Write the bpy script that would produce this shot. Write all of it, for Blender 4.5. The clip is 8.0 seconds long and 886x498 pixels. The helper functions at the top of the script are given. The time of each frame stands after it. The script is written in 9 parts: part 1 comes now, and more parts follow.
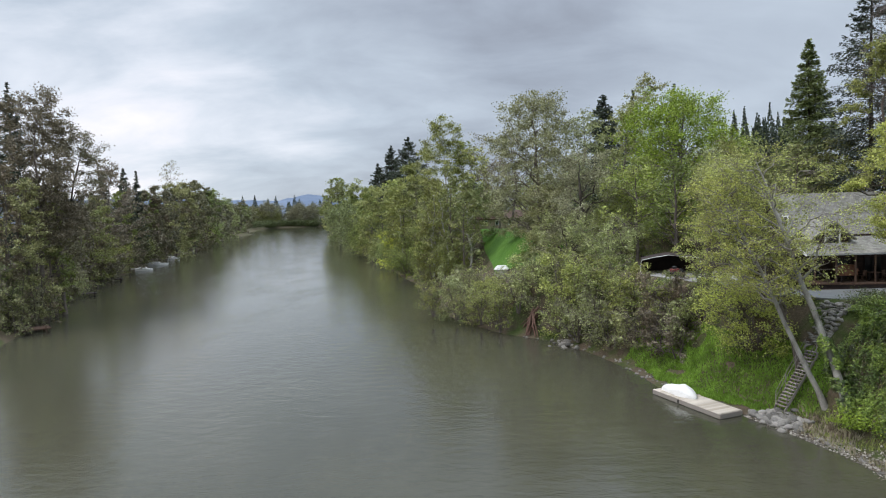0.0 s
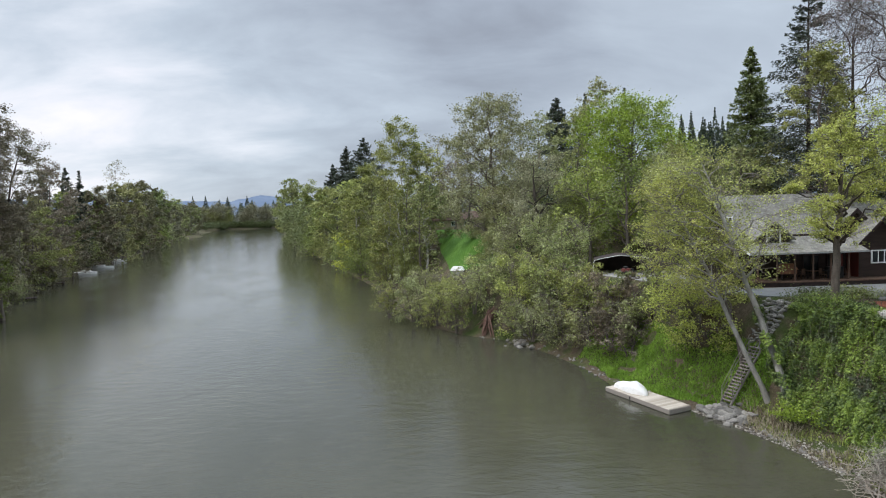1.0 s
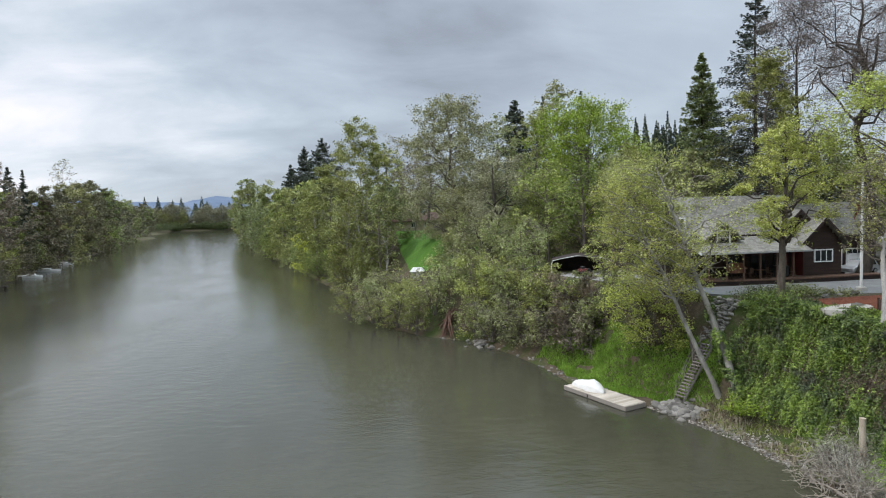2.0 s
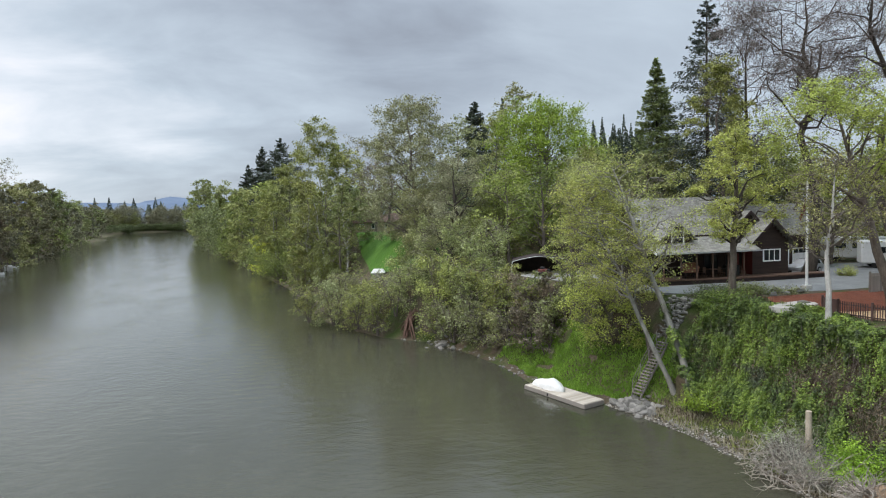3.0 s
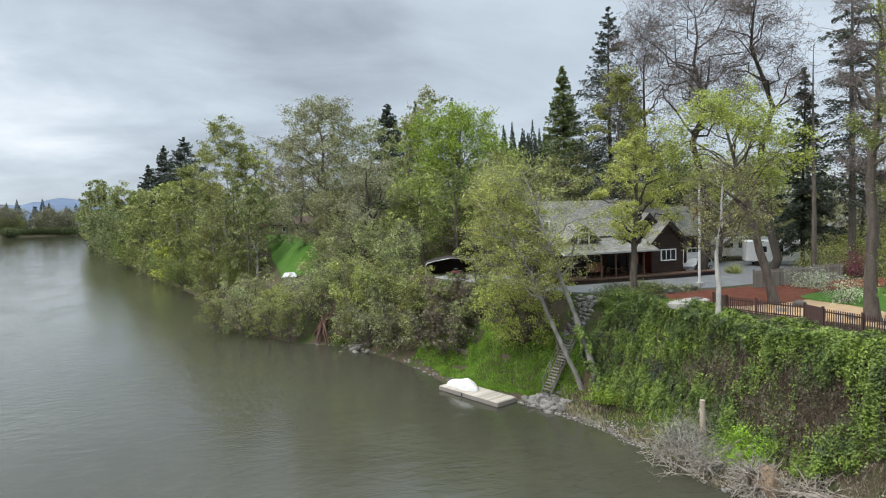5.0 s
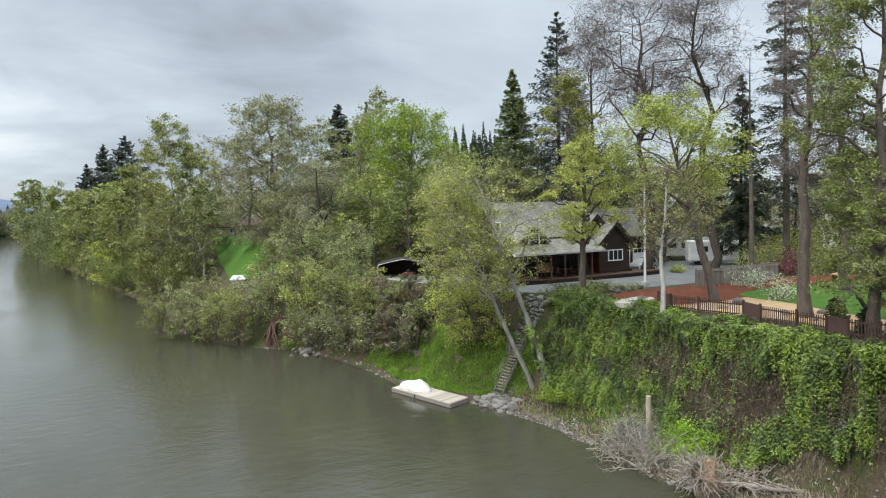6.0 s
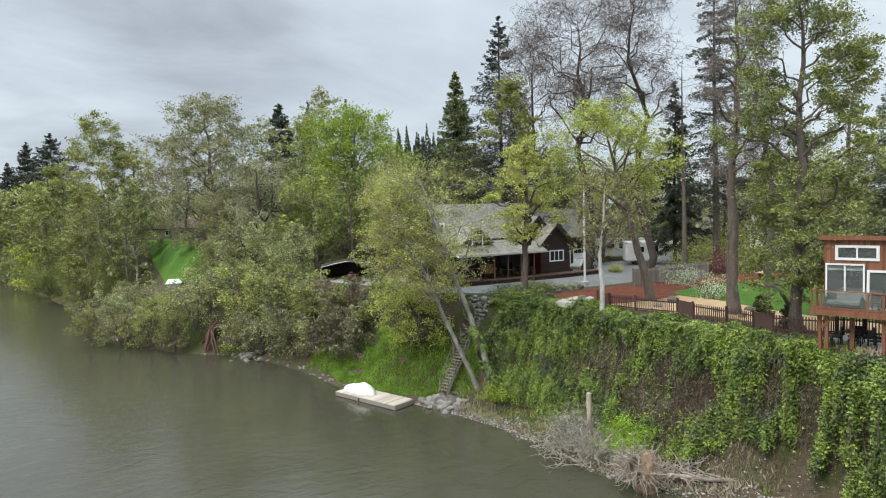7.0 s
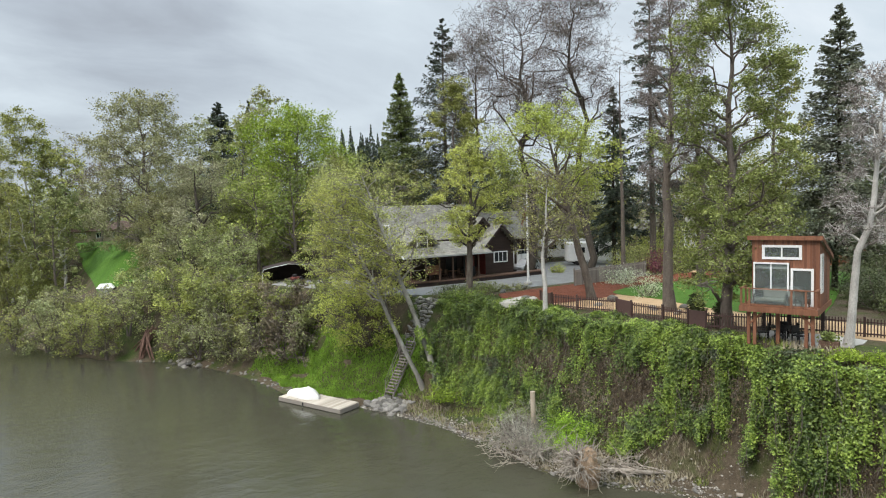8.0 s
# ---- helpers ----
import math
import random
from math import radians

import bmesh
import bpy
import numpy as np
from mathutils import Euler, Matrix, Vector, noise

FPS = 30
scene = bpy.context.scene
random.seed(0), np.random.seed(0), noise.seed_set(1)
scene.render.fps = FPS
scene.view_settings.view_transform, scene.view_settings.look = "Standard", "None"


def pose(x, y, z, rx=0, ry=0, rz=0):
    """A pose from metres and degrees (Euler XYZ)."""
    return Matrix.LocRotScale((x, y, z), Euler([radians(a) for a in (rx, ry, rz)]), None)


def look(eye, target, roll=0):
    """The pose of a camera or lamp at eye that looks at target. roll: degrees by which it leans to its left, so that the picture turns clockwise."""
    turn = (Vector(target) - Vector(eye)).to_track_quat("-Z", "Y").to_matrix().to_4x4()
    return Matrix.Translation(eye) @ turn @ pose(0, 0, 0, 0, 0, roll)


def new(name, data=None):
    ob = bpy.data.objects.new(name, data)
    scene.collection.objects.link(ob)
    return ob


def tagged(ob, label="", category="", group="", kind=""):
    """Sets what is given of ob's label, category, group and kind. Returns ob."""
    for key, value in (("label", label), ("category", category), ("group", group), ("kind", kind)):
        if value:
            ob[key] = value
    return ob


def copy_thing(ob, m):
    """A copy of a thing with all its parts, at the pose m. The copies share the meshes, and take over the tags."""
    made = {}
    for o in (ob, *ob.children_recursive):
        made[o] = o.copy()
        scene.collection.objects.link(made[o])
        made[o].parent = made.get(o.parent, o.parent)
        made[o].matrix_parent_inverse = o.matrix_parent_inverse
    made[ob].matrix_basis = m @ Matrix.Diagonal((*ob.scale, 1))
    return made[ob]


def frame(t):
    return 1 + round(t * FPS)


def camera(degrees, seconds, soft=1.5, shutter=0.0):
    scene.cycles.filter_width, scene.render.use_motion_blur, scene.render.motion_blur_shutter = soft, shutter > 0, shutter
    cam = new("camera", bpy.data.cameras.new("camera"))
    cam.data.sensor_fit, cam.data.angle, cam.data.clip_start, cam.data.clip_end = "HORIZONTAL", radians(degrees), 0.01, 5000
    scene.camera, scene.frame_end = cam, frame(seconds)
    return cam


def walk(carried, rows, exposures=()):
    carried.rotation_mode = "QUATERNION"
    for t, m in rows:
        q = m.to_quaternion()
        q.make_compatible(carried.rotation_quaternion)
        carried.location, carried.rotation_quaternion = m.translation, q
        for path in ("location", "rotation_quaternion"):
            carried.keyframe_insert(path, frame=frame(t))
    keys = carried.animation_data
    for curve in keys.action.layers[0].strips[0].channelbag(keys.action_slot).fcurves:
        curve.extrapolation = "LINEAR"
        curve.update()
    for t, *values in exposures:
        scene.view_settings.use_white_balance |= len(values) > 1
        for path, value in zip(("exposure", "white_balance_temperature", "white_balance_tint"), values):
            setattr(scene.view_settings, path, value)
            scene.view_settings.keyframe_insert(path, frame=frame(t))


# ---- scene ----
cam = camera(71.32, 8.0, soft=1.1)
# ---------------------------------------------------------------- camera
TURNS = [(0.0, 0.0), (0.5, -2.0), (1.0, -4.08), (1.5, -6.0), (3.0, -11.44), (3.5, -13.39), (4.0, -15.44), (4.5, -17.44),
         (6.0, -23.89), (6.5, -26.51), (7.0, -29.09), (7.5, -31.67), (8.0, -34.2)]
EYE = (0.0, 0.0, 16.0)
walk(cam, [(t, pose(*EYE, 90 - 3.42, 0, a) @ pose(0, 0, 0, 0, 0, -1.57)) for t, a in TURNS],
     [(0.0, 0.19, 6500, 17), (1.5, 0.19, 6500, 16), (3.0, 0.22, 6500, 15), (4.5, 0.31, 6550, 14.5), (6.0, 0.42, 6700, 14), (8.0, 0.47, 6850, 14)])

# ---------------------------------------------------------------- sky and sun
SUN_AZ, SUN_EL = -100.0, 50.0
world = bpy.data.worlds.new("overcast_sky")
scene.world = world
world.use_nodes = True
wn, wl = world.node_tree.nodes, world.node_tree.links
wn.clear()


def wnode(kind, **inputs):
    n = wn.new(kind)
    for k, v in inputs.items():
        n.inputs[k].default_value = v
    return n


w_out = wn.new("ShaderNodeOutputWorld")
w_bg = wnode("ShaderNodeBackground", Strength=0.1)
w_sky = wn.new("ShaderNodeTexSky")
w_sky.sky_type, w_sky.sun_disc = "NISHITA", False
w_sky.sun_elevation, w_sky.sun_rotation = radians(SUN_EL), radians(SUN_AZ)
w_co = wn.new("ShaderNodeTexCoord")
w_sep = wn.new("ShaderNodeSeparateXYZ")
wl.new(w_co.outputs["Generated"], w_sep.inputs[0])


def wmath(op, a, b=0.0, clamp=False):
    n = wn.new("ShaderNodeMath")
    n.operation, n.use_clamp = op, clamp
    for i, v in enumerate((a, b)):
        if isinstance(v, (int, float)):
            n.inputs[i].default_value = v
        else:
            wl.new(v, n.inputs[i])
    return n.outputs[0]


# the cloud deck is flat: directions are spread out over a plane overhead
up = wmath("ADD", wmath("MAXIMUM", w_sep.outputs[2], 0.0), 0.33)
w_xy = wn.new("ShaderNodeCombineXYZ")
wl.new(wmath("DIVIDE", w_sep.outputs[0], up), w_xy.inputs[0])
wl.new(wmath("DIVIDE", w_sep.outputs[1], up), w_xy.inputs[1])


def wnoise(scale, detail, rough, dist, sx=1.0, sy=1.0, off=0.0):
    mp = wn.new("ShaderNodeMapping")
    mp.inputs["Scale"].default_value = (sx, sy, 1)
    mp.inputs["Location"].default_value = (off, off * 0.7, 0)
    wl.new(w_xy.outputs[0], mp.inputs[0])
    n = wnode("ShaderNodeTexNoise", Scale=scale, Detail=detail, Roughness=rough, Distortion=dist)
    wl.new(mp.outputs[0], n.inputs["Vector"])
    return n.outputs["Fac"]


big = wnoise(0.75, 4.0, 0.5, 0.6, 0.9, 1.0, 3.1)
small = wnoise(2.9, 7.0, 0.56, 0.3, 0.8, 1.25, 7.7)
cloud = wmath("ADD", wmath("MULTIPLY", wmath("SUBTRACT", big, 0.5), 0.9), wmath("MULTIPLY", wmath("SUBTRACT", small, 0.5), 0.72))


def facing(az):
    return wmath("ADD", wmath("MULTIPLY", w_sep.outputs[0], math.sin(radians(az))), wmath("MULTIPLY", w_sep.outputs[1], math.cos(radians(az))))


def step_(v, lo, hi):
    n = wn.new("ShaderNodeMapRange")
    n.interpolation_type = "SMOOTHSTEP"
    n.inputs["From Min"].default_value, n.inputs["From Max"].default_value = lo, hi
    wl.new(v, n.inputs["Value"])
    return n.outputs[0]


# a paler break low in the west, a heavier deck above it, blue-grey towards the horizon
high = step_(w_sep.outputs[2], 0.10, 0.30)
deck_ = wmath("MULTIPLY", high, step_(facing(4), 0.84, 1.0))
break_ = wmath("MULTIPLY", step_(facing(-36), 0.80, 0.99), wmath("SUBTRACT", 1.0, step_(w_sep.outputs[2], 0.16, 0.34)))
haze_ = wmath("SUBTRACT", 1.0, step_(w_sep.outputs[2], 0.0, 0.10))
east = step_(w_sep.outputs[0], 0.1, 0.55)
cloud = wmath("MULTIPLY", cloud, wmath("SUBTRACT", 1.0, wmath("MULTIPLY", east, 0.45)))
tone = wmath("ADD", wmath("ADD", 0.575, cloud), wmath("MULTIPLY", east, -0.02))
tone = wmath("SUBTRACT", tone, wmath("MULTIPLY", deck_, 0.27))
tone = wmath("ADD", tone, wmath("MULTIPLY", break_, 0.16))
tone = wmath("SUBTRACT", tone, wmath("MULTIPLY", haze_, 0.09))
w_ramp = wn.new("ShaderNodeValToRGB")
els = w_ramp.color_ramp.elements
els[0].position, els[0].color = 0.15, (2.6, 2.98, 3.42, 1)
els[1].position, els[1].color = 1.0, (9.2, 9.4, 9.6, 1)
for at_, col in ((0.35, (3.5, 4.15, 4.75, 1)), (0.6, (4.95, 5.9, 6.55, 1)), (0.8, (7.0, 7.8, 8.3, 1))):
    e = els.new(at_)
    e.color = col
wl.new(tone, w_ramp.inputs[0])
over = wmath("MULTIPLY", wmath("SUBTRACT", w_sep.outputs[2], 0.4), 2.5, True)
w_zen = wn.new("ShaderNodeVectorMath")
w_zen.operation = "SCALE"
wl.new(w_ramp.outputs[0], w_zen.inputs[0])
wl.new(wmath("ADD", 1.0, wmath("MULTIPLY", over, 2.5)), w_zen.inputs["Scale"])
w_mix = wn.new("ShaderNodeMix")
w_mix.data_type = "RGBA"
w_mix.inputs[0].default_value = 0.9
wl.new(w_sky.outputs[0], w_mix.inputs[6])
wl.new(w_zen.outputs[0], w_mix.inputs[7])
wl.new(w_mix.outputs[2], w_bg.inputs[0])
wl.new(w_bg.outputs[0], w_out.inputs[0])

sun_data = bpy.data.lights.new("sun", "SUN")
sun_data.energy, sun_data.angle, sun_data.color = 1.5, radians(16), (1.0, 0.96, 0.9)
sun = new("sun", sun_data)
s_dir = Vector((math.sin(radians(SUN_AZ)) * math.cos(radians(SUN_EL)), math.cos(radians(SUN_AZ)) * math.cos(radians(SUN_EL)), math.sin(radians(SUN_EL))))
sun.matrix_world = look(s_dir * 100, (0, 0, 0))


# ---------------------------------------------------------------- materials
class Mat:
    """Small builder round a node material."""

    def __init__(self, name, rough=0.8, metal=0.0, spec=0.3):
        self.m = bpy.data.materials.new(name)
        self.m.use_nodes = True
        self.n, self.l = self.m.node_tree.nodes, self.m.node_tree.links
        self.p = self.n["Principled BSDF"]
        self.p.inputs["Roughness"].default_value = rough
        self.p.inputs["Metallic"].default_value = metal
        self.p.inputs["Specular IOR Level"].default_value = spec
        self.co = self.n.new("ShaderNodeTexCoord")

    def link(self, v, socket):
        if isinstance(v, (int, float, tuple)):
            socket.default_value = v
        else:
            self.l.new(v, socket)

    def coord(self, scale=(1, 1, 1), world_space=False):
        mp = self.n.new("ShaderNodeMapping")
        mp.inputs["Scale"].default_value = scale
        if world_space:
            g = self.n.new("ShaderNodeNewGeometry")
            self.l.new(g.outputs["Position"], mp.inputs[0])
        else:
            self.l.new(self.co.outputs["Object"], mp.inputs[0])
        return mp.outputs[0]

    def noise(self, scale, detail=4.0, rough=0.6, co=None, dist=0.0):
        t = self.n.new("ShaderNodeTexNoise")
        t.inputs["Scale"].default_value, t.inputs["Detail"].default_value = scale, detail
        t.inputs["Roughness"].default_value, t.inputs["Distortion"].default_value = rough, dist
        self.l.new(co if co is not None else self.coord(), t.inputs["Vector"])
        return t.outputs["Fac"]

    def ramp(self, fac, *stops):
        r = self.n.new("ShaderNodeValToRGB")
        e = r.color_ramp.elements
        e[0].position, e[0].color = stops[0][0], (*stops[0][1], 1)
        e[1].position, e[1].color = stops[-1][0], (*stops[-1][1], 1)
        for at_, c in stops[1:-1]:
            k = e.new(at_)
            k.color = (*c, 1)
        self.l.new(fac, r.inputs[0])
        return r.outputs[0]

    def mix(self, fac, a, b, blend="MIX"):
        x = self.n.new("ShaderNodeMix")
        x.data_type, x.blend_type = "RGBA", blend
        self.link(fac, x.inputs[0])
        for v, s in ((a, 6), (b, 7)):
            self.link((*v, 1) if isinstance(v, tuple) and len(v) == 3 else v, x.inputs[s])
        return x.outputs[2]

    def math(self, op, a, b=0.0, clamp=False):
        x = self.n.new("ShaderNodeMath")
        x.operation, x.use_clamp = op, clamp
        self.link(a, x.inputs[0])
        self.link(b, x.inputs[1])
        return x.outputs[0]

    def bump(self, fac, strength=0.4, distance=0.02):
        b = self.n.new("ShaderNodeBump")
        b.inputs["Strength"].default_value, b.inputs["Distance"].default_value = strength, distance
        self.l.new(fac, b.inputs["Height"])
        self.l.new(b.outputs[0], self.p.inputs["Normal"])
        return self

    def color(self, c):
        self.link((*c, 1) if isinstance(c, tuple) else c, self.p.inputs["Base Color"])
        return self

    def island(self):
        return self.n.new("ShaderNodeNewGeometry").outputs["Random Per Island"]

    def piece(self):
        return self.n.new("ShaderNodeObjectInfo").outputs["Random"]


def leaf_mat(name, dark, mid, light, through_=0.16, rough=0.55, vary=True):
    dark, mid, light = (tuple(min(0.8, c * k_) for c in col_) for col_, k_ in ((dark, 0.82), (mid, 1.37), (light, 1.76)))
    m = Mat(name, rough, 0, 0.25)
    wide = m.noise(0.7, 3.0, 0.6, m.coord(world_space=True))
    col = m.ramp(m.math("ADD", m.math("MULTIPLY", m.island(), 0.36), m.math("MULTIPLY", m.math("SUBTRACT", wide, 0.2), 1.02)), (0.18, dark), (0.5, mid), (0.88, light))
    if vary:
        h = m.n.new("ShaderNodeHueSaturation")
        r1 = m.piece()
        r2 = m.math("FRACT", m.math("MULTIPLY", r1, 7.31))
        r3 = m.math("FRACT", m.math("MULTIPLY", r1, 23.7))
        m.link(m.math("ADD", 0.472, m.math("MULTIPLY", r1, 0.034)), h.inputs["Hue"])
        m.link(m.math("ADD", 0.78, m.math("MULTIPLY", r2, 0.32)), h.inputs["Saturation"])
        m.link(m.math("ADD", 0.76, m.math("MULTIPLY", r3, 0.42)), h.inputs["Value"])
        m.link(col, h.inputs["Color"])
        col = h.outputs[0]
    m.color(col)
    tr = m.n.new("ShaderNodeBsdfTranslucent")
    m.l.new(m.mix(0.5, col, tuple(min(1, c * 1.2) for c in light)), tr.inputs[0])
    ms = m.n.new("ShaderNodeMixShader")
    ms.inputs[0].default_value = through_
    m.l.new(m.p.outputs[0], ms.inputs[1])
    m.l.new(tr.outputs[0], ms.inputs[2])
    m.l.new(ms.outputs[0], m.n["Material Output"].inputs[0])
    return m.m


def rough_mat(name, a, b, scale=3.0, fine=40.0, rough=0.85, bump=0.5, dist=0.02, spec=0.25, metal=0.0, stretch=(1, 1, 1)):
    m = Mat(name, rough, metal, spec)
    co = m.coord(stretch)
    big_, fine_ = m.noise(scale, 4, 0.6, co), m.noise(fine, 3, 0.6, co)
    m.color(m.ramp(m.math("ADD", m.math("MULTIPLY", big_, 0.6), m.math("MULTIPLY", fine_, 0.4)), (0.32, a), (0.68, b)))
    m.bump(m.math("ADD", m.math("MULTIPLY", big_, 0.4), fine_), bump, dist)
    return m.m


def piece_mat(name, a, b, fine=30.0, rough=0.8, bump=0.4, dist=0.01, stretch=(1, 1, 1)):
    m = Mat(name, rough, 0, 0.3)
    grain = m.noise(fine, 4, 0.6, m.coord(stretch))
    m.color(m.ramp(m.math("ADD", m.math("MULTIPLY", m.piece(), 0.55), m.math("MULTIPLY", grain, 0.45)), (0.15, a), (0.85, b)))
    m.bump(grain, bump, dist)
    return m.m


def ivy_mat():
    """Ivy: dark old leaf, patches of fresh yellow-green growth and of dull grey-green."""
    m = Mat("leaf_ivy", 0.45, 0, 0.35)
    co = m.coord(world_space=True)
    big_, mid_ = m.noise(0.32, 4, 0.6, co), m.noise(1.3, 3, 0.6, co)
    old = m.ramp(m.island(), (0.1, (0.03, 0.052, 0.012)), (0.6, (0.084, 0.135, 0.03)), (0.95, (0.165, 0.225, 0.055)))
    fresh = m.ramp(m.island(), (0.1, (0.1, 0.16, 0.025)), (0.6, (0.215, 0.305, 0.048)), (0.95, (0.34, 0.44, 0.085)))
    dull = m.ramp(m.island(), (0.1, (0.03, 0.04, 0.022)), (0.6, (0.075, 0.092, 0.052)), (0.95, (0.15, 0.165, 0.1)))
    f = m.math("ADD", m.math("MULTIPLY", big_, 0.6), m.math("MULTIPLY", mid_, 0.4))
    col = m.mix(m.ramp(f, (0.44, (0, 0, 0)), (0.55, (1, 1, 1))), old, fresh)
    col = m.mix(m.ramp(m.noise(0.45, 4, 0.6, m.coord((1.1, 0.9, 1.3), True), 0.3), (0.58, (0, 0, 0)), (0.66, (1, 1, 1))), col, dull)
    m.color(col)
    tr = m.n.new("ShaderNodeBsdfTranslucent")
    m.l.new(col, tr.inputs[0])
    ms = m.n.new("ShaderNodeMixShader")
    ms.inputs[0].default_value = 0.12
    m.l.new(m.p.outputs[0], ms.inputs[1])
    m.l.new(tr.outputs[0], ms.inputs[2])
    m.l.new(ms.outputs[0], m.n["Material Output"].inputs[0])
    return m.m


LEAF_SPRING = leaf_mat("leaf_spring", (0.09, 0.11, 0.034), (0.2, 0.228, 0.07), (0.34, 0.365, 0.125))
LEAF_MAPLE = leaf_mat("leaf_maple", (0.06, 0.1, 0.013), (0.155, 0.22, 0.025), (0.27, 0.335, 0.05), 0.2, 0.55, False)
LEAF_YELLOW = leaf_mat("leaf_yellow_green", (0.125, 0.15, 0.03), (0.27, 0.32, 0.06), (0.4, 0.44, 0.1), 0.28)
LEAF_OLIVE = leaf_mat("leaf_olive", (0.08, 0.1, 0.03), (0.17, 0.19, 0.06), (0.28, 0.29, 0.11))
LEAF_GREEN = leaf_mat("leaf_green", (0.06, 0.085, 0.025), (0.13, 0.165, 0.045), (0.22, 0.255, 0.075))
LEAF_GREY = leaf_mat("leaf_grey_green", (0.1, 0.106, 0.05), (0.195, 0.2, 0.092), (0.3, 0.308, 0.155))
LEAF_BUD = leaf_mat("leaf_bud", (0.08, 0.07, 0.042), (0.145, 0.125, 0.076), (0.21, 0.185, 0.115))
LEAF_BANK = leaf_mat("leaf_brown_olive", (0.066, 0.066, 0.036), (0.125, 0.123, 0.064), (0.19, 0.185, 0.095))
LEAF_IVY = ivy_mat()
LEAF_LITTER = leaf_mat("leaf_litter", (0.05, 0.035, 0.022), (0.1, 0.075, 0.045), (0.16, 0.125, 0.075), 0.1, 0.8, False)
DRY_VINE = leaf_mat("dry_vine", (0.05, 0.038, 0.028), (0.1, 0.08, 0.06), (0.19, 0.165, 0.135), 0.05, 0.9, False)
LEAF_WOOD = leaf_mat("pale_twiglets", (0.2, 0.19, 0.17), (0.36, 0.34, 0.31), (0.5, 0.48, 0.45), 0.1)
LEAF_LIME = leaf_mat("leaf_lime", (0.08, 0.15, 0.02), (0.18, 0.3, 0.03), (0.31, 0.43, 0.055), 0.25, 0.45, False)
LEAF_DRY = leaf_mat("dry_twiglets", (0.13, 0.122, 0.1), (0.24, 0.228, 0.185), (0.34, 0.325, 0.275), 0.1, 0.8, False)
LEAF_TWIG = leaf_mat("grey_buds", (0.07, 0.058, 0.052), (0.115, 0.098, 0.09), (0.165, 0.145, 0.135), 0.12)
LEAF_DARK = leaf_mat("leaf_dark", (0.024, 0.036, 0.013), (0.052, 0.07, 0.027), (0.095, 0.12, 0.045), 0.2)
NEEDLE = leaf_mat("needle_dark", (0.022, 0.034, 0.024), (0.045, 0.062, 0.042), (0.085, 0.105, 0.07), 0.15)
NEEDLE_GREEN = leaf_mat("needle_green", (0.06, 0.085, 0.032), (0.125, 0.16, 0.06), (0.2, 0.24, 0.1), 0.25)
NEEDLE_GREY = leaf_mat("needle_grey", (0.055, 0.065, 0.045), (0.12, 0.135, 0.092), (0.19, 0.205, 0.145), 0.2, 0.55, False)
LEAF_RED = leaf_mat("leaf_red", (0.09, 0.015, 0.02), (0.2, 0.04, 0.045), (0.33, 0.08, 0.08))
LEAF_WHITE = leaf_mat("leaf_blossom", (0.12, 0.18, 0.06), (0.4, 0.45, 0.25), (0.75, 0.75, 0.6))
BLADE = leaf_mat("grass_blade", (0.075, 0.14, 0.018), (0.13, 0.23, 0.03), (0.23, 0.33, 0.06), 0.35, 0.6, False)
BARK = rough_mat("bark_grey_brown", (0.07, 0.055, 0.045), (0.2, 0.17, 0.145), 4, 30, 0.9, 0.8, 0.04, stretch=(1, 1, 0.25))
BARK_PALE = rough_mat("bark_pale", (0.15, 0.14, 0.12), (0.42, 0.4, 0.355), 2.5, 25, 0.85, 0.5, 0.03, stretch=(1, 1, 0.4))
BARK_WHITE = rough_mat("bark_white", (0.24, 0.23, 0.21), (0.58, 0.56, 0.52), 1.5, 18, 0.8, 0.4, 0.03, stretch=(1, 1, 0.6))
BARK_DARK = rough_mat("bark_dark", (0.03, 0.025, 0.02), (0.09, 0.075, 0.06), 4, 30, 0.9, 0.8, 0.04, stretch=(1, 1, 0.25))
TWIG = rough_mat("twig_grey", (0.12, 0.1, 0.09), (0.27, 0.23, 0.21), 6, 30, 0.9, 0.3)


def ground_mat():
    m = Mat("bank_soil", 0.95, 0, 0.15)
    co = m.coord(world_space=True)
    a, b, c = m.noise(0.35, 5, 0.6, co), m.noise(3.0, 5, 0.65, co), m.noise(22.0, 3, 0.6, co)
    soil = m.ramp(m.math("ADD", m.math("MULTIPLY", b, 0.5), m.math("MULTIPLY", c, 0.5)), (0.3, (0.045, 0.034, 0.024)), (0.55, (0.11, 0.085, 0.058)), (0.75, (0.23, 0.19, 0.14)))
    weeds = m.ramp(m.math("ADD", m.math("MULTIPLY", b, 0.4), m.math("MULTIPLY", c, 0.6)), (0.3, (0.022, 0.034, 0.01)), (0.7, (0.085, 0.115, 0.03)))
    m.color(m.mix(m.ramp(a, (0.46, (0, 0, 0)), (0.62, (1, 1, 1))), soil, weeds))
    m.bump(m.math("ADD", b, m.math("MULTIPLY", c, 0.5)), 0.8, 0.12)
    return m.m


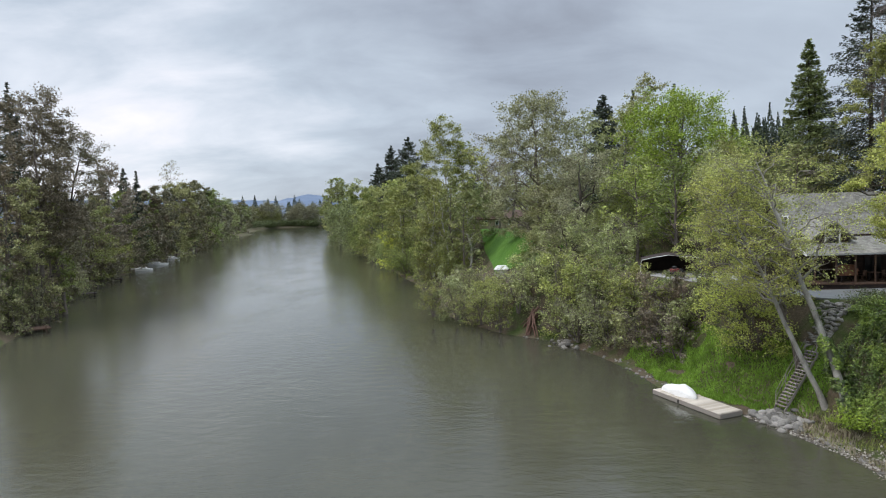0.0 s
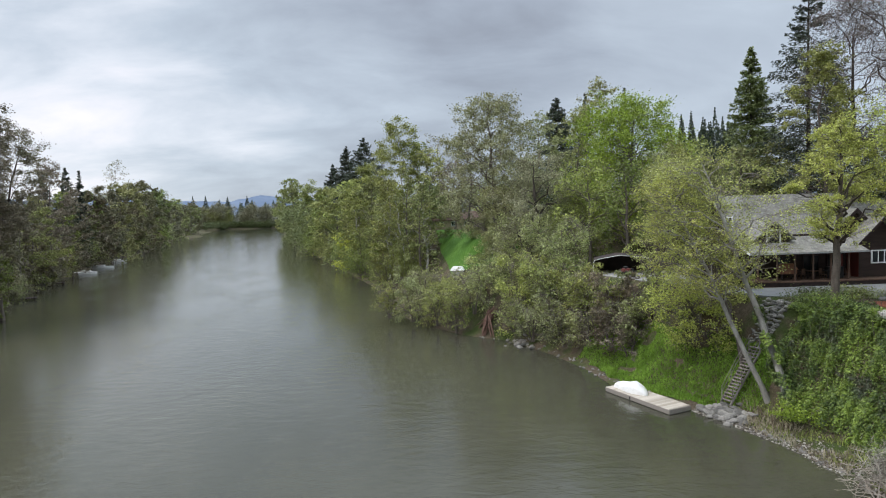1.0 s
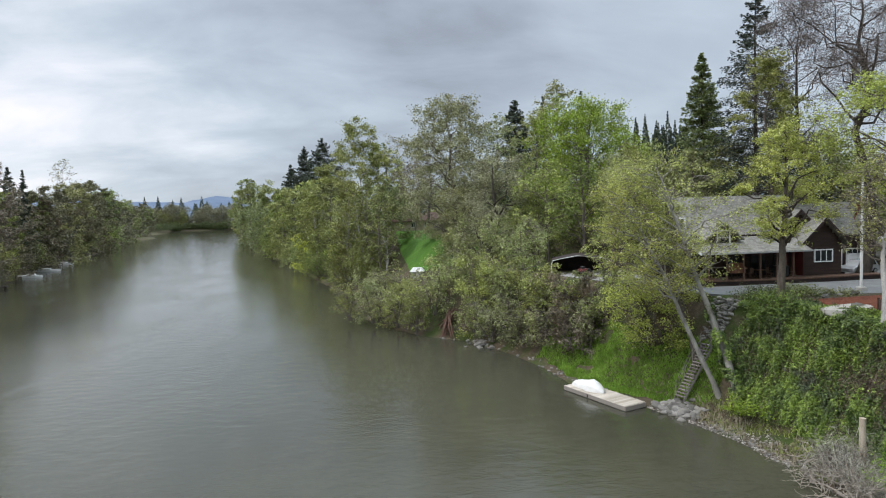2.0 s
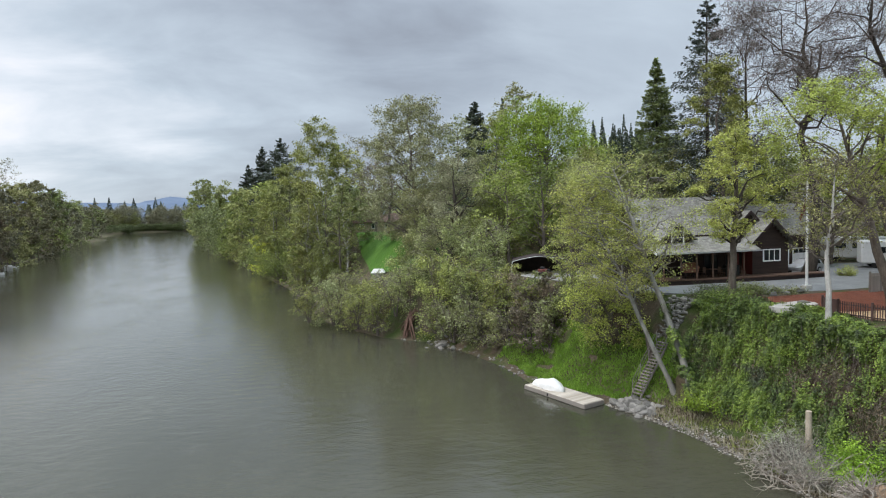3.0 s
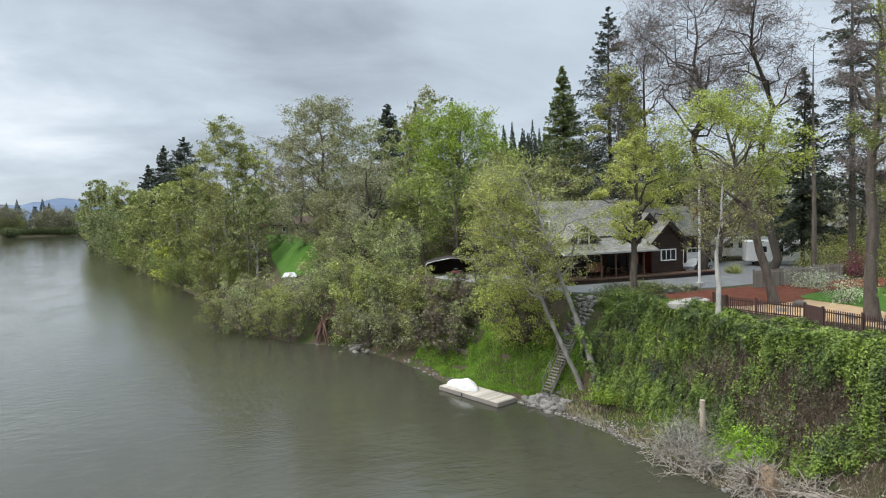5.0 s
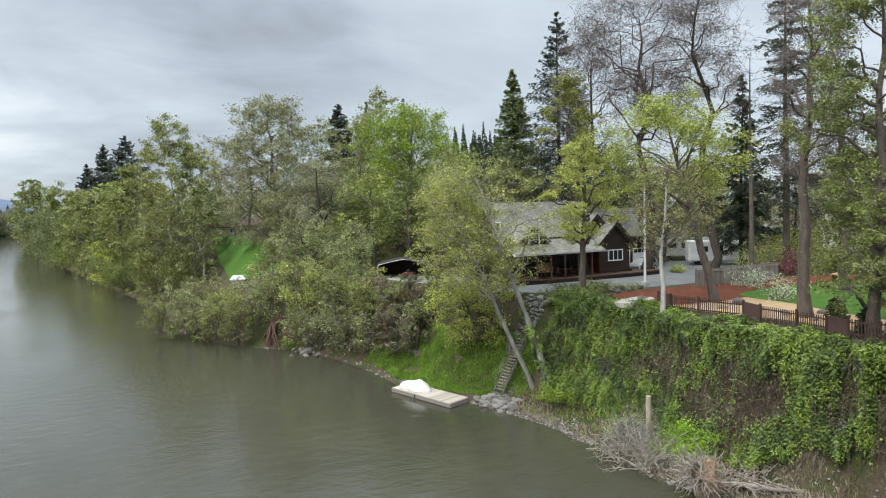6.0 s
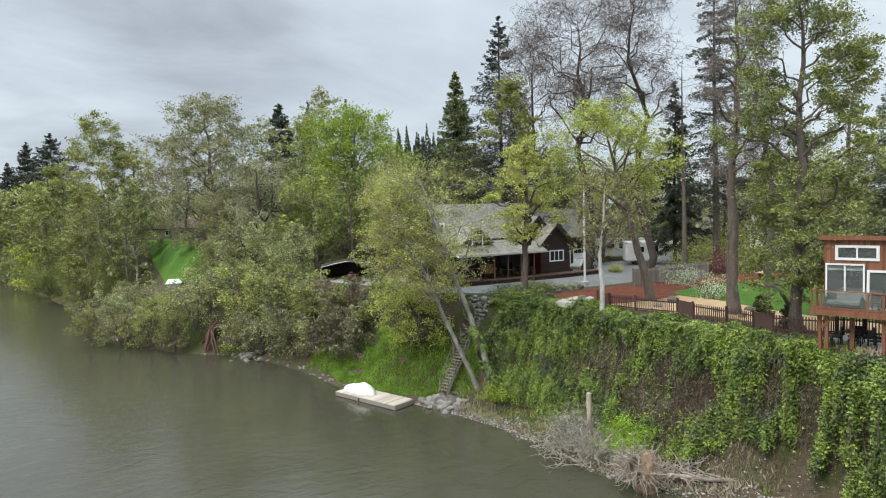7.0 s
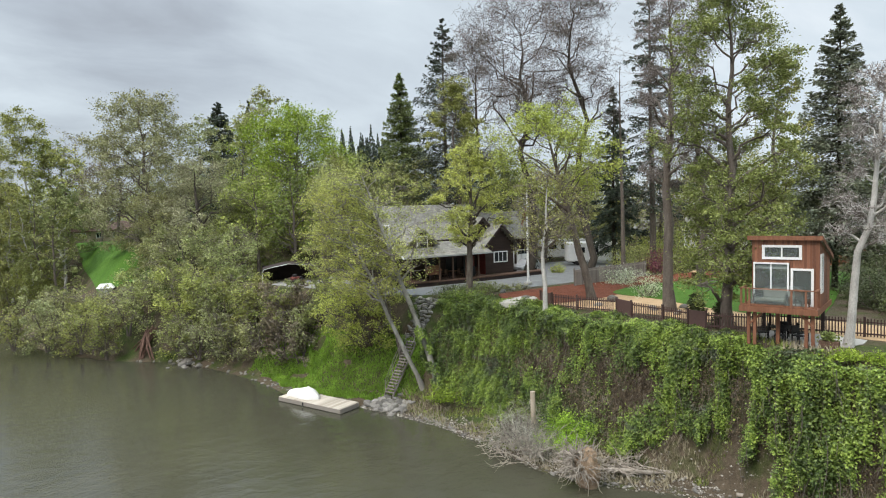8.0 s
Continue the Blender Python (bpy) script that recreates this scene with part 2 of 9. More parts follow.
def water_mat():
    m = Mat("river_water", 0.05, 0, 0.95)
    m.p.inputs["IOR"].default_value = 1.33
    silt = m.noise(0.03, 4, 0.6, m.coord((1.6, 0.7, 1), True), 0.6)
    m.color(m.ramp(silt, (0.35, (0.05, 0.05, 0.034)), (0.65, (0.07, 0.068, 0.045))))
    swell = m.noise(0.7, 2, 0.5, m.coord((0.8, 1.2, 1), True), 0.3)
    chop = m.noise(0.75, 5, 0.64, m.coord((0.8, 1.3, 1), True), 0.5)
    patch_ = m.noise(0.06, 4, 0.6, m.coord((1.7, 0.8, 1), True), 0.8)
    ruffled = m.ramp(patch_, (0.4, (0.5, 0.5, 0.5)), (0.62, (1, 1, 1)))
    fine_ = m.noise(5.0, 3, 0.6, m.coord((0.7, 1.4, 1), True), 0.2)
    chop = m.math("ADD", chop, m.math("MULTIPLY", fine_, 0.22))
    rip = m.math("ADD", m.math("MULTIPLY", swell, 0.22), m.math("MULTIPLY", chop, ruffled))
    m.bump(rip, 0.15, 0.34)
    return m.m


GROUND, WATER = ground_mat(), water_mat()


# ---------------------------------------------------------------- mesh helpers
def mesh_np(name, verts, faces, mat, smooth=False):
    """A mesh from arrays; faces is an (n, 3) or (n, 4) array, or a list of such arrays."""
    me = bpy.data.meshes.new(name)
    v = np.asarray(verts, dtype=np.float32)
    groups = [np.asarray(f, dtype=np.int32) for f in (faces if isinstance(faces, list) else [faces]) if len(f)]
    me.vertices.add(len(v))
    me.vertices.foreach_set("co", v.ravel())
    loops = np.concatenate([g.ravel() for g in groups])
    sizes = np.concatenate([np.full(len(g), g.shape[1], dtype=np.int32) for g in groups])
    me.loops.add(len(loops))
    me.loops.foreach_set("vertex_index", loops)
    me.polygons.add(len(sizes))
    me.polygons.foreach_set("loop_start", np.concatenate([[0], np.cumsum(sizes)[:-1]]).astype(np.int32))
    me.polygons.foreach_set("loop_total", sizes)
    if smooth:
        me.polygons.foreach_set("use_smooth", np.ones(len(sizes), dtype=bool))
    me.update(calc_edges=True)
    me.materials.append(mat)
    return me


def thing(name, place, label, category, group="", turn=0.0, kind=""):
    ob = new(name)
    ob.empty_display_size = 0.3
    ob.matrix_basis = pose(*place, 0, 0, turn)
    return tagged(ob, label, category, group, kind)


def child(name, me, parent, label="", at=None):
    ob = new(name, me)
    ob.parent = parent
    if at is not None:
        ob.matrix_basis = at
    return tagged(ob, label)


def part(name, bm, material, parent, label="", at=None, smooth=False):
    me = bpy.data.meshes.new(name)
    bm.normal_update()
    bm.to_mesh(me)
    bm.free()
    me.materials.append(material)
    if smooth:
        me.polygons.foreach_set("use_smooth", np.ones(len(me.polygons), dtype=bool))
    return child(name, me, parent, label, at)


def box(bm, x0, x1, y0, y1, z0, z1, bevel=0.0):
    vs = [bm.verts.new(p) for p in ((x0, y0, z0), (x1, y0, z0), (x1, y1, z0), (x0, y1, z0), (x0, y0, z1), (x1, y0, z1), (x1, y1, z1), (x0, y1, z1))]
    fs = [bm.faces.new([vs[i] for i in f]) for f in ((3, 2, 1, 0), (4, 5, 6, 7), (0, 1, 5, 4), (1, 2, 6, 5), (2, 3, 7, 6), (3, 0, 4, 7))]
    if bevel:
        bmesh.ops.bevel(bm, geom=list({e for f in fs for e in f.edges}), offset=bevel, segments=1, affect="EDGES")
    return bm


def boxes(*rows, bevel=0.0):
    bm = bmesh.new()
    for r in rows:
        box(bm, *r, bevel)
    return bm


def prism(outline, z0, z1, bm=None):
    """A slab with the given outline, in plan."""
    bm = bm or bmesh.new()
    lo, hi = [bm.verts.new((x, y, z0)) for x, y in outline], [bm.verts.new((x, y, z1)) for x, y in outline]
    n = len(outline)
    bm.faces.new(hi)
    bm.faces.new(lo[::-1])
    for i in range(n):
        bm.faces.new((lo[i], lo[(i + 1) % n], hi[(i + 1) % n], hi[i]))
    bmesh.ops.recalc_face_normals(bm, faces=bm.faces)
    return bm


def tubes_np(tubes, sides=5):
    """Tapered tubes along polylines: each is (points, radii)."""
    vs, fs, base = [], [], 0
    ang = np.arange(sides) * 2 * np.pi / sides
    ring = np.stack([np.cos(ang), np.sin(ang)], 1)
    for pts, rad in tubes:
        pts = np.asarray(pts, dtype=float)
        k = len(pts)
        tan = np.gradient(pts, axis=0)
        tan /= np.linalg.norm(tan, axis=1)[:, None] + 1e-9
        ref = np.array([0.0, 0, 1]) if abs(tan[0, 2]) < 0.9 else np.array([1.0, 0, 0])
        a = np.cross(tan, ref)
        a /= np.linalg.norm(a, axis=1)[:, None] + 1e-9
        b = np.cross(tan, a)
        rad = np.asarray(rad, dtype=float)[:, None, None]
        v = pts[:, None, :] + rad * (ring[None, :, 0, None] * a[:, None, :] + ring[None, :, 1, None] * b[:, None, :])
        vs.append(v.reshape(-1, 3))
        i, j = np.meshgrid(np.arange(k - 1), np.arange(sides), indexing="ij")
        j2 = (j + 1) % sides
        f = np.stack([i * sides + j, (i + 1) * sides + j, (i + 1) * sides + j2, i * sides + j2], -1).reshape(-1, 4) + base
        fs.append(f)
        base += k * sides
    return np.concatenate(vs), np.concatenate(fs)


def leaves_np(rng, centres, size, flat=0.35, aspect=0.62, out=None):
    """One small pointed leaf at each centre."""
    n = len(centres)
    nor = rng.normal(size=(n, 3))
    nor[:, 2] = np.abs(nor[:, 2]) + flat
    if out is not None:
        nor = nor * 0.45 + out
    nor /= np.linalg.norm(nor, axis=1)[:, None]
    t = np.cross(nor, rng.normal(size=(n, 3)))
    t /= np.linalg.norm(t, axis=1)[:, None] + 1e-9
    b = np.cross(nor, t)
    s = (size * (0.6 + 0.8 * rng.random(n)))[:, None]
    v = np.stack([centres - t * s * 0.4 + b * s * aspect * 0.62, centres + t * s * 0.6, centres - t * s * 0.4 - b * s * aspect * 0.62], 1).reshape(-1, 3)
    return v, np.arange(3 * n).reshape(-1, 3)


def wander(rng, start, way, length, steps, wob, lift=0.0):
    """A crooked line from start."""
    p, d = np.array(start, dtype=float), np.array(way, dtype=float)
    d /= np.linalg.norm(d)
    out = [p.copy()]
    for _ in range(steps):
        d = d + rng.normal(size=3) * wob
        d[2] += lift
        d /= np.linalg.norm(d)
        p = p + d * length / steps
        out.append(p.copy())
    return np.array(out)


# ---------------------------------------------------------------- lie of the land
RIGHT_SHORE = [(34, -400), (33, -60), (30.6, -10), (29.8, 5), (29.6, 14), (29.9, 19.4), (27.0, 23.4), (25.4, 27), (25.3, 32.5), (25.0, 38), (23.7, 42.2), (22.2, 46.6),
               (18.8, 52.4), (18.2, 59), (16.4, 66), (12.8, 74.2), (7.7, 79), (1.5, 90), (-2, 108), (-3.5, 126), (-12, 160), (-30, 232), (-72, 400), (-137, 739), (-60, 790), (600, 900)]
LEFT_SHORE = [(-45, -400), (-45, 0), (-57, 75), (-62, 92), (-80, 132), (-91, 166), (-104, 216), (-138, 365), (-245, 770), (-240, 885), (-140, 905), (600, 1050)]


def shore_distance(px, py, line):
    """Signed distance from a shoreline; positive to the right of its direction."""
    best, sign = np.full(px.shape, 1e9), np.ones(px.shape)
    for (x0, y0), (x1, y1) in zip(line[:-1], line[1:]):
        dx, dy = x1 - x0, y1 - y0
        u = np.clip(((px - x0) * dx + (py - y0) * dy) / (dx * dx + dy * dy), 0, 1)
        ex, ey = px - (x0 + u * dx), py - (y0 + u * dy)
        d = np.hypot(ex, ey)
        side = np.where(dx * (py - y0) - dy * (px - x0) > 0, -1.0, 1.0)
        near = d < best - 1e-6
        best, sign = np.where(near, d, best), np.where(near, side, sign)
    return best * sign


def bumps(px, py, size, seed):
    r = np.random.default_rng(seed)
    z = 0
    for k in range(5):
        a, ph, f = r.random() * 6.28, r.random() * 6.28, (0.6 + 0.9 * r.random()) / size
        z = z + np.sin((px * math.cos(a) + py * math.sin(a)) * f * 6.28 + ph)
    return z / 5


TERRACE = 8.4


def ground_z(px, py):
    px, py = np.asarray(px, dtype=float), np.asarray(py, dtype=float)
    s = shore_distance(px, py, RIGHT_SHORE)
    beach = np.interp(py, [-400, 10, 17, 22, 27, 34, 42, 47, 58, 63, 78, 95, 400], [0.8, 0.8, 0.9, 2.4, 3.8, 3.8, 2.2, 2.4, 2.6, 1.0, 0.8, 1.2, 2])
    width = np.interp(py, [-400, 17, 27, 38, 44, 58, 66, 78, 95, 130, 400], [2.3, 2.3, 3.2, 4.6, 5.6, 5.6, 5, 6, 10, 14, 14])
    top = np.interp(py, [-400, 60, 80, 100, 150, 400], [TERRACE, TERRACE, TERRACE, 7.0, 6.0, 5.0])
    s2 = s + 0.35 * bumps(px, py, 7, 1) * np.clip(s - 1, 0, 1)
    u = np.clip((s2 - beach) / width, 0, 1)
    u = u * u * (3 - 2 * u) * 0.6 + u * 0.4
    zr = np.where(s < 0, np.maximum(s * 0.35, -3), 0.16 * np.clip(s, 0, 1e9).clip(0, 4) * (1 - u) + top * u)
    rise = np.clip((s - 9) / 9, 0, 1)
    zr = zr + 5.4 * rise * rise * (3 - 2 * rise) * np.interp(py, [90, 105, 165, 195], [0, 1, 1, 0])
    zr = zr + np.clip(s - 85, 0, 400) * 0.03
    l = -shore_distance(px, py, LEFT_SHORE)
    zl = np.where(l < 0, np.maximum(l * 0.35, -3), 4.5 * np.clip((l - 1) / 8, 0, 1) + np.clip(l, 0, 1) * 0.3 + np.clip(l - 60, 0, 300) * 0.02)
    z = np.maximum(zr, zl)
    rough_ = np.where(z > 0.3, 1, 0) * np.where(np.abs(z - TERRACE) < 0.15, 0.0, 0.12)
    return z + rough_ * bumps(px, py, 2.3, 4)


def gz(px, py):
    return float(ground_z(np.array([px]), np.array([py]))[0])


def spaced(*runs):
    out = [runs[0][0]]
    for _, stop, step in runs:
        n = max(1, round((stop - out[-1]) / step))
        out += list(np.linspace(out[-1], stop, n + 1)[1:])
    return np.array(out)


gx = spaced((-4500, -600, 300), (-600, -160, 40), (-160, -60, 5), (-60, -12, 6), (-12, 16, 1.4), (16, 46, 0.45), (46, 90, 2.0), (90, 300, 15), (300, 4500, 350))
gy = spaced((-3000, -200, 400), (-200, -10, 20), (-10, 8, 2), (8, 92, 0.6), (92, 170, 2.5), (170, 420, 9), (420, 1000, 20), (1000, 4800, 300))
GX, GY = np.meshgrid(gx, gy, indexing="ij")
GZ = ground_z(GX, GY)
ii, jj = np.meshgrid(np.arange(len(gx) - 1), np.arange(len(gy) - 1), indexing="ij")
k = len(gy)
quads = np.stack([ii * k + jj, (ii + 1) * k + jj, (ii + 1) * k + jj + 1, ii * k + jj + 1], -1).reshape(-1, 4)
ground = new("ground", mesh_np("ground", np.stack([GX, GY, GZ], -1).reshape(-1, 3), quads, GROUND, True))
tagged(ground, "brown soil river banks with weeds and gravel", "ground", kind="structure")
wbm = bmesh.new()
bmesh.ops.create_grid(wbm, x_segments=20, y_segments=20, size=1)
bmesh.ops.transform(wbm, matrix=Matrix.Translation((-40, 500, 0)) @ Matrix.Diagonal((700, 1500, 1, 1)), verts=wbm.verts)
wme = bpy.data.meshes.new("water")
wbm.to_mesh(wme)
wbm.free()
wme.materials.append(WATER)
water = tagged(new("water", wme), "murky olive-green river water with light ripples", "river", kind="structure")


# ---------------------------------------------------------------- trees
def crown_profile(g, shape):
    """Half-width of a crown, 0 to 1, at the height fraction g."""
    if shape == "dome":
        return math.sqrt(max(0.02, 1 - ((g - 0.36) / 0.66) ** 2)) if g > 0.36 else 0.62 + 0.38 * g / 0.36
    if shape == "egg":
        return math.sin(math.pi * (0.12 + 0.84 * g) ** 0.85) ** 0.7
    if shape == "vase":
        return 0.3 + 0.75 * g ** 0.8 if g < 0.75 else 1.0 - 1.4 * (g - 0.75)
    return 0.85 - 0.35 * abs(g - 0.4)


def broadleaf_meshes(seed, h, r, base, trunk_r, cover, size, lobes=22, lean=(0, 0), bare=0.0, kink=0.10, sub=7, shape="dome", stems=1, droop=0.0, fork=0.9, fine=True, bow=1.3, twiggy=0):
    """Stem, limb and leaf arrays of a broad-leaved tree of height h and crown radius r, whose crown starts at base."""
    rng = np.random.default_rng(seed)
    r, size, cover = r * 1.22, size * (0.8 if fine else 0.98), cover * (1.08 if fine else 0.96)
    n, f = 11, np.linspace(0, 1, 11)
    stem_tubes, wood, twigs, clumps = [], [], [], []
    axes = []
    for s in range(stems):
        a0 = 6.28 * s / stems + rng.random()
        sx, sy = (0, 0) if stems == 1 else (math.cos(a0) * r * 0.4, math.sin(a0) * r * 0.4)
        wob = np.cumsum(rng.normal(size=(n, 2)) * kink * h / n, 0)
        wob -= wob[0]
        hh = h * (fork if s == 0 else fork * (0.75 + 0.2 * rng.random()))
        ax = np.stack([(lean[0] + sx) * f ** bow + wob[:, 0] + sx * 0.12, (lean[1] + sy) * f ** bow + wob[:, 1] + sy * 0.12, -0.5 + (hh + 0.5) * f], 1)
        rad = trunk_r * (1 - f) ** 0.75 * (1 if stems == 1 else 0.7) + 0.025
        rad[0] *= 1.4
        axes.append((ax, rad))
        stem_tubes.append((ax, rad))
    for i in range(lobes):
        ax, rad = axes[i % stems]
        g = min(0.99, (i + rng.random()) / lobes)
        z = base + (h - base) * g
        ang = i * 2.4 + rng.normal() * 0.5
        lr = r * (0.27 + 0.17 * rng.random())
        rho = max(0.0, r * crown_profile(g, shape) * (0.5 + 0.5 * rng.random() ** 0.6) * (0.9 + 0.3 * rng.random()) - lr * 0.45)
        c0 = np.array([np.interp(z, ax[:, 2], ax[:, k2]) for k2 in (0, 1)])
        centre = np.array([c0[0] + math.cos(ang) * rho, c0[1] + math.sin(ang) * rho, min(z, h - lr * 0.45)])
        zs = max(base * 0.75, min(z - (0.35 + 0.5 * rng.random()) * (rho + 0.3), ax[-1, 2] * 0.98))
        p0 = np.array([np.interp(zs, ax[:, 2], ax[:, 0]), np.interp(zs, ax[:, 2], ax[:, 1]), zs])
        L = np.linalg.norm(centre - p0) + 0.1
        u = np.linspace(0, 1, 7)[:, None]
        bend = np.cumsum(rng.normal(size=(7, 3)) * L * (0.035 + kink * 0.25), 0)
        bend -= bend[0] + (bend[-1] - bend[0]) * u
        limb = p0 + (centre - p0) * u + bend + np.array([0, 0, 1]) * (np.sin(u * math.pi) * L * 0.07 * (1 - 2 * droop))
        r0 = max(0.035, np.interp(zs, ax[:, 2], rad) * (0.4 + 0.25 * rng.random()))
        wood.append((limb, np.linspace(r0, 0.028, 7)))
        for _ in range(sub + 2 if fine else 6):
            d = rng.normal(size=3)
            d /= np.linalg.norm(d)
            q = centre + d * lr * (0.5 + 0.5 * rng.random()) * np.array([1, 1, 0.75]) + np.array([0, 0, -droop * lr * rng.random()])
            st = limb[rng.integers(3, 7)]
            br = np.stack([st + (q - st) * v + rng.normal(size=3) * 0.06 * lr * (0 < v < 1) for v in ((0, 0.33, 0.66, 1.0) if fine else (0, 0.5, 1.0))])
            twigs.append((br, np.linspace(max(0.016, r0 * 0.22), 0.011, len(br))))
            clumps.append((*q, lr))
            for _ in range(int(1 + 3 * bare) if fine and bare > 0.7 else 0):
                tw = wander(rng, br[rng.integers(1, 4)], rng.normal(size=3) + d * 0.8 + np.array([0, 0, -droop]), lr * (0.35 + 0.4 * rng.random()), 3, 0.28)
                twigs.append((tw, np.linspace(0.017, 0.009, 4)))
                if bare > 0.7:
                    for _ in range(2):
                        tw2 = wander(rng, tw[rng.integers(1, 4)], rng.normal(size=3) * 1.2 + d, lr * (0.2 + 0.25 * rng.random()), 2, 0.35)
                        twigs.append((tw2, np.linspace(0.014, 0.008, 3)))
    leaf_np = None
    # sprays: short shoots that fan out from each twig and carry the leaves
    cl = np.array(clumps)
    shoots = 6
    d = rng.normal(size=(len(cl), shoots, 3))
    d /= np.linalg.norm(d, axis=2)[:, :, None]
    d *= np.array([1, 1, 0.55]) * (0.45 + 0.55 * rng.random((len(cl), shoots, 1)))
    d[:, :, 2] -= droop * rng.random((len(cl), shoots)) * 1.1
    d *= cl[:, None, 3:4] * 0.78
    root = cl[:, None, :3] - d * 0.25 + rng.normal(size=d.shape) * cl[:, None, 3:4] * 0.07
    root, d = root.reshape(-1, 3), d.reshape(-1, 3)
    wide = np.repeat(cl[:, 3], shoots)
    if cover > 0:
        count = int(cover * 1.9 * r * (h - base) / (0.38 * size * size))
        k2 = rng.integers(0, len(d), count)
        u = rng.random(count) ** 0.75
        c = root[k2] + d[k2] * u[:, None] * 1.15 + np.clip(rng.normal(size=(count, 3)), -1.5, 1.5) * (wide[k2] * (0.08 + 0.085 * u))[:, None] * np.array([1, 1, 0.7])
        c[:, 2] -= droop * u ** 2 * wide[k2] * 0.35
        c = c[c[:, 2] > 0.3]
        leaf_np = leaves_np(rng, c, size)
    if twiggy:
        k2 = rng.integers(0, len(cl), twiggy)
        c = cl[k2, :3] + rng.normal(size=(twiggy, 3)) * (cl[k2, 3] * 0.24)[:, None]
        leaf_np = leaves_np(rng, c, 0.075 * r + 0.2, 0.0, 0.045)
    tv, tf = tubes_np(twigs, 3)
    if not twiggy:
        side = np.cross(d, rng.normal(size=d.shape))
        side *= 0.012 / (np.linalg.norm(side, axis=1)[:, None] + 1e-9)
        sv = np.stack([root - side, root + side, root + d * 1.1], 1).reshape(-1, 3)
        tf = [tf, np.arange(len(sv)).reshape(-1, 3) + len(tv)]
        tv = np.concatenate([tv, sv])
    return tubes_np(stem_tubes, 8 if fine else 5), tubes_np(wood, 6 if fine else 3), (tv, tf), leaf_np


def broadleaf(name, x, y, top, r, base, label, leaf=LEAF_SPRING, bark=BARK, seed=1, cover=1.6, size=0.26, trunk_r=0.25, z=None, group="", category="tree", limb_bark=None, **kw):
    """A tree at (x, y) whose crown reaches from altitude base to altitude top."""
    z0 = gz(x, y) if z is None else z
    z0 = min(z0, base - 0.4, top - 2.0)
    st, w, t, l = broadleaf_meshes(seed, top - z0, r, max(0.3, base - z0), trunk_r, cover, size, **kw)
    ob = thing(name, (x, y, z0), label, category, group)
    child("trunk", mesh_np("trunk", st[0], st[1], bark, True), ob)
    tagged(child("limbwork", mesh_np("limbwork", w[0], w[1], limb_bark or bark, True), ob), kind="stuff")
    tagged(child("twigwork", mesh_np("twigwork", t[0], t[1], TWIG if bark is not BARK_DARK else BARK), ob), kind="stuff")
    if l is not None:
        tagged(child("crown", mesh_np("crown", l[0], l[1], leaf), ob), kind="stuff")
    return ob


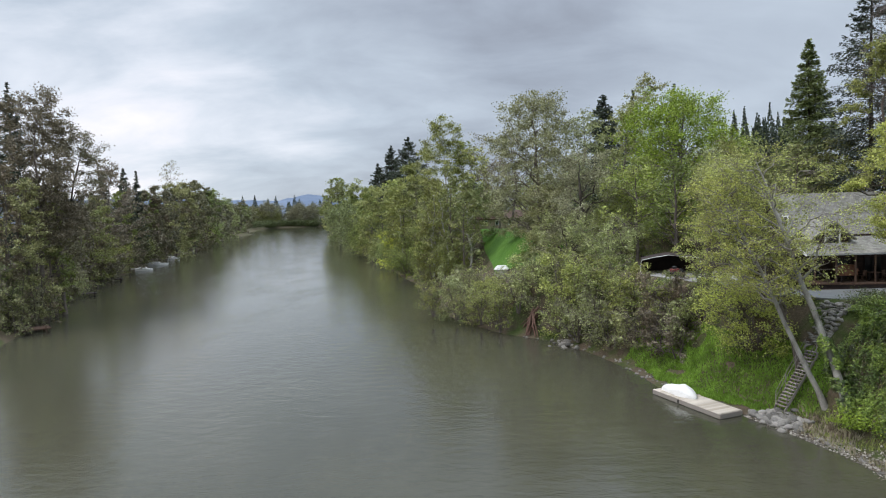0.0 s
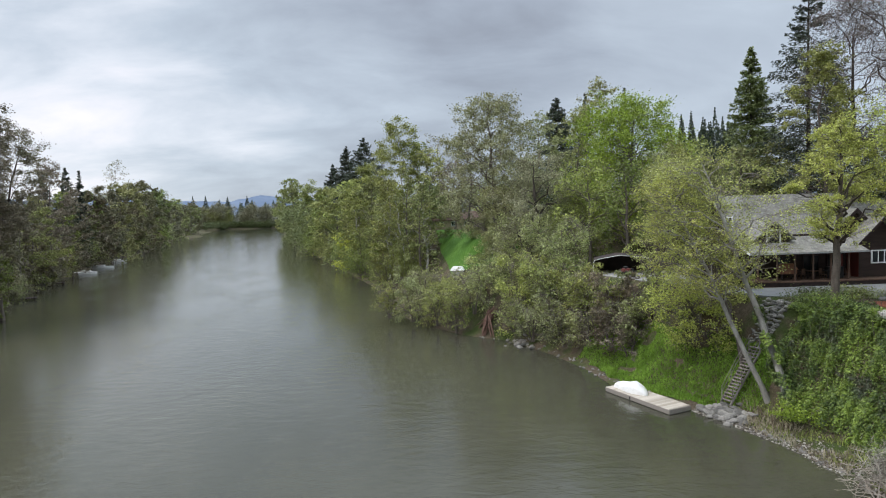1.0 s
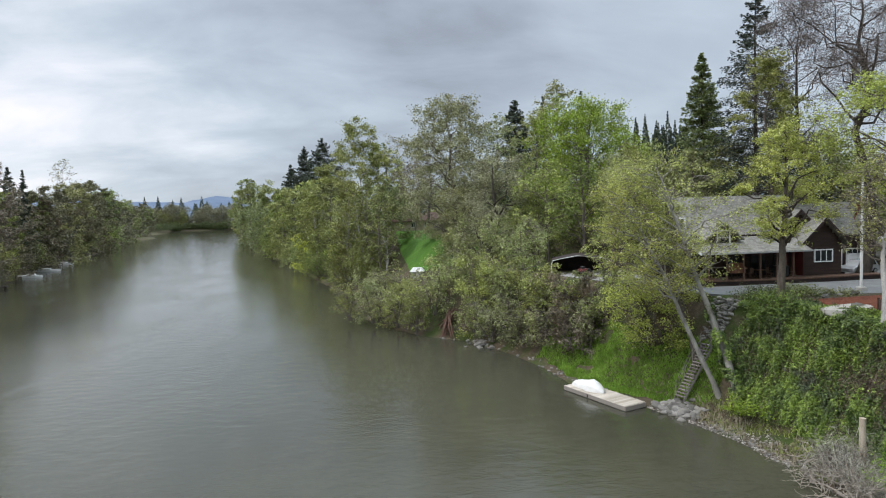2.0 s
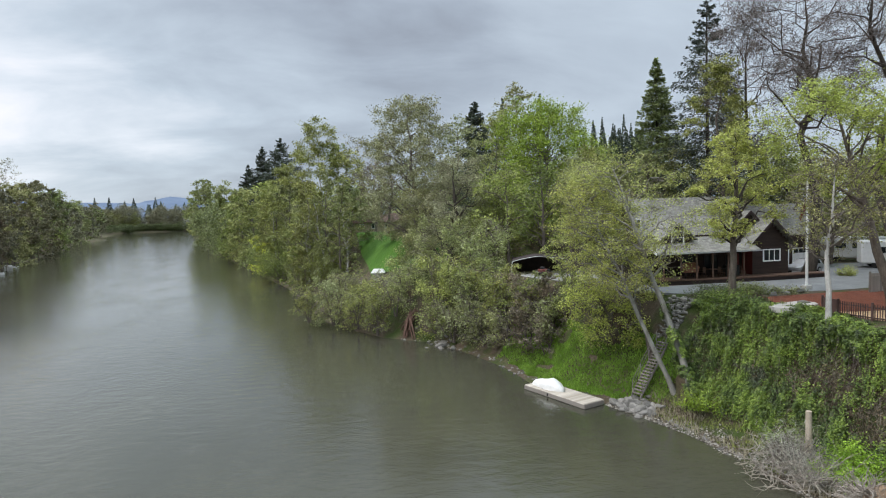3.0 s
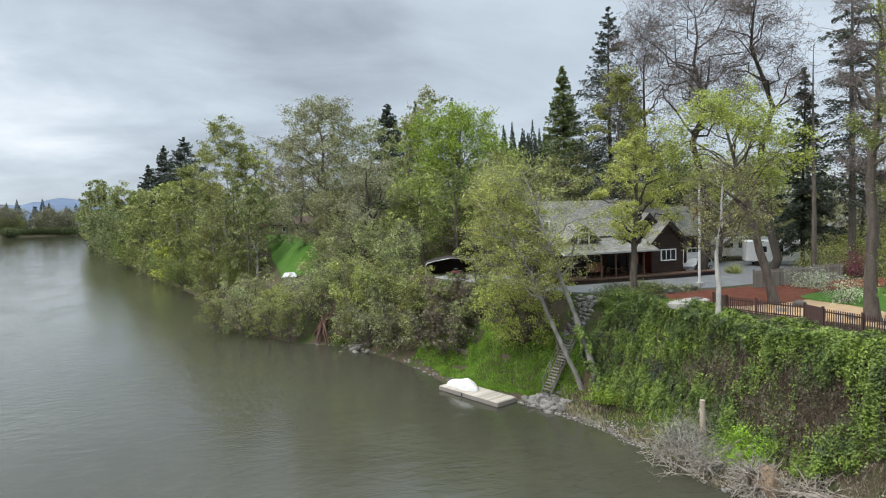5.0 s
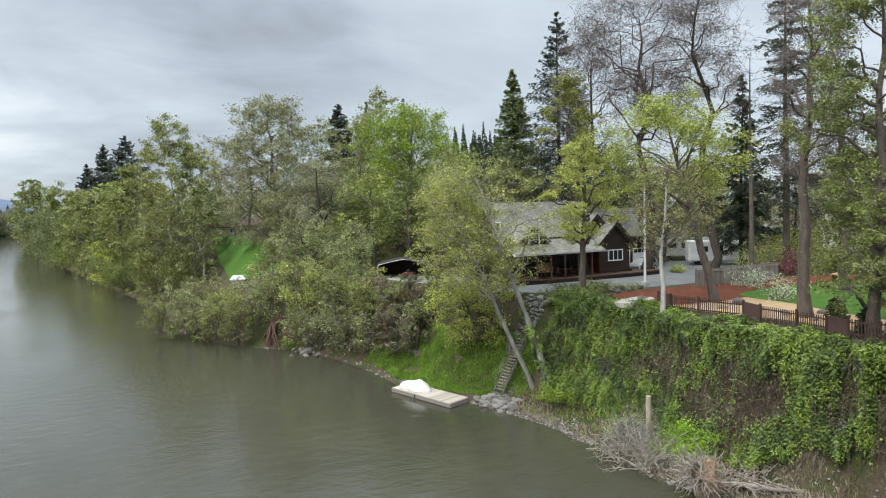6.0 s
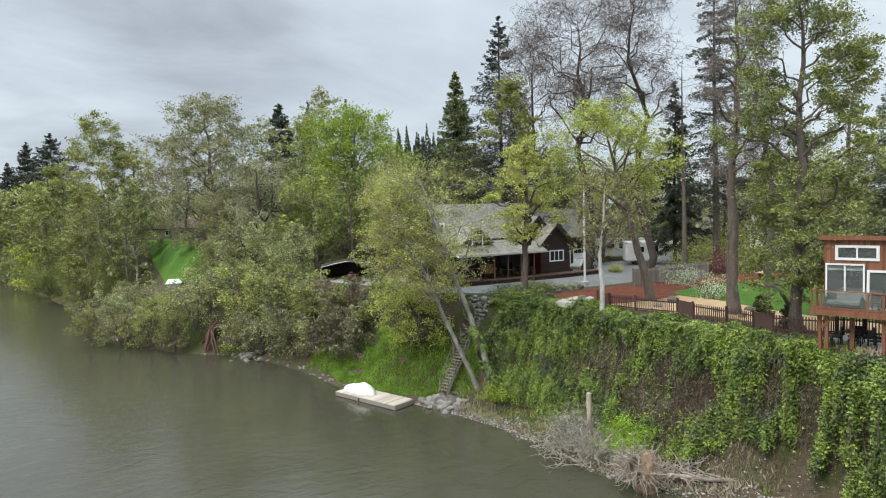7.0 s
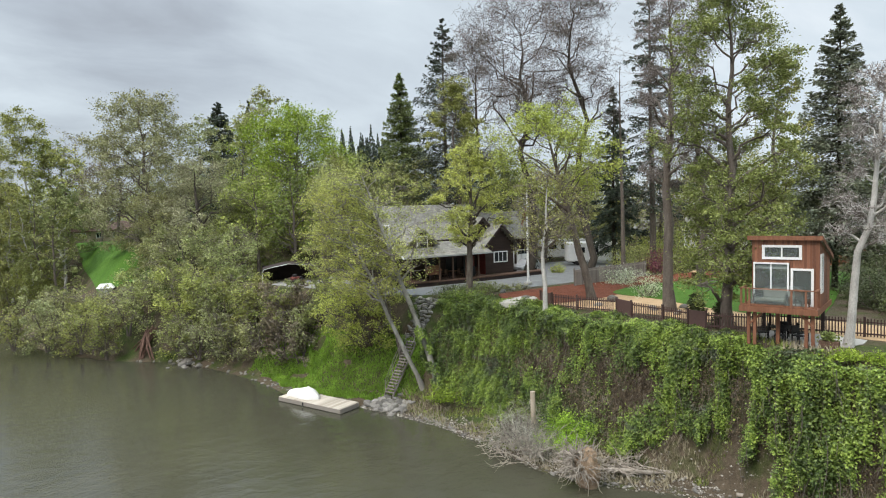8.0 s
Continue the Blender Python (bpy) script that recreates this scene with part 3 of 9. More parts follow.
def fir(name, x, y, top, r, label, mat=NEEDLE, seed=1, bare_to=0.12, sparse=1.0, taper=0.8, group="", z=None, size=0.55, whorl=1.0, dead=0.0, even=False):
    """A conifer with tiers of drooping boughs."""
    z0 = gz(x, y) if z is None else z
    h = top - z0
    size *= 0.74
    rng = np.random.default_rng(seed)
    thin, cs, ways = [], [], []
    f = np.linspace(0, 1, 9)
    stem = (np.stack([0.15 * np.sin(f * 5 + seed), 0.15 * np.cos(f * 4 + seed), -0.4 + (h + 0.4) * f], 1), 0.011 * h * (1 - f) ** 0.9 + 0.02)
    tiers = int((h * (1 - bare_to)) / (0.55 * whorl) * (0.35 + 0.65 * min(1, 6 / r)))
    for w in range(tiers):
        for b in range(6):
            if rng.random() > 0.93 * sparse:
                continue
            a = rng.random() * 6.28
            g = min(0.995, bare_to + (1 - bare_to) * (w + 2.5 * rng.random()) / tiers)
            q = (g - bare_to) / (1 - bare_to)
            L0 = 1.75 * r * (1 - q) ** taper * (1.0 if q > 0.1 else 0.8) + 0.2
            L = L0 * (0.8 + 0.22 * rng.random() if even else 0.55 + 0.5 * rng.random())
            d = np.array([math.cos(a), math.sin(a), 0.3 - 0.4 * (1 - q) + rng.normal() * 0.16])
            br = wander(rng, (0, 0, g * h), d, L, 4, 0.06, -0.06 + 0.09 * q)
            thin.append((br, np.linspace(0.04, 0.012, len(br))))
            if rng.random() < dead:
                for _ in range(6):
                    tw = wander(rng, br[rng.integers(1, 5)], d + rng.normal(size=3) * 0.6 + np.array([0, 0, -0.7]), L * 0.35, 2, 0.2)
                    thin.append((tw, np.linspace(0.013, 0.006, 3)))
                continue
            m = max(6, int(L / size * 8.5))
            u = 0.08 + 0.95 * rng.random(m) ** 0.75
            c = np.stack([np.interp(u, np.linspace(0, 1, 5), br[:, k2]) for k2 in range(3)], 1)
            side = np.array([-d[1], d[0], 0])
            off = rng.normal(size=m) * 0.27 * L * (1.15 - u)
            c += side * off[:, None] - np.array([0, 0, 1]) * (0.25 * size * rng.random(m) + 0.25 * np.abs(off) + 0.16 * L * rng.random(m) ** 2)[:, None]
            cs.append(c)
            ways.append(d[None] * 0.8 + side * np.sign(off)[:, None] * 0.7 + np.array([0, 0, -0.35]))
    if not cs:
        cs, ways = [np.array([[0.0, 0.0, h]])], [np.array([[0.0, 0.2, 1.0]])]
    c, wv = np.concatenate(cs), np.concatenate(ways)
    n = len(c)
    t = wv + rng.normal(size=(n, 3)) * 0.35
    t /= np.linalg.norm(t, axis=1)[:, None]
    b = np.cross(t, rng.normal(size=(n, 3)) * 0.5 + np.array([0, 0, 1]))
    b /= np.linalg.norm(b, axis=1)[:, None] + 1e-9
    s = (size * (0.7 + 0.7 * rng.random(n)))[:, None]
    v = np.stack([c - t * s * 0.5 + b * s * 0.3, c + t * s * 0.6, c - t * s * 0.5 - b * s * 0.3], 1).reshape(-1, 3)
    ob = thing(name, (x, y, z0), label, "conifer", group)
    tv, tf = tubes_np([stem], 8)
    child("trunk", mesh_np("trunk", tv, tf, BARK_DARK if not dead else BARK, True), ob)
    nv, nf = tubes_np(thin, 3)
    tagged(child("boughwork", mesh_np("boughwork", nv, nf, BARK_DARK if not dead else TWIG), ob), kind="stuff")
    tagged(child("crown", mesh_np("crown", v, np.arange(3 * n).reshape(-1, 3), mat), ob), kind="stuff")
    return ob


def shrub(name, x, y, r, h, label, leaf=LEAF_GREEN, seed=1, cover=1.7, size=0.2, z=None, group="", category="shrub", lobes=9, droop=0.0, stem_mat=None):
    """A bush: stems fanning out from the ground, with leaf clumps along and at their ends."""
    z0 = gz(x, y) if z is None else z
    rng = np.random.default_rng(seed)
    tubes, tips = [], []
    for i in range(lobes * 3):
        a, e = rng.random() * 6.28, rng.random()
        d = np.array([math.cos(a) * r * math.sqrt(e), math.sin(a) * r * math.sqrt(e), h * (0.5 + 0.5 * rng.random()) * math.sqrt(1 - 0.75 * e)])
        L = np.linalg.norm(d)
        br = wander(rng, (d[0] * 0.12, d[1] * 0.12, -0.25), d, L * 0.9, 5, 0.12, -droop * 0.15)
        tubes.append((br, np.linspace(0.02 + 0.008 * h, 0.009, len(br))))
        tips += [(*br[-1], 1.0), (*br[-1], 1.0), (*br[-2], 1.0), (*br[3], 0.9), (*br[2], 0.9)]
    tips = np.array(tips)
    size *= 0.68
    n = int(cover * 1.7 * r * h / (0.36 * size * size))
    k2 = rng.integers(0, len(tips), n)
    c = tips[k2, :3] + rng.normal(size=(n, 3)) * np.array([0.17 * r, 0.17 * r, 0.11 * h])
    c[:, 2] -= droop * rng.random(n) ** 2 * h * 0.3
    c[:, 2] = np.maximum(c[:, 2], 0.05 + 0.15 * rng.random(n)) if droop == 0 else c[:, 2]
    ob = thing(name, (x, y, z0), label, category, group)
    tv, tf = tubes_np(tubes, 4)
    tagged(child("stemwork", mesh_np("stemwork", tv, tf, stem_mat or TWIG), ob), kind="stuff")
    if not n:
        k2 = rng.integers(0, len(tips), 2200)
        c = tips[k2, :3] + rng.normal(size=(2200, 3)) * np.array([0.2 * r, 0.2 * r, 0.13 * h])
        c[:, 2] = np.maximum(c[:, 2], 0.1)
        lv, lf = leaves_np(rng, c, 0.55, 0.0, 0.035)
        tagged(child("twigwork", mesh_np("twigwork", lv, lf, leaf), ob), kind="stuff")
    if n:
        lv, lf = leaves_np(rng, c, size)
        tagged(child("foliage", mesh_np("foliage", lv, lf, leaf), ob), kind="stuff")
    return ob


# ---------------------------------------------------------------- materials of the built things
def shingle_mat():
    """Weathered shingles in courses, with moss and lichen."""
    m = Mat("grey_roof_shingles", 0.92, 0, 0.2)
    co = m.coord()
    br = m.n.new("ShaderNodeTexBrick")
    br.inputs["Scale"].default_value = 1.0
    br.inputs["Brick Width"].default_value, br.inputs["Row Height"].default_value = 0.32, 0.2
    br.inputs["Mortar Size"].default_value = 0.012
    br.inputs["Color1"].default_value, br.inputs["Color2"].default_value, br.inputs["Mortar"].default_value = (0.13, 0.125, 0.108, 1), (0.27, 0.26, 0.228, 1), (0.06, 0.058, 0.05, 1)
    sep, com = m.n.new("ShaderNodeSeparateXYZ"), m.n.new("ShaderNodeCombineXYZ")
    m.l.new(co, sep.inputs[0])
    m.l.new(m.math("ADD", sep.outputs[0], m.math("MULTIPLY", sep.outputs[1], 0.35)), com.inputs[0])
    m.l.new(m.math("ADD", sep.outputs[2], m.math("MULTIPLY", sep.outputs[1], 0.6)), com.inputs[1])
    m.l.new(com.outputs[0], br.inputs["Vector"])
    big_, fine_ = m.noise(0.55, 5, 0.62, co), m.noise(7, 4, 0.6, co)
    col = m.mix(m.ramp(big_, (0.35, (0, 0, 0)), (0.7, (0.55, 0.55, 0.55))), br.outputs[0], (0.31, 0.3, 0.26))
    moss = m.ramp(m.math("ADD", m.math("MULTIPLY", m.noise(0.9, 5, 0.65, m.coord((1, 1, 0.5))), 0.7), m.math("MULTIPLY", fine_, 0.3)), (0.55, (0, 0, 0)), (0.66, (0.8, 0.8, 0.8)))
    m.color(m.mix(moss, col, (0.1, 0.105, 0.05)))
    m.bump(m.math("ADD", fine_, br.outputs[1]), 0.6, 0.03)
    return m.m


SIDING = rough_mat("dark_brown_siding", (0.022, 0.014, 0.011), (0.055, 0.035, 0.027), 2, 18, 0.7, 0.3, 0.01, stretch=(0.3, 0.3, 2))
SHINGLE = shingle_mat()
CEDAR = rough_mat("stained_cedar", (0.13, 0.055, 0.032), (0.29, 0.13, 0.075), 1.5, 20, 0.55, 0.35, 0.01, stretch=(6, 6, 0.5))
CEDAR_BOARD = piece_mat("cedar_boards", (0.12, 0.05, 0.03), (0.32, 0.14, 0.08), 14, 0.55, 0.3, 0.008, (6, 6, 0.6))
WHITE = rough_mat("white_paint", (0.68, 0.68, 0.66), (0.82, 0.82, 0.8), 2, 30, 0.5, 0.1)
CANVAS = rough_mat("white_tarpaulin", (0.66, 0.65, 0.62), (0.84, 0.83, 0.8), 2.5, 14, 0.6, 0.5, 0.04)
DOCK_TOP = piece_mat("weathered_dock_boards", (0.36, 0.31, 0.25), (0.6, 0.54, 0.46), 12, 0.85, 0.4, 0.01, (1, 6, 1))
DOCK_BODY = rough_mat("dock_float", (0.3, 0.27, 0.23), (0.5, 0.46, 0.4), 3, 25, 0.8, 0.3)
WOOD_GREY = piece_mat("weathered_grey_wood", (0.16, 0.14, 0.12), (0.36, 0.32, 0.28), 10, 0.85, 0.5, 0.01, (1, 1, 3))
WOOD_BROWN = rough_mat("brown_timber", (0.06, 0.036, 0.026), (0.16, 0.095, 0.065), 2, 20, 0.75, 0.4, 0.01, stretch=(2, 2, 1))
DARK_WOOD = rough_mat("dark_stained_wood", (0.022, 0.016, 0.015), (0.06, 0.04, 0.036), 2, 20, 0.7, 0.3)
PICKET = piece_mat("dark_fence_picket", (0.04, 0.024, 0.022), (0.1, 0.058, 0.05), 12, 0.7, 0.3)
METAL = rough_mat("galvanised_metal", (0.42, 0.43, 0.44), (0.6, 0.6, 0.6), 3, 40, 0.45, 0.1, metal=0.8)
BLACK = rough_mat("black_plastic", (0.012, 0.012, 0.013), (0.03, 0.03, 0.03), 3, 30, 0.5, 0.15)
ASPHALT = rough_mat("grey_asphalt", (0.13, 0.135, 0.135), (0.21, 0.215, 0.21), 0.6, 40, 0.9, 0.5, 0.01)
CONCRETE = rough_mat("pale_concrete", (0.36, 0.34, 0.31), (0.52, 0.5, 0.46), 0.8, 30, 0.85, 0.3, 0.01)
PAVING = rough_mat("grey_paving", (0.2, 0.195, 0.185), (0.31, 0.3, 0.28), 0.9, 30, 0.9, 0.3, 0.01)
SAND = rough_mat("tan_gravel", (0.36, 0.24, 0.13), (0.56, 0.4, 0.24), 0.9, 35, 0.95, 0.6, 0.02)
MULCH = rough_mat("red_bark_mulch", (0.1, 0.03, 0.016), (0.23, 0.075, 0.04), 1.2, 18, 0.95, 1.0, 0.05)
LAWN = rough_mat("mown_lawn", (0.042, 0.11, 0.012), (0.085, 0.185, 0.022), 0.35, 30, 0.9, 0.9, 0.03)
ROCK = piece_mat("river_rock", (0.08, 0.077, 0.07), (0.32, 0.3, 0.27), 5, 0.85, 0.7, 0.03)
DRIFT = rough_mat("bleached_driftwood", (0.2, 0.165, 0.13), (0.44, 0.39, 0.33), 4, 25, 0.9, 0.6, 0.02)
STUMP_WOOD = rough_mat("split_stump_wood", (0.33, 0.26, 0.19), (0.58, 0.5, 0.4), 3, 22, 0.85, 0.5, 0.02, stretch=(1, 1, 0.3))
ROOT_SOIL = rough_mat("root_soil", (0.2, 0.13, 0.08), (0.42, 0.31, 0.21), 5, 30, 0.95, 0.9, 0.05)
ROOT_BARK = rough_mat("red_brown_roots", (0.075, 0.04, 0.03), (0.2, 0.12, 0.09), 3, 20, 0.9, 0.7, 0.03)
STRAW = rough_mat("dry_straw", (0.2, 0.17, 0.11), (0.42, 0.37, 0.26), 3, 20, 0.9, 0.4)
TAN = rough_mat("tan_wall_paint", (0.3, 0.23, 0.17), (0.4, 0.32, 0.24), 1, 15, 0.8, 0.2)
RED = rough_mat("dark_red_paint", (0.13, 0.03, 0.025), (0.2, 0.05, 0.04), 2, 20, 0.5, 0.1)
CUSHION = rough_mat("grey_cushion_fabric", (0.25, 0.24, 0.22), (0.38, 0.37, 0.34), 3, 60, 0.95, 0.4)


def glass_mat():
    m = Mat("dark_window_glass", 0.04, 0, 0.6)
    m.color(m.ramp(m.noise(0.7, 2, 0.5), (0.3, (0.012, 0.015, 0.016)), (0.7, (0.035, 0.04, 0.042))))
    return m.m


def car_mat():
    m = Mat("silver_car_paint", 0.25, 0.55, 0.5)
    m.color(m.ramp(m.noise(3, 2), (0.3, (0.5, 0.51, 0.52)), (0.7, (0.6, 0.61, 0.62))))
    return m.m


GLASS, CAR_PAINT = glass_mat(), car_mat()


def clear_glass():
    m = Mat("clear_pane", 0.03, 0, 0.5)
    m.color((0.5, 0.56, 0.54))
    m.p.inputs["Transmission Weight"].default_value = 0.9
    m.p.inputs["IOR"].default_value = 1.1
    return m.m


CLEAR = clear_glass()


# ---------------------------------------------------------------- surfaces on the terrace
def rounded(points, steps=5):
    """A closed outline through the points, with curved sides."""
    out, n = [], len(points)
    for i in range(n):
        p0, p1, p2, p3 = (np.array(points[(i + d) % n], dtype=float) for d in (-1, 0, 1, 2))
        for s in range(steps):
            t = s / steps
            out.append(tuple(0.5 * (2 * p1 + (p2 - p0) * t + (2 * p0 - 5 * p1 + 4 * p2 - p3) * t * t + (3 * p1 - p0 - 3 * p2 + p3) * t ** 3)))
    return out


def patch(name, outline, lift, mat, label, category):
    me = bpy.data.meshes.new(name)
    bm = prism(outline, TERRACE - 0.15, TERRACE + lift)
    bm.to_mesh(me)
    bm.free()
    me.materials.append(mat)
    return tagged(new(name, me), label, category, kind="structure")


patch("driveway", rounded([(29.5, 52.5), (29.8, 48.5), (33.5, 46.5), (40, 45.2), (46, 45.0), (58, 47), (70, 50), (72, 62), (52, 64), (48, 54)]), 0.02, ASPHALT, "grey asphalt driveway beside the brown house", "driveway")
patch("carport_pavement", rounded([(23.0, 66.5), (24.6, 62), (26.6, 57.8), (29.2, 53), (31, 53), (30, 60), (31, 70), (23, 71)]), 0.025, PAVING, "grey paved yard before the carport", "pavement")
patch("mulch_bed", rounded([(32.3, 42.5), (33.6, 37.5), (36, 35.5), (42, 35.5), (47, 38.5), (53, 38.5), (63, 36), (66, 40), (56, 43), (46, 43.6), (38, 43.6)]), 0.035, MULCH, "red-brown bark mulch garden bed", "garden bed")
patch("lawn", rounded([(42.8, 36.2), (42.6, 31.5), (41.4, 26.5), (41.8, 19.8), (47, 20.6), (58, 24.6), (72, 30), (63, 35.6), (53, 37.6), (46, 37.8)]), 0.05, LAWN, "bright green mown lawn on the terrace", "lawn")
patch("garden_path", rounded([(34.6, 36.4), (35.2, 30.5), (36.4, 27), (36.6, 21), (38.5, 12), (41, 6), (43.5, 8), (42.4, 16), (41.9, 19.5), (41.5, 26.4), (42.7, 31.4), (42.4, 35.8)]), 0.03, SAND, "tan gravel garden path along the fence", "path")
patch("studio_pavement", rounded([(33.6, 15.0), (33.6, 15.8), (34.0, 18.6), (36.5, 19.2), (37.5, 14.5)], 3), 0.04, CONCRETE, "pale concrete slab under the raised studio", "pavement")
patch("stone_slab", rounded([(31.6, 38.6), (32.4, 37.2), (35.4, 38.2), (35.2, 39.8)], 3), 0.22, CONCRETE, "pale concrete slab in the mulch bed", "slab")


# ---------------------------------------------------------------- building helpers
def lap_wall(bm, p0, p1, z0, z1, board=0.2, proud=0.025, top=None):
    """A wall of overlapping boards from p0 to p1 in plan; top(u) cuts it to a gable."""
    (x0, y0), (x1, y1) = p0, p1
    L = math.hypot(x1 - x0, y1 - y0)
    nx, ny = (y1 - y0) / L, -(x1 - x0) / L
    cols = 1 if top is None else 12
    k2 = 0
    zz = z0
    while zz < z1 - 1e-6:
        zt = min(zz + board, z1)
        for c in range(cols):
            ua, ub = c / cols, (c + 1) / cols
            lim = z1 if top is None else min(top(ua), top(ub))
            if zz >= lim:
                continue
            e = min(zt, lim)
            pts = []
            for u, z, o in ((ua, zz, proud), (ub, zz, proud), (ub, e, 0.0), (ua, e, 0.0)):
                pts.append(bm.verts.new((x0 + (x1 - x0) * u + nx * o, y0 + (y1 - y0) * u + ny * o, z)))
            bm.faces.new(pts)
            a, b = pts[0], pts[1]
            c0 = bm.verts.new((a.co.x - nx * proud, a.co.y - ny * proud, zz))
            c1 = bm.verts.new((b.co.x - nx * proud, b.co.y - ny * proud, zz))
            bm.faces.new((c0, c1, b, a))
        zz = zt
        k2 += 1
    return bm


def slab_between(bm, a, b, c, d, thick):
    """A thick sheet with corners a, b, c, d (counter-clockwise seen from outside), thickened inwards."""
    n = (Vector(b) - Vector(a)).cross(Vector(d) - Vector(a)).normalized() * thick
    top_ = [bm.verts.new(p) for p in (a, b, c, d)]
    low = [bm.verts.new(Vector(p) - n) for p in (a, b, c, d)]
    bm.faces.new(top_)
    bm.faces.new(low[::-1])
    for i in range(4):
        bm.faces.new((low[i], low[(i + 1) % 4], top_[(i + 1) % 4], top_[i]))
    return bm


def framed_window(parent, at, w, h, cols=1, rows=1, frame_w=0.09, mat=WHITE, pane=GLASS, name="window"):
    """A window in the plane y = 0 that faces -y, its lower left corner at the origin."""
    fb = bmesh.new()
    f = frame_w
    box(fb, 0, w, -0.06, 0.05, 0, f)
    box(fb, 0, w, -0.06, 0.05, h - f, h)
    box(fb, 0, f, -0.06, 0.05, f, h - f)
    box(fb, w - f, w, -0.06, 0.05, f, h - f)
    win = part(name, fb, mat, parent, "white-framed window", at)
    cw, ch = (w - 2 * f) / cols, (h - 2 * f) / rows
    for i in range(1, cols):
        part("mullion", boxes((f + cw * i - 0.035, f + cw * i + 0.035, -0.045, 0.03, f, h - f)), mat, win)
    for j in range(1, rows):
        part("glazing_bar", boxes((f, w - f, -0.04, 0.03, f + ch * j - 0.025, f + ch * j + 0.025)), mat, win)
    for i in range(cols):
        for j in range(rows):
            pn = part("pane", boxes((f + cw * i, f + cw * (i + 1), -0.008, 0.004, f + ch * j, f + ch * (j + 1))), pane, win)
            pn.visible_shadow = pane is not CLEAR
    return win


# ---------------------------------------------------------------- the brown house
def house():
    ob = thing("house", (31, 53, TERRACE), "dark brown shingle-roofed house with porch and dormer", "house")
    # walls
    part("wall", lap_wall(bmesh.new(), (1.0, 2.9), (12.0, 2.9), 0.3, 4.6), SIDING, ob, "dark brown lap siding")
    ridge = 8.45

    def end_top(u):
        y = 12.4 - u * 9.5
        return 4.3 + (y - 2.9) * 1.0 if y < 7 else 8.4 - (y - 7) * 0.95
    part("wall", lap_wall(bmesh.new(), (1.0, 12.4), (1.0, 2.9), 0.3, 8.4, top=end_top), SIDING, ob)
    part("wall", boxes((1.05, 15.5, 3.2, 12.4, 0.0, 3.0)), SIDING, ob)
    part("wall", boxes((15.75, 24.5, 7.3, 12.4, 0.0, 3.9)), SIDING, ob)
    part("wall", boxes((11.7, 15.6, 1.5, 7.0, 0.0, 3.4)), SIDING, ob)

    def gable(u):
        return 5.95 - abs(u - 0.5) * 2 * 2.1
    part("wall", lap_wall(bmesh.new(), (11.6, 1.3), (15.7, 1.3), 0.4, 5.9, top=gable), SIDING, ob, "dark brown gabled wall")
    part("wall", lap_wall(bmesh.new(), (15.7, 1.3), (15.7, 7.5), 0.2, 3.8), SIDING, ob)
    part("wall", lap_wall(bmesh.new(), (11.6, 3.0), (11.6, 1.3), 0.4, 3.6), RED, ob, "dark red side wall of the entry")
    part("wall", lap_wall(bmesh.new(), (15.7, 7.2), (24.6, 7.2), 0.0, 4.3), SIDING, ob)

    def end_right(u):
        y = 7.2 + u * 5.5
        return 4.2 + (y - 7.0) * 1.08 if y < 10 else 7.45 - (y - 10) * 1.08
    part("wall", lap_wall(bmesh.new(), (24.6, 7.2), (24.6, 12.7), 0.0, 7.4, top=end_right), SIDING, ob)
    # roofs
    part("roof", slab_between(bmesh.new(), (0.2, -0.25, 3.12), (11.4, -0.25, 3.12), (11.4, 3.1, 4.5), (0.2, 3.1, 4.5), 0.12), SHINGLE, ob, "grey shingled porch roof")
    main = bmesh.new()
    slab_between(main, (0.3, 3.1, 4.5), (14.0, 3.1, 4.5), (14.0, 7.1, ridge), (0.3, 7.1, ridge), 0.15)
    slab_between(main, (14.0, 13.0, 2.9), (0.3, 13.0, 2.9), (0.3, 7.1, ridge), (14.0, 7.1, ridge), 0.15)
    part("roof", main, SHINGLE, ob, "grey shingled main roof")
    for y0, tip, hw, back, x_mid in ((0.75, 6.1, 2.65, 7.2, 13.65), (2.6, 6.9, 2.9, 7.2, 12.4)):
        drop = hw * 0.98
        gb = bmesh.new()
        slab_between(gb, (x_mid - hw, y0, tip - drop), (x_mid, y0, tip), (x_mid, back, tip), (x_mid - hw, back, tip - drop), 0.14)
        slab_between(gb, (x_mid, y0, tip), (x_mid + hw, y0, tip - drop), (x_mid + hw, back, tip - drop), (x_mid, back, tip), 0.14)
        bmesh.ops.recalc_face_normals(gb, faces=gb.faces)
        part("roof", gb, SHINGLE, ob, "grey shingled gable roof")
        for s in (-1, 1):
            fb = bmesh.new()
            slab_between(fb, (x_mid + s * hw, y0 - 0.03, tip - drop - 0.28), (x_mid, y0 - 0.03, tip - 0.28), (x_mid, y0 - 0.03, tip + 0.02), (x_mid + s * hw, y0 - 0.03, tip - drop + 0.02), 0.05)
            bmesh.ops.recalc_face_normals(fb, faces=fb.faces)
            part("bargeboard", fb, DARK_WOOD, ob)
    part("wall", lap_wall(bmesh.new(), (9.9, 2.95), (14.9, 2.95), 3.4, 6.8, top=lambda u: 6.75 - abs(u - 0.5) * 2 * 2.45), SIDING, ob)
    gr = bmesh.new()
    slab_between(gr, (13.5, 6.6, 4.05), (24.9, 6.6, 4.05), (24.9, 10.0, 7.5), (13.5, 10.0, 7.5), 0.15)
    slab_between(gr, (24.9, 13.6, 4.0), (13.5, 13.6, 4.0), (13.5, 10.0, 7.5), (24.9, 10.0, 7.5), 0.15)
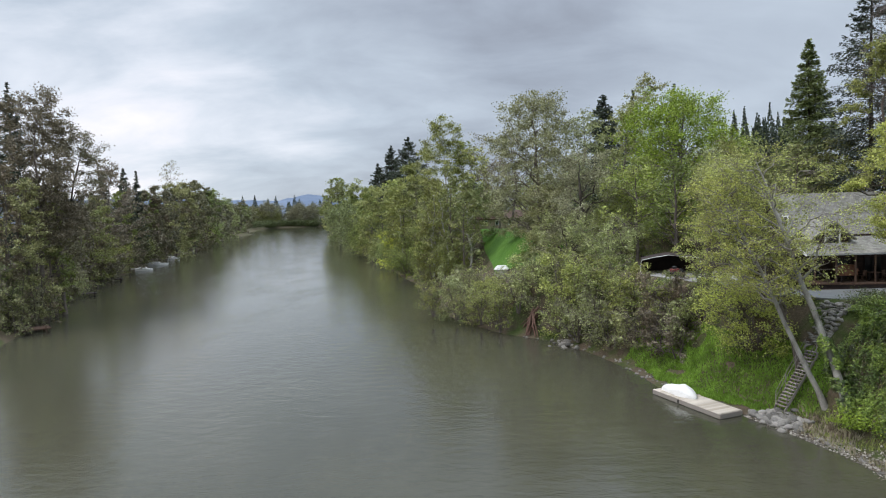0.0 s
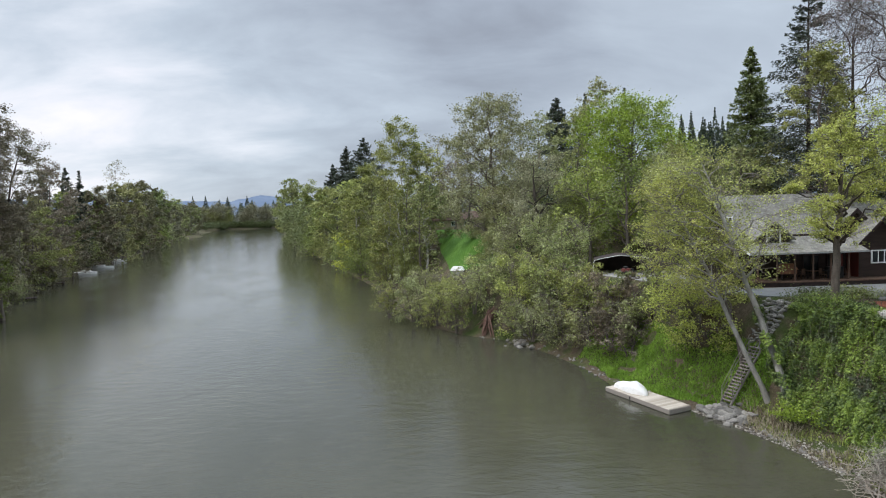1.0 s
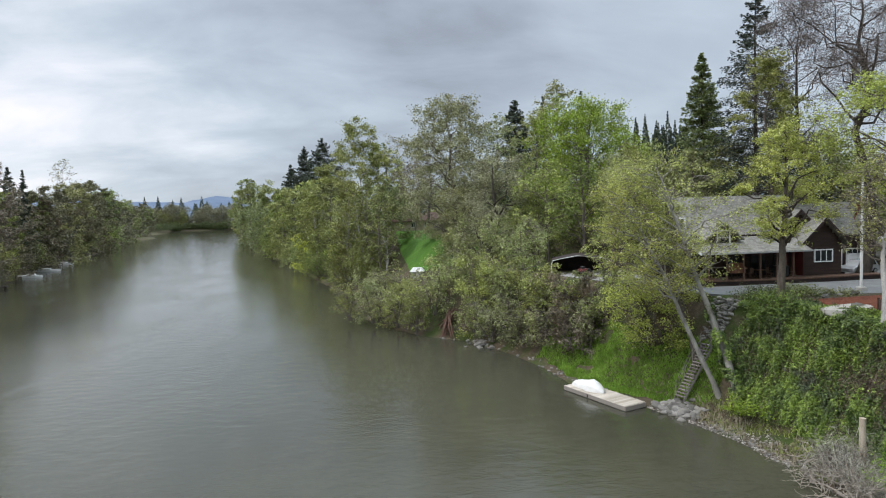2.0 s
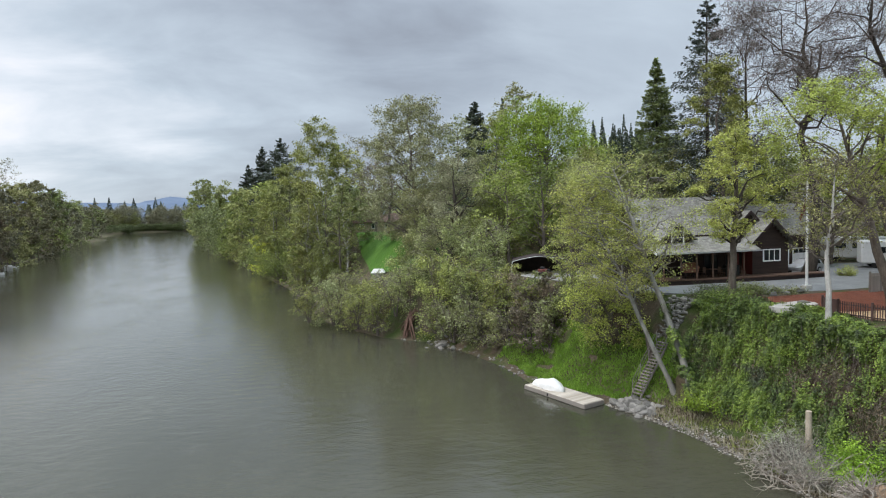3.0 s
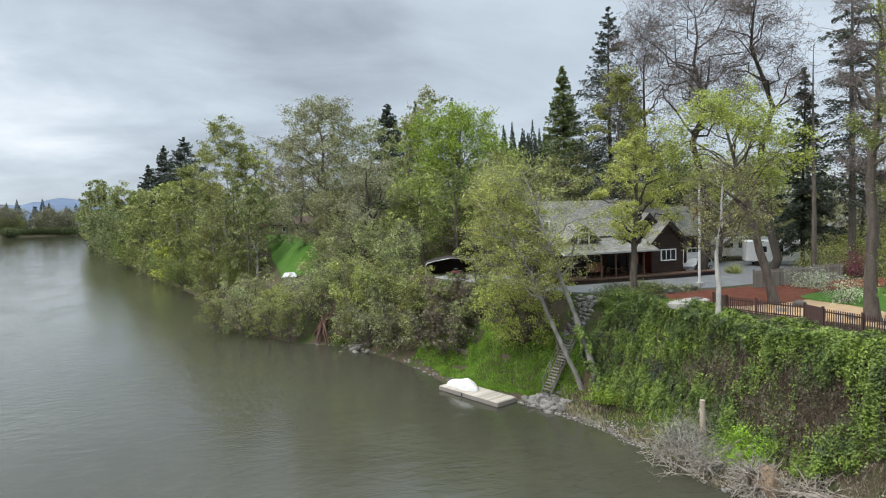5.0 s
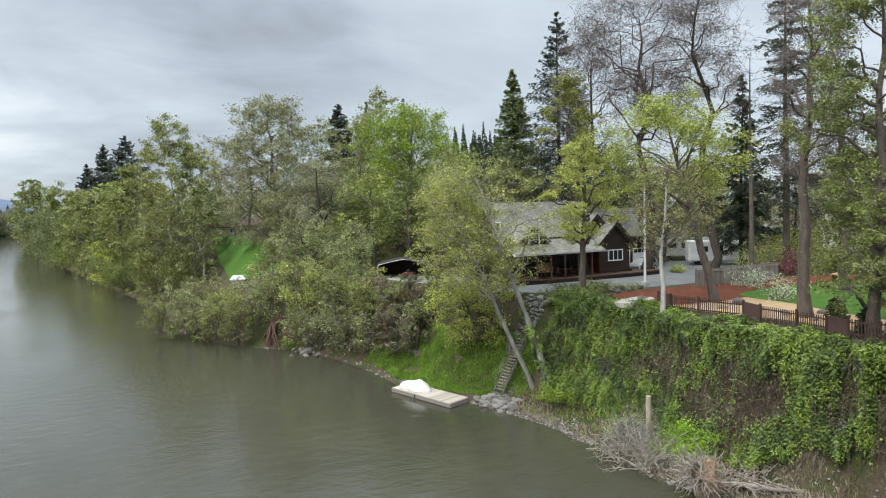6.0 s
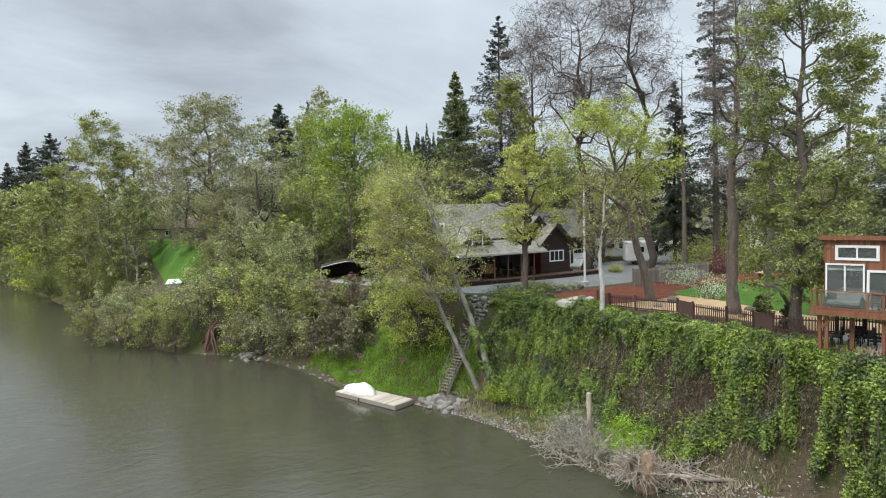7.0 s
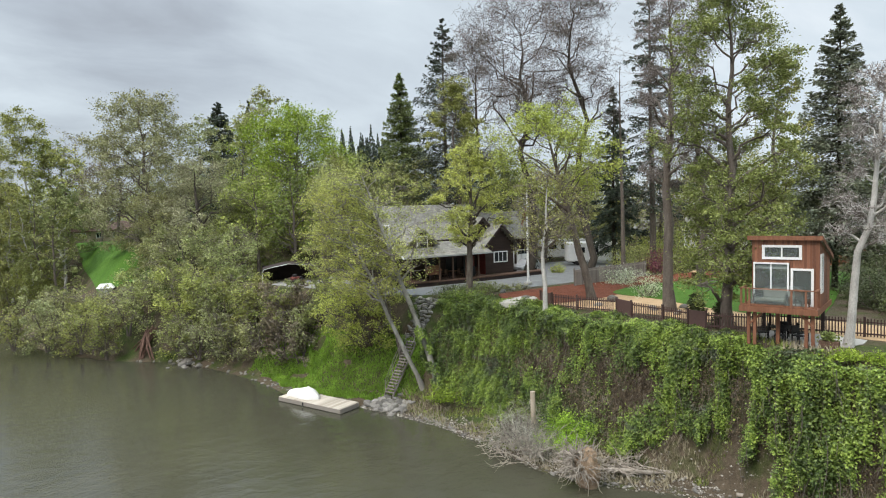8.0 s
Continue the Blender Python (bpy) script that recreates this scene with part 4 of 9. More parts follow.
    part("roof", gr, SHINGLE, ob, "grey shingled garage roof")
    # dormer
    part("dormer", lap_wall(bmesh.new(), (2.1, 1.75), (5.0, 1.75), 3.7, 5.75, 0.2, 0.02, lambda u: 5.75 - abs(u - 0.5) * 2 * 1.25), SIDING, ob, "dark brown dormer face")
    dr = bmesh.new()
    slab_between(dr, (1.5, 1.35, 4.25), (3.55, 1.35, 5.95), (3.55, 5.0, 5.95), (1.5, 3.4, 4.25), 0.12)
    slab_between(dr, (3.55, 1.35, 5.95), (5.6, 1.35, 4.25), (5.6, 3.4, 4.25), (3.55, 5.0, 5.95), 0.12)
    bmesh.ops.recalc_face_normals(dr, faces=dr.faces)
    part("dormer_roof", dr, SHINGLE, ob)
    framed_window(ob, pose(2.85, 1.7, 3.75), 1.4, 1.4, 1, 2, 0.12)
    framed_window(ob, pose(0.95, 5.5, 4.7, 0, 0, -90), 1.5, 1.7, 2, 2, 0.12)
    framed_window(ob, pose(12.75, 1.25, 1.75), 2.0, 1.25, 3, 1, 0.11)
    rb = bmesh.new()
    slab_between(rb, (0.18, -0.25, 2.92), (0.18, 3.1, 4.3), (0.18, 3.1, 4.52), (0.18, -0.25, 3.14), 0.05)
    bmesh.ops.recalc_face_normals(rb, faces=rb.faces)
    part("bargeboard", rb, WHITE, ob, "white-painted bargeboard")
    part("gutter", boxes((0.2, 11.4, -0.36, -0.25, 2.98, 3.1)), METAL, ob, "pale metal gutter")
    # porch
    deck = part("deck", prism([(0.9, 0.5), (4, -0.05), (8.7, -0.35), (14, -0.3), (19.5, 0.1), (19.5, 1.3), (11.6, 1.3), (11.6, 3.0), (0.9, 3.0)], 0.38, 0.5), WOOD_BROWN, ob, "brown timber porch deck")
    part("skirt", prism([(1.0, 0.6), (4, 0.05), (8.7, -0.25), (14, -0.2), (19.4, 0.2), (19.4, 1.2), (1.0, 1.2)], 0.0, 0.38), DARK_WOOD, deck)
    for x in (1.1, 2.9, 4.6, 6.3, 8.0, 9.7):
        part("porch_post", boxes((x - 0.06, x + 0.06, 0.05, 0.17, 0.5, 3.1)), WOOD_BROWN, ob, "brown timber porch post")
    for x, w in ((2.2, 1.0), (4.4, 1.6), (7.2, 1.6), (9.6, 1.1)):
        framed_window(ob, pose(x, 2.85, 0.75), w, 1.8, 2, 1, 0.06, DARK_WOOD, GLASS)
    part("entry_door", boxes((10.2, 11.2, 2.82, 2.88, 0.5, 2.55), bevel=0.01), RED, ob, "dark red entry door")
    # garage
    gd = part("garage_door", boxes((21.3, 23.9, 7.08, 7.16, 0.1, 2.5)), WHITE, ob, "white panelled garage door")
    for j in range(4):
        for i in range(4):
            mat = GLASS if j == 3 else WHITE
            part("panel", boxes((21.4 + i * 0.63, 21.95 + i * 0.63, 7.05, 7.09, 0.2 + j * 0.58, 0.68 + j * 0.58)), mat, gd)
    part("side_door", boxes((20.1, 20.8, 7.06, 7.16, 0.1, 2.4)), WHITE, ob, "white side door")
    return ob


house()


def porch_things():
    g = thing("grill_cabinet", (35.6, 54.3, TERRACE + 0.5), "reddish cedar grill cabinet with sloping lid on the porch", "grill")
    part("body", boxes((-0.75, 0.75, -0.4, 0.4, 0.55, 0.95), bevel=0.02), CEDAR, g)
    lid = bmesh.new()
    lo = [lid.verts.new(p) for p in ((-0.85, -0.5, 0.95), (0.85, -0.5, 0.95), (0.85, 0.5, 0.95), (-0.85, 0.5, 0.95))]
    hi = [lid.verts.new(p) for p in ((-0.55, -0.12, 1.5), (0.55, -0.12, 1.5), (0.55, 0.12, 1.5), (-0.55, 0.12, 1.5))]
    lid.faces.new(hi)
    lid.faces.new(lo[::-1])
    for i in range(4):
        lid.faces.new((lo[i], lo[(i + 1) % 4], hi[(i + 1) % 4], hi[i]))
    part("lid", lid, CEDAR, g)
    for x in (-0.65, 0.65):
        for y in (-0.32, 0.32):
            part("leg", boxes((x - 0.05, x + 0.05, y - 0.05, y + 0.05, 0, 0.55)), DARK_WOOD, g)
    t = thing("patio_table", (38.0, 54.3, TERRACE + 0.5), "round brown patio table on the porch", "table")
    bm = bmesh.new()
    bmesh.ops.create_cone(bm, cap_ends=True, segments=20, radius1=0.6, radius2=0.6, depth=0.05, matrix=Matrix.Translation((0, 0, 0.75)))
    part("tabletop", bm, WOOD_BROWN, t)
    for a in range(4):
        part("leg", boxes((0.4 * math.cos(a * 1.57) - 0.03, 0.4 * math.cos(a * 1.57) + 0.03, 0.4 * math.sin(a * 1.57) - 0.03, 0.4 * math.sin(a * 1.57) + 0.03, 0, 0.73)), DARK_WOOD, t)
    c = patio_chair((38.9, 54.0, TERRACE + 0.5), 30, WOOD_BROWN, "brown wooden patio chair on the porch", "porch chairs")
    copy_thing(c, pose(37.2, 54.6, TERRACE + 0.5, 0, 0, 200))
    copy_thing(c, pose(41.3, 54.2, TERRACE + 0.5, 0, 0, 90))
    k = thing("covered_grill", (40.1, 54.2, TERRACE + 0.5), "black fabric-covered barbecue on the porch", "grill")
    bm = boxes((-0.75, 0.75, -0.35, 0.35, 0.02, 1.1), bevel=0.08)
    part("cover", bm, BLACK, k)
    part("shelf", boxes((-0.95, -0.75, -0.25, 0.25, 0.72, 0.78)), BLACK, k)


def patio_chair(place, turn, mat, label, group):
    ch = thing("patio_chair", place, label, "chair", group, turn)
    part("seat", boxes((-0.25, 0.25, -0.25, 0.25, 0.4, 0.45), bevel=0.01), mat, ch)
    part("backrest", boxes((-0.25, 0.25, 0.2, 0.26, 0.5, 0.95), bevel=0.01), mat, ch)
    for x in (-0.22, 0.22):
        for y in (-0.22, 0.22):
            part("leg", boxes((x - 0.025, x + 0.025, y - 0.025, y + 0.025, 0, 0.4 if y < 0 else 0.6)), mat, ch)
        part("armrest", boxes((x - 0.03, x + 0.03, -0.25, 0.24, 0.62, 0.65)), mat, ch)
    return ch


porch_things()


def car(place, turn):
    ob = thing("car", place, "silver hatchback car parked before the garage", "car", turn=turn)
    prof = [(-2.0, 0.35), (-2.02, 0.75), (-1.9, 0.92), (-1.62, 1.38), (-1.35, 1.5), (0.35, 1.47), (0.95, 1.02), (1.75, 0.86), (2.0, 0.66), (2.02, 0.32)]
    bm = bmesh.new()
    rows = []
    for y, s in ((-0.86, 0.93), (-0.8, 1.0), (0.8, 1.0), (0.86, 0.93)):
        rows.append([bm.verts.new((x * (1 if s == 1 else 0.985), y * (1 if z < 1 else 0.86), 0.32 + (z - 0.32) * s)) for x, z in prof])
    for a, b in zip(rows[:-1], rows[1:]):
        for i in range(len(prof)):
            bm.faces.new((a[i], a[(i + 1) % len(prof)], b[(i + 1) % len(prof)], b[i]))
    bm.faces.new(rows[0][::-1])
    bm.faces.new(rows[-1])
    bmesh.ops.recalc_face_normals(bm, faces=bm.faces)
    part("body", bm, CAR_PAINT, ob, "silver car body")
    for s in (-1, 1):
        for x0, x1 in ((-1.45, -0.95), (-0.85, -0.1), (0.0, 0.55)):
            wb = bmesh.new()
            pts = [(x0, 1.0), (x1, 1.0), (min(x1, 0.32) if x1 > 0.4 else x1, 1.38), (x0 + 0.05, 1.38)]
            vs = [wb.verts.new((x, s * (0.872 if z < 1.1 else 0.755), z)) for x, z in pts]
            wi = [wb.verts.new((x, s * (0.83 if z < 1.1 else 0.71), z)) for x, z in pts]
            wb.faces.new(vs)
            wb.faces.new(wi[::-1])
            for i in range(4):
                wb.faces.new((vs[i], wi[i], wi[(i + 1) % 4], vs[(i + 1) % 4]))
            bmesh.ops.recalc_face_normals(wb, faces=wb.faces)
            part("side_window", wb, GLASS, ob)
    rw = bmesh.new()
    slab_between(rw, (-1.90, -0.62, 1.0), (-1.90, 0.62, 1.0), (-1.66, 0.55, 1.36), (-1.66, -0.55, 1.36), 0.03)
    bmesh.ops.recalc_face_normals(rw, faces=rw.faces)
    part("rear_window", rw, GLASS, ob)
    for x in (-1.25, 1.3):
        for s in (-1, 1):
            tb = bmesh.new()
            bmesh.ops.create_cone(tb, cap_ends=True, segments=20, radius1=0.32, radius2=0.32, depth=0.2, matrix=Matrix.Translation((x, s * 0.8, 0.32)) @ Matrix.Rotation(radians(90), 4, "X"))
            w = part("wheel", tb, BLACK, ob, "black tyre")
            hb = bmesh.new()
            bmesh.ops.create_cone(hb, cap_ends=True, segments=14, radius1=0.19, radius2=0.17, depth=0.03, matrix=Matrix.Translation((x, s * 0.91, 0.32)) @ Matrix.Rotation(radians(90), 4, "X"))
            part("rim", hb, METAL, w)
    for s in (-1, 1):
        part("tail_light", boxes((-2.05, -1.95, s * 0.62 - 0.1, s * 0.62 + 0.1, 0.75, 0.95)), RED, ob)
    return ob


car((51.3, 57.3, TERRACE + 0.02), 195)


def flagpole():
    ob = thing("flagpole", (41.9, 46.5, TERRACE), "white flagpole with a limp flag beside the driveway", "flagpole")
    tv, tf = tubes_np([(np.array([(0, 0, -0.1), (0, 0, 3), (0, 0, 7), (0, 0, 10.0)]), [0.12, 0.11, 0.09, 0.06])], 10)
    child("pole", mesh_np("pole", tv, tf, WHITE, True), ob)
    bm = bmesh.new()
    bmesh.ops.create_icosphere(bm, subdivisions=2, radius=0.11, matrix=Matrix.Translation((0, 0, 10.06)))
    part("finial", bm, METAL, ob)
    part("base", boxes((-0.3, 0.3, -0.3, 0.3, 0, 0.35), bevel=0.05), CONCRETE, ob)
    fb = bmesh.new()
    grid = [[fb.verts.new((-0.08 - 0.13 * i + 0.03 * math.sin(j * 1.3), 0.06 * math.sin(i * 2.1 + j), 8.0 - 0.14 * j - 0.14 * i - 0.02 * i * i)) for j in range(8)] for i in range(6)]
    for i in range(5):
        for j in range(7):
            fb.faces.new((grid[i][j], grid[i + 1][j], grid[i + 1][j + 1], grid[i][j + 1]))
    part("flag", fb, RED, ob, "limp red and white flag")


flagpole()


# ---------------------------------------------------------------- the raised cedar studio
def studio():
    turn = math.degrees(math.atan2(0.285, 0.958)) - 90
    # local x runs along the front to the viewer's right, local y to the back
    ob = thing("studio", (32.9, 15.2, TERRACE), "small cedar-clad studio raised on posts with a railed deck", "cabin", turn=turn)
    W, F0, B = 3.3, 1.05, 4.6
    zf, zt, zb = 2.1, 5.72, 4.6
    x0, x1, xw = -W, 0.1, -3.05
    # floor and deck
    fl = part("deck", boxes((x0 - 0.05, x1 + 0.05, 0.0, B, zf - 0.06, zf)), WOOD_BROWN, ob, "reddish timber deck")
    for i in range(7):
        part("deck_board", boxes((x0 - 0.08, x1 + 0.08, 0.0 + i * 0.15, 0.14 + i * 0.15, zf + 0.002, zf + 0.03)), CEDAR_BOARD, fl)
    part("rim_beam", boxes((x0 - 0.1, x1 + 0.1, -0.06, 0.0, zf - 0.28, zf + 0.02)), CEDAR, ob)
    part("rim_beam", boxes((x1 + 0.1, x1 + 0.16, -0.06, B, zf - 0.28, zf + 0.02)), CEDAR, ob)
    part("rim_beam", boxes((x0 - 0.16, x0 - 0.1, -0.06, B, zf - 0.28, zf + 0.02)), CEDAR, ob)
    part("beam", boxes((x0, x1, 0.25, 0.45, zf - 0.3, zf - 0.06)), CEDAR, ob)
    part("beam", boxes((x0, x1, B - 0.5, B - 0.3, zf - 0.3, zf - 0.06)), CEDAR, ob)
    for x in (x0 + 0.25, x0 + 0.55, x1 - 0.12, x1 - 0.42):
        part("post", boxes((x - 0.08, x + 0.08, 0.25, 0.42, 0, zf - 0.3), bevel=0.01), CEDAR, ob, "red-stained timber post")
    for x in (x0 + 0.2, -1.75, x1 - 0.2):
        part("post", boxes((x - 0.09, x + 0.09, B - 0.5, B - 0.3, 0, zf - 0.3), bevel=0.01), DARK_WOOD, ob)
    part("post", boxes((-1.75 - 0.09, -1.75 + 0.09, 0.9, 1.08, 0, zf - 0.1), bevel=0.01), CEDAR, ob)
    for x, s in ((x1 - 0.12, -1), (x0 + 0.25, 1)):
        bb = bmesh.new()
        slab_between(bb, (x, 0.2, zf - 0.95), (x + s * 0.65, 0.2, zf - 0.3), (x + s * 0.65, 0.3, zf - 0.3), (x, 0.3, zf - 0.95), 0.1)
        bmesh.ops.recalc_face_normals(bb, faces=bb.faces)
        part("brace", bb, CEDAR, ob)
    # front wall as vertical boards, leaving the openings
    cuts = [(-2.98, -1.25, 0.5, 2.3), (-1.15, -0.12, 0.02, 2.02), (-2.55, -0.65, 2.48, 3.25)]
    n = 24
    for i in range(n):
        a, b = xw + (x1 - xw) * i / n, xw + (x1 - xw) * (i + 1) / n - 0.006
        mid = (a + b) / 2
        spans = [(0.0, zt - zf - 0.05)]
        for cx0, cx1, cz0, cz1 in cuts:
            if cx0 < mid < cx1:
                spans = [q for s0, s1 in spans for q in ((s0, min(s1, cz0)), (max(s0, cz1), s1)) if q[1] - q[0] > 0.03]
        for s0, s1 in spans:
            part("cladding_board", boxes((a, b, F0, F0 + 0.06 + 0.006 * (i % 2), zf + s0, zf + s1)), CEDAR_BOARD, ob)
    m = 22
    for i in range(m):
        a, b = F0 + (B - F0) * i / m, F0 + (B - F0) * (i + 1) / m - 0.006
        top_ = zt - (zt - zb) * ((a + b) / 2 - F0) / (B - F0) - 0.06
        spans = [(zf - 0.1, top_)] if not 0.22 < (a + b) / 2 - F0 < 0.95 else [(zf - 0.1, zf + 0.75), (zf + 2.75, top_)]
        for s0, s1 in spans:
            if s1 > s0:
                part("cladding_board", boxes((x1 - 0.02 - 0.006 * (i % 2), x1 + 0.05, a, b, s0, s1)), CEDAR_BOARD, ob)
    part("wall", boxes((xw, xw + 0.1, F0, B, zf - 0.05, zb - 0.05)), CEDAR, ob)
    part("wall", boxes((xw, x1, B - 0.08, B, zf - 0.05, zb - 0.1)), CEDAR, ob)
    # roof: one slope, falling to the back
    rb = bmesh.new()
    ov = 0.18
    slab_between(rb, (xw - ov, F0 - ov, zt + 0.1), (x1 + ov, F0 - ov, zt + 0.1), (x1 + ov, B + ov, zb - 0.02), (xw - ov, B + ov, zb - 0.02), 0.12)
    part("roof", rb, SHINGLE, ob, "low-pitched grey roof")
    part("fascia", boxes((xw - ov - 0.02, x1 + ov + 0.02, F0 - ov - 0.05, F0 - ov - 0.004, zt - 0.1, zt + 0.13)), CEDAR, ob)
    fb = bmesh.new()
    slab_between(fb, (x1 + ov + 0.04, F0 - ov, zt - 0.1), (x1 + ov + 0.04, B + ov, zb - 0.22), (x1 + ov + 0.04, B + ov, zb), (x1 + ov + 0.04, F0 - ov, zt + 0.12), 0.035)
    bmesh.ops.recalc_face_normals(fb, faces=fb.faces)
    part("fascia", fb, CEDAR, ob)
    # openings
    framed_window(ob, pose(-2.98, F0 - 0.01, zf + 0.5), 1.73, 1.8, 2, 1, 0.08, WHITE, CLEAR)
    framed_window(ob, pose(-2.55, F0 - 0.01, zf + 2.48), 1.9, 0.77, 2, 1, 0.13, WHITE, CLEAR)
    framed_window(ob, pose(-1.17, F0 - 0.01, zf + 0.02), 1.07, 2.0, 1, 1, 0.12, WHITE, CLEAR, "door")
    framed_window(ob, pose(x1 + 0.06, F0 + 0.2, zf + 0.72, 0, 0, 90), 0.75, 2.05, 1, 1, 0.12, WHITE, CLEAR)
    part("lining", boxes((xw + 0.11, x1 - 0.12, B - 0.16, B - 0.1, zf, zb - 0.2)), TAN, ob, "tan inner wall")
    part("lining", boxes((xw + 0.105, xw + 0.15, F0 + 0.1, B - 0.17, zf, zb - 0.2)), TAN, ob)
    part("floor", boxes((xw + 0.11, x1 - 0.1, F0 + 0.08, B - 0.1, zf + 0.004, zf + 0.05)), WOOD_BROWN, ob)
    part("blind", boxes((-2.9, -1.3, F0 + 0.1, F0 + 0.13, zf + 1.95, zf + 2.25)), WHITE, ob, "pale window blind")
    # railing
    for x in (x0 - 0.05, x0 + 0.35, -0.95, x1 - 0.4, x1 + 0.05):
        part("rail_post", boxes((x - 0.045, x + 0.045, -0.04, 0.05, zf + 0.03, zf + 0.95)), CEDAR, ob)
    for x in (x0 - 0.05, x1 + 0.05):
        part("rail_post", boxes((x - 0.045, x + 0.045, F0 - 0.14, F0 - 0.05, zf + 0.03, zf + 0.95)), CEDAR, ob)
        part("handrail", boxes((x - 0.06, x + 0.06, 0.09, F0 - 0.04, zf + 0.95, zf + 1.0)), CEDAR, ob)
    part("handrail", boxes((x0 - 0.12, x1 + 0.12, -0.07, 0.08, zf + 0.95, zf + 1.0)), CEDAR, ob)
    part("lower_rail", boxes((x0 - 0.05, x1 + 0.05, -0.02, 0.03, zf + 0.1, zf + 0.15)), CEDAR, ob)
    for a, b in ((x0 + 0.4, -1.0), (-0.9, x1 - 0.45)):
        g = part("glass_panel", boxes((a, b, 0.0, 0.012, zf + 0.17, zf + 0.93)), CLEAR, ob, "clear glass railing panel")
        g.visible_shadow = False
    m4 = pose(32.9, 15.2, TERRACE, 0, 0, turn)
    bed = thing("bed", m4 @ Vector((-1.9, 3.0, zf + 0.05)), "made bed with white covers inside the studio", "bed", turn=turn)
    part("frame", boxes((-0.95, 0.95, -1.05, 1.05, 0.0, 0.25)), WOOD_BROWN, bed)
    part("mattress", boxes((-0.93, 0.93, -1.03, 1.03, 0.252, 0.68), bevel=0.06), CANVAS, bed)
    s = thing("loveseat", m4 @ Vector((-2.05, 0.62, zf + 0.03)), "grey cushioned loveseat on the studio deck", "sofa", turn=turn)
    part("seat", boxes((-0.75, 0.75, -0.28, 0.28, 0.25, 0.42), bevel=0.03), CUSHION, s)
    part("backrest", boxes((-0.75, 0.75, 0.2, 0.34, 0.42, 0.8), bevel=0.03), CUSHION, s)
    for x in (-0.78, 0.72):
        part("armrest", boxes((x, x + 0.06, -0.3, 0.34, 0.0, 0.6)), BLACK, s)
    part("frame", boxes((-0.72, 0.72, -0.28, 0.3, 0.17, 0.245)), BLACK, s)
    pillow = thing("pillow", m4 @ Vector((-2.6, 0.66, zf + 0.47)), "dark patterned pillow on the loveseat", "pillow", turn=turn)
    part("cover", boxes((-0.2, 0.2, -0.06, 0.06, 0.0, 0.33), bevel=0.05), BLACK, pillow)
    c = patio_chair(m4 @ Vector((-0.55, 0.58, zf + 0.033)), turn + 150, WOOD_BROWN, "brown woven chair on the studio deck", "studio chairs")
    t = thing("garden_table", m4 @ Vector((-1.7, 2.0, 0.04)), "dark metal table under the raised studio", "table", turn=turn)
    bm = bmesh.new()
    bmesh.ops.create_cone(bm, cap_ends=True, segments=20, radius1=0.65, radius2=0.65, depth=0.03, matrix=Matrix.Translation((0, 0, 0.73)))
    part("tabletop", bm, BLACK, t)
    part("pedestal", boxes((-0.04, 0.04, -0.04, 0.04, 0.03, 0.72)), BLACK, t)
    part("foot", boxes((-0.3, 0.3, -0.04, 0.04, 0, 0.03)), BLACK, t)
    k = patio_chair(m4 @ Vector((-2.6, 1.7, 0.04)), turn - 70, BLACK, "black metal chair under the raised studio", "chairs under the studio")
    for x, y, a in ((-1.7, 1.2, 0), (-0.85, 1.5, 60), (-0.8, 2.4, 110), (-1.8, 2.8, 180)):
        copy_thing(k, m4 @ pose(x, y, 0.04, 0, 0, a))
    pl = thing("planter_box", m4 @ Vector((0.65, 0.7, 0.0)), "brown wooden planter with green plants beside the studio", "planter", turn=turn)
    part("box", boxes((-0.45, 0.45, -0.25, 0.25, 0, 0.5), bevel=0.02), WOOD_BROWN, pl)
    rng = np.random.default_rng(5)
    lv, lf = leaves_np(rng, rng.normal(size=(300, 3)) * np.array([0.22, 0.14, 0.14]) + np.array([0, 0, 0.68]), 0.14)
    tagged(child("plants", mesh_np("plants", lv, lf, LEAF_GREEN), pl), kind="stuff")


studio()


# ---------------------------------------------------------------- fences
def fence(points, label, name="picket_fence", height=1.05, gap=0.15, mat=PICKET, solid=()):
    ob = thing(name, (points[0][0], points[0][1], TERRACE), label, "fence")
    ox, oy = points[0]
    pm = bpy.data.meshes.new("picket")
    pb = boxes((-0.03, 0.03, -0.012, 0.012, 0.06, height))
    pb.to_mesh(pm)
    pb.free()
    pm.materials.append(mat)
    for i, ((xa, ya), (xb, yb)) in enumerate(zip(points[:-1], points[1:])):
        L = math.hypot(xb - xa, yb - ya)
        a = math.degrees(math.atan2(yb - ya, xb - xa))
        m = pose(xa - ox, ya - oy, 0, 0, 0, a)
        part("post", boxes((-0.06, 0.06, -0.06, 0.06, -0.3, height + 0.12)), mat, ob, at=m)
        if i in solid:
            part("panel", boxes((0.06, L, -0.02, 0.02, 0.02, height + 0.03)), mat, ob, "solid dark panel", at=m)
            continue
        for z in (0.2, height - 0.2):
            part("rail", boxes((0.06, L - 0.06, 0.014, 0.06, z - 0.04, z + 0.04)), mat, ob, at=m)
        for k2 in range(1, int(L / gap)):
            child("picket", pm, ob, at=m @ pose(k2 * gap, 0, 0))
    return ob


fence([(33.9, 36.2), (33.6, 34.6), (34.0, 32.4), (34.9, 29.4), (34.5, 27.8), (34.4, 25.2), (34.2, 23.2), (34.3, 22.0), (35.4, 20.0), (36.8, 19.4), (38.4, 15.0), (39.6, 10.5), (40.5, 5)], "dark stained picket fence along the bank's edge", solid=(0, 3, 6))


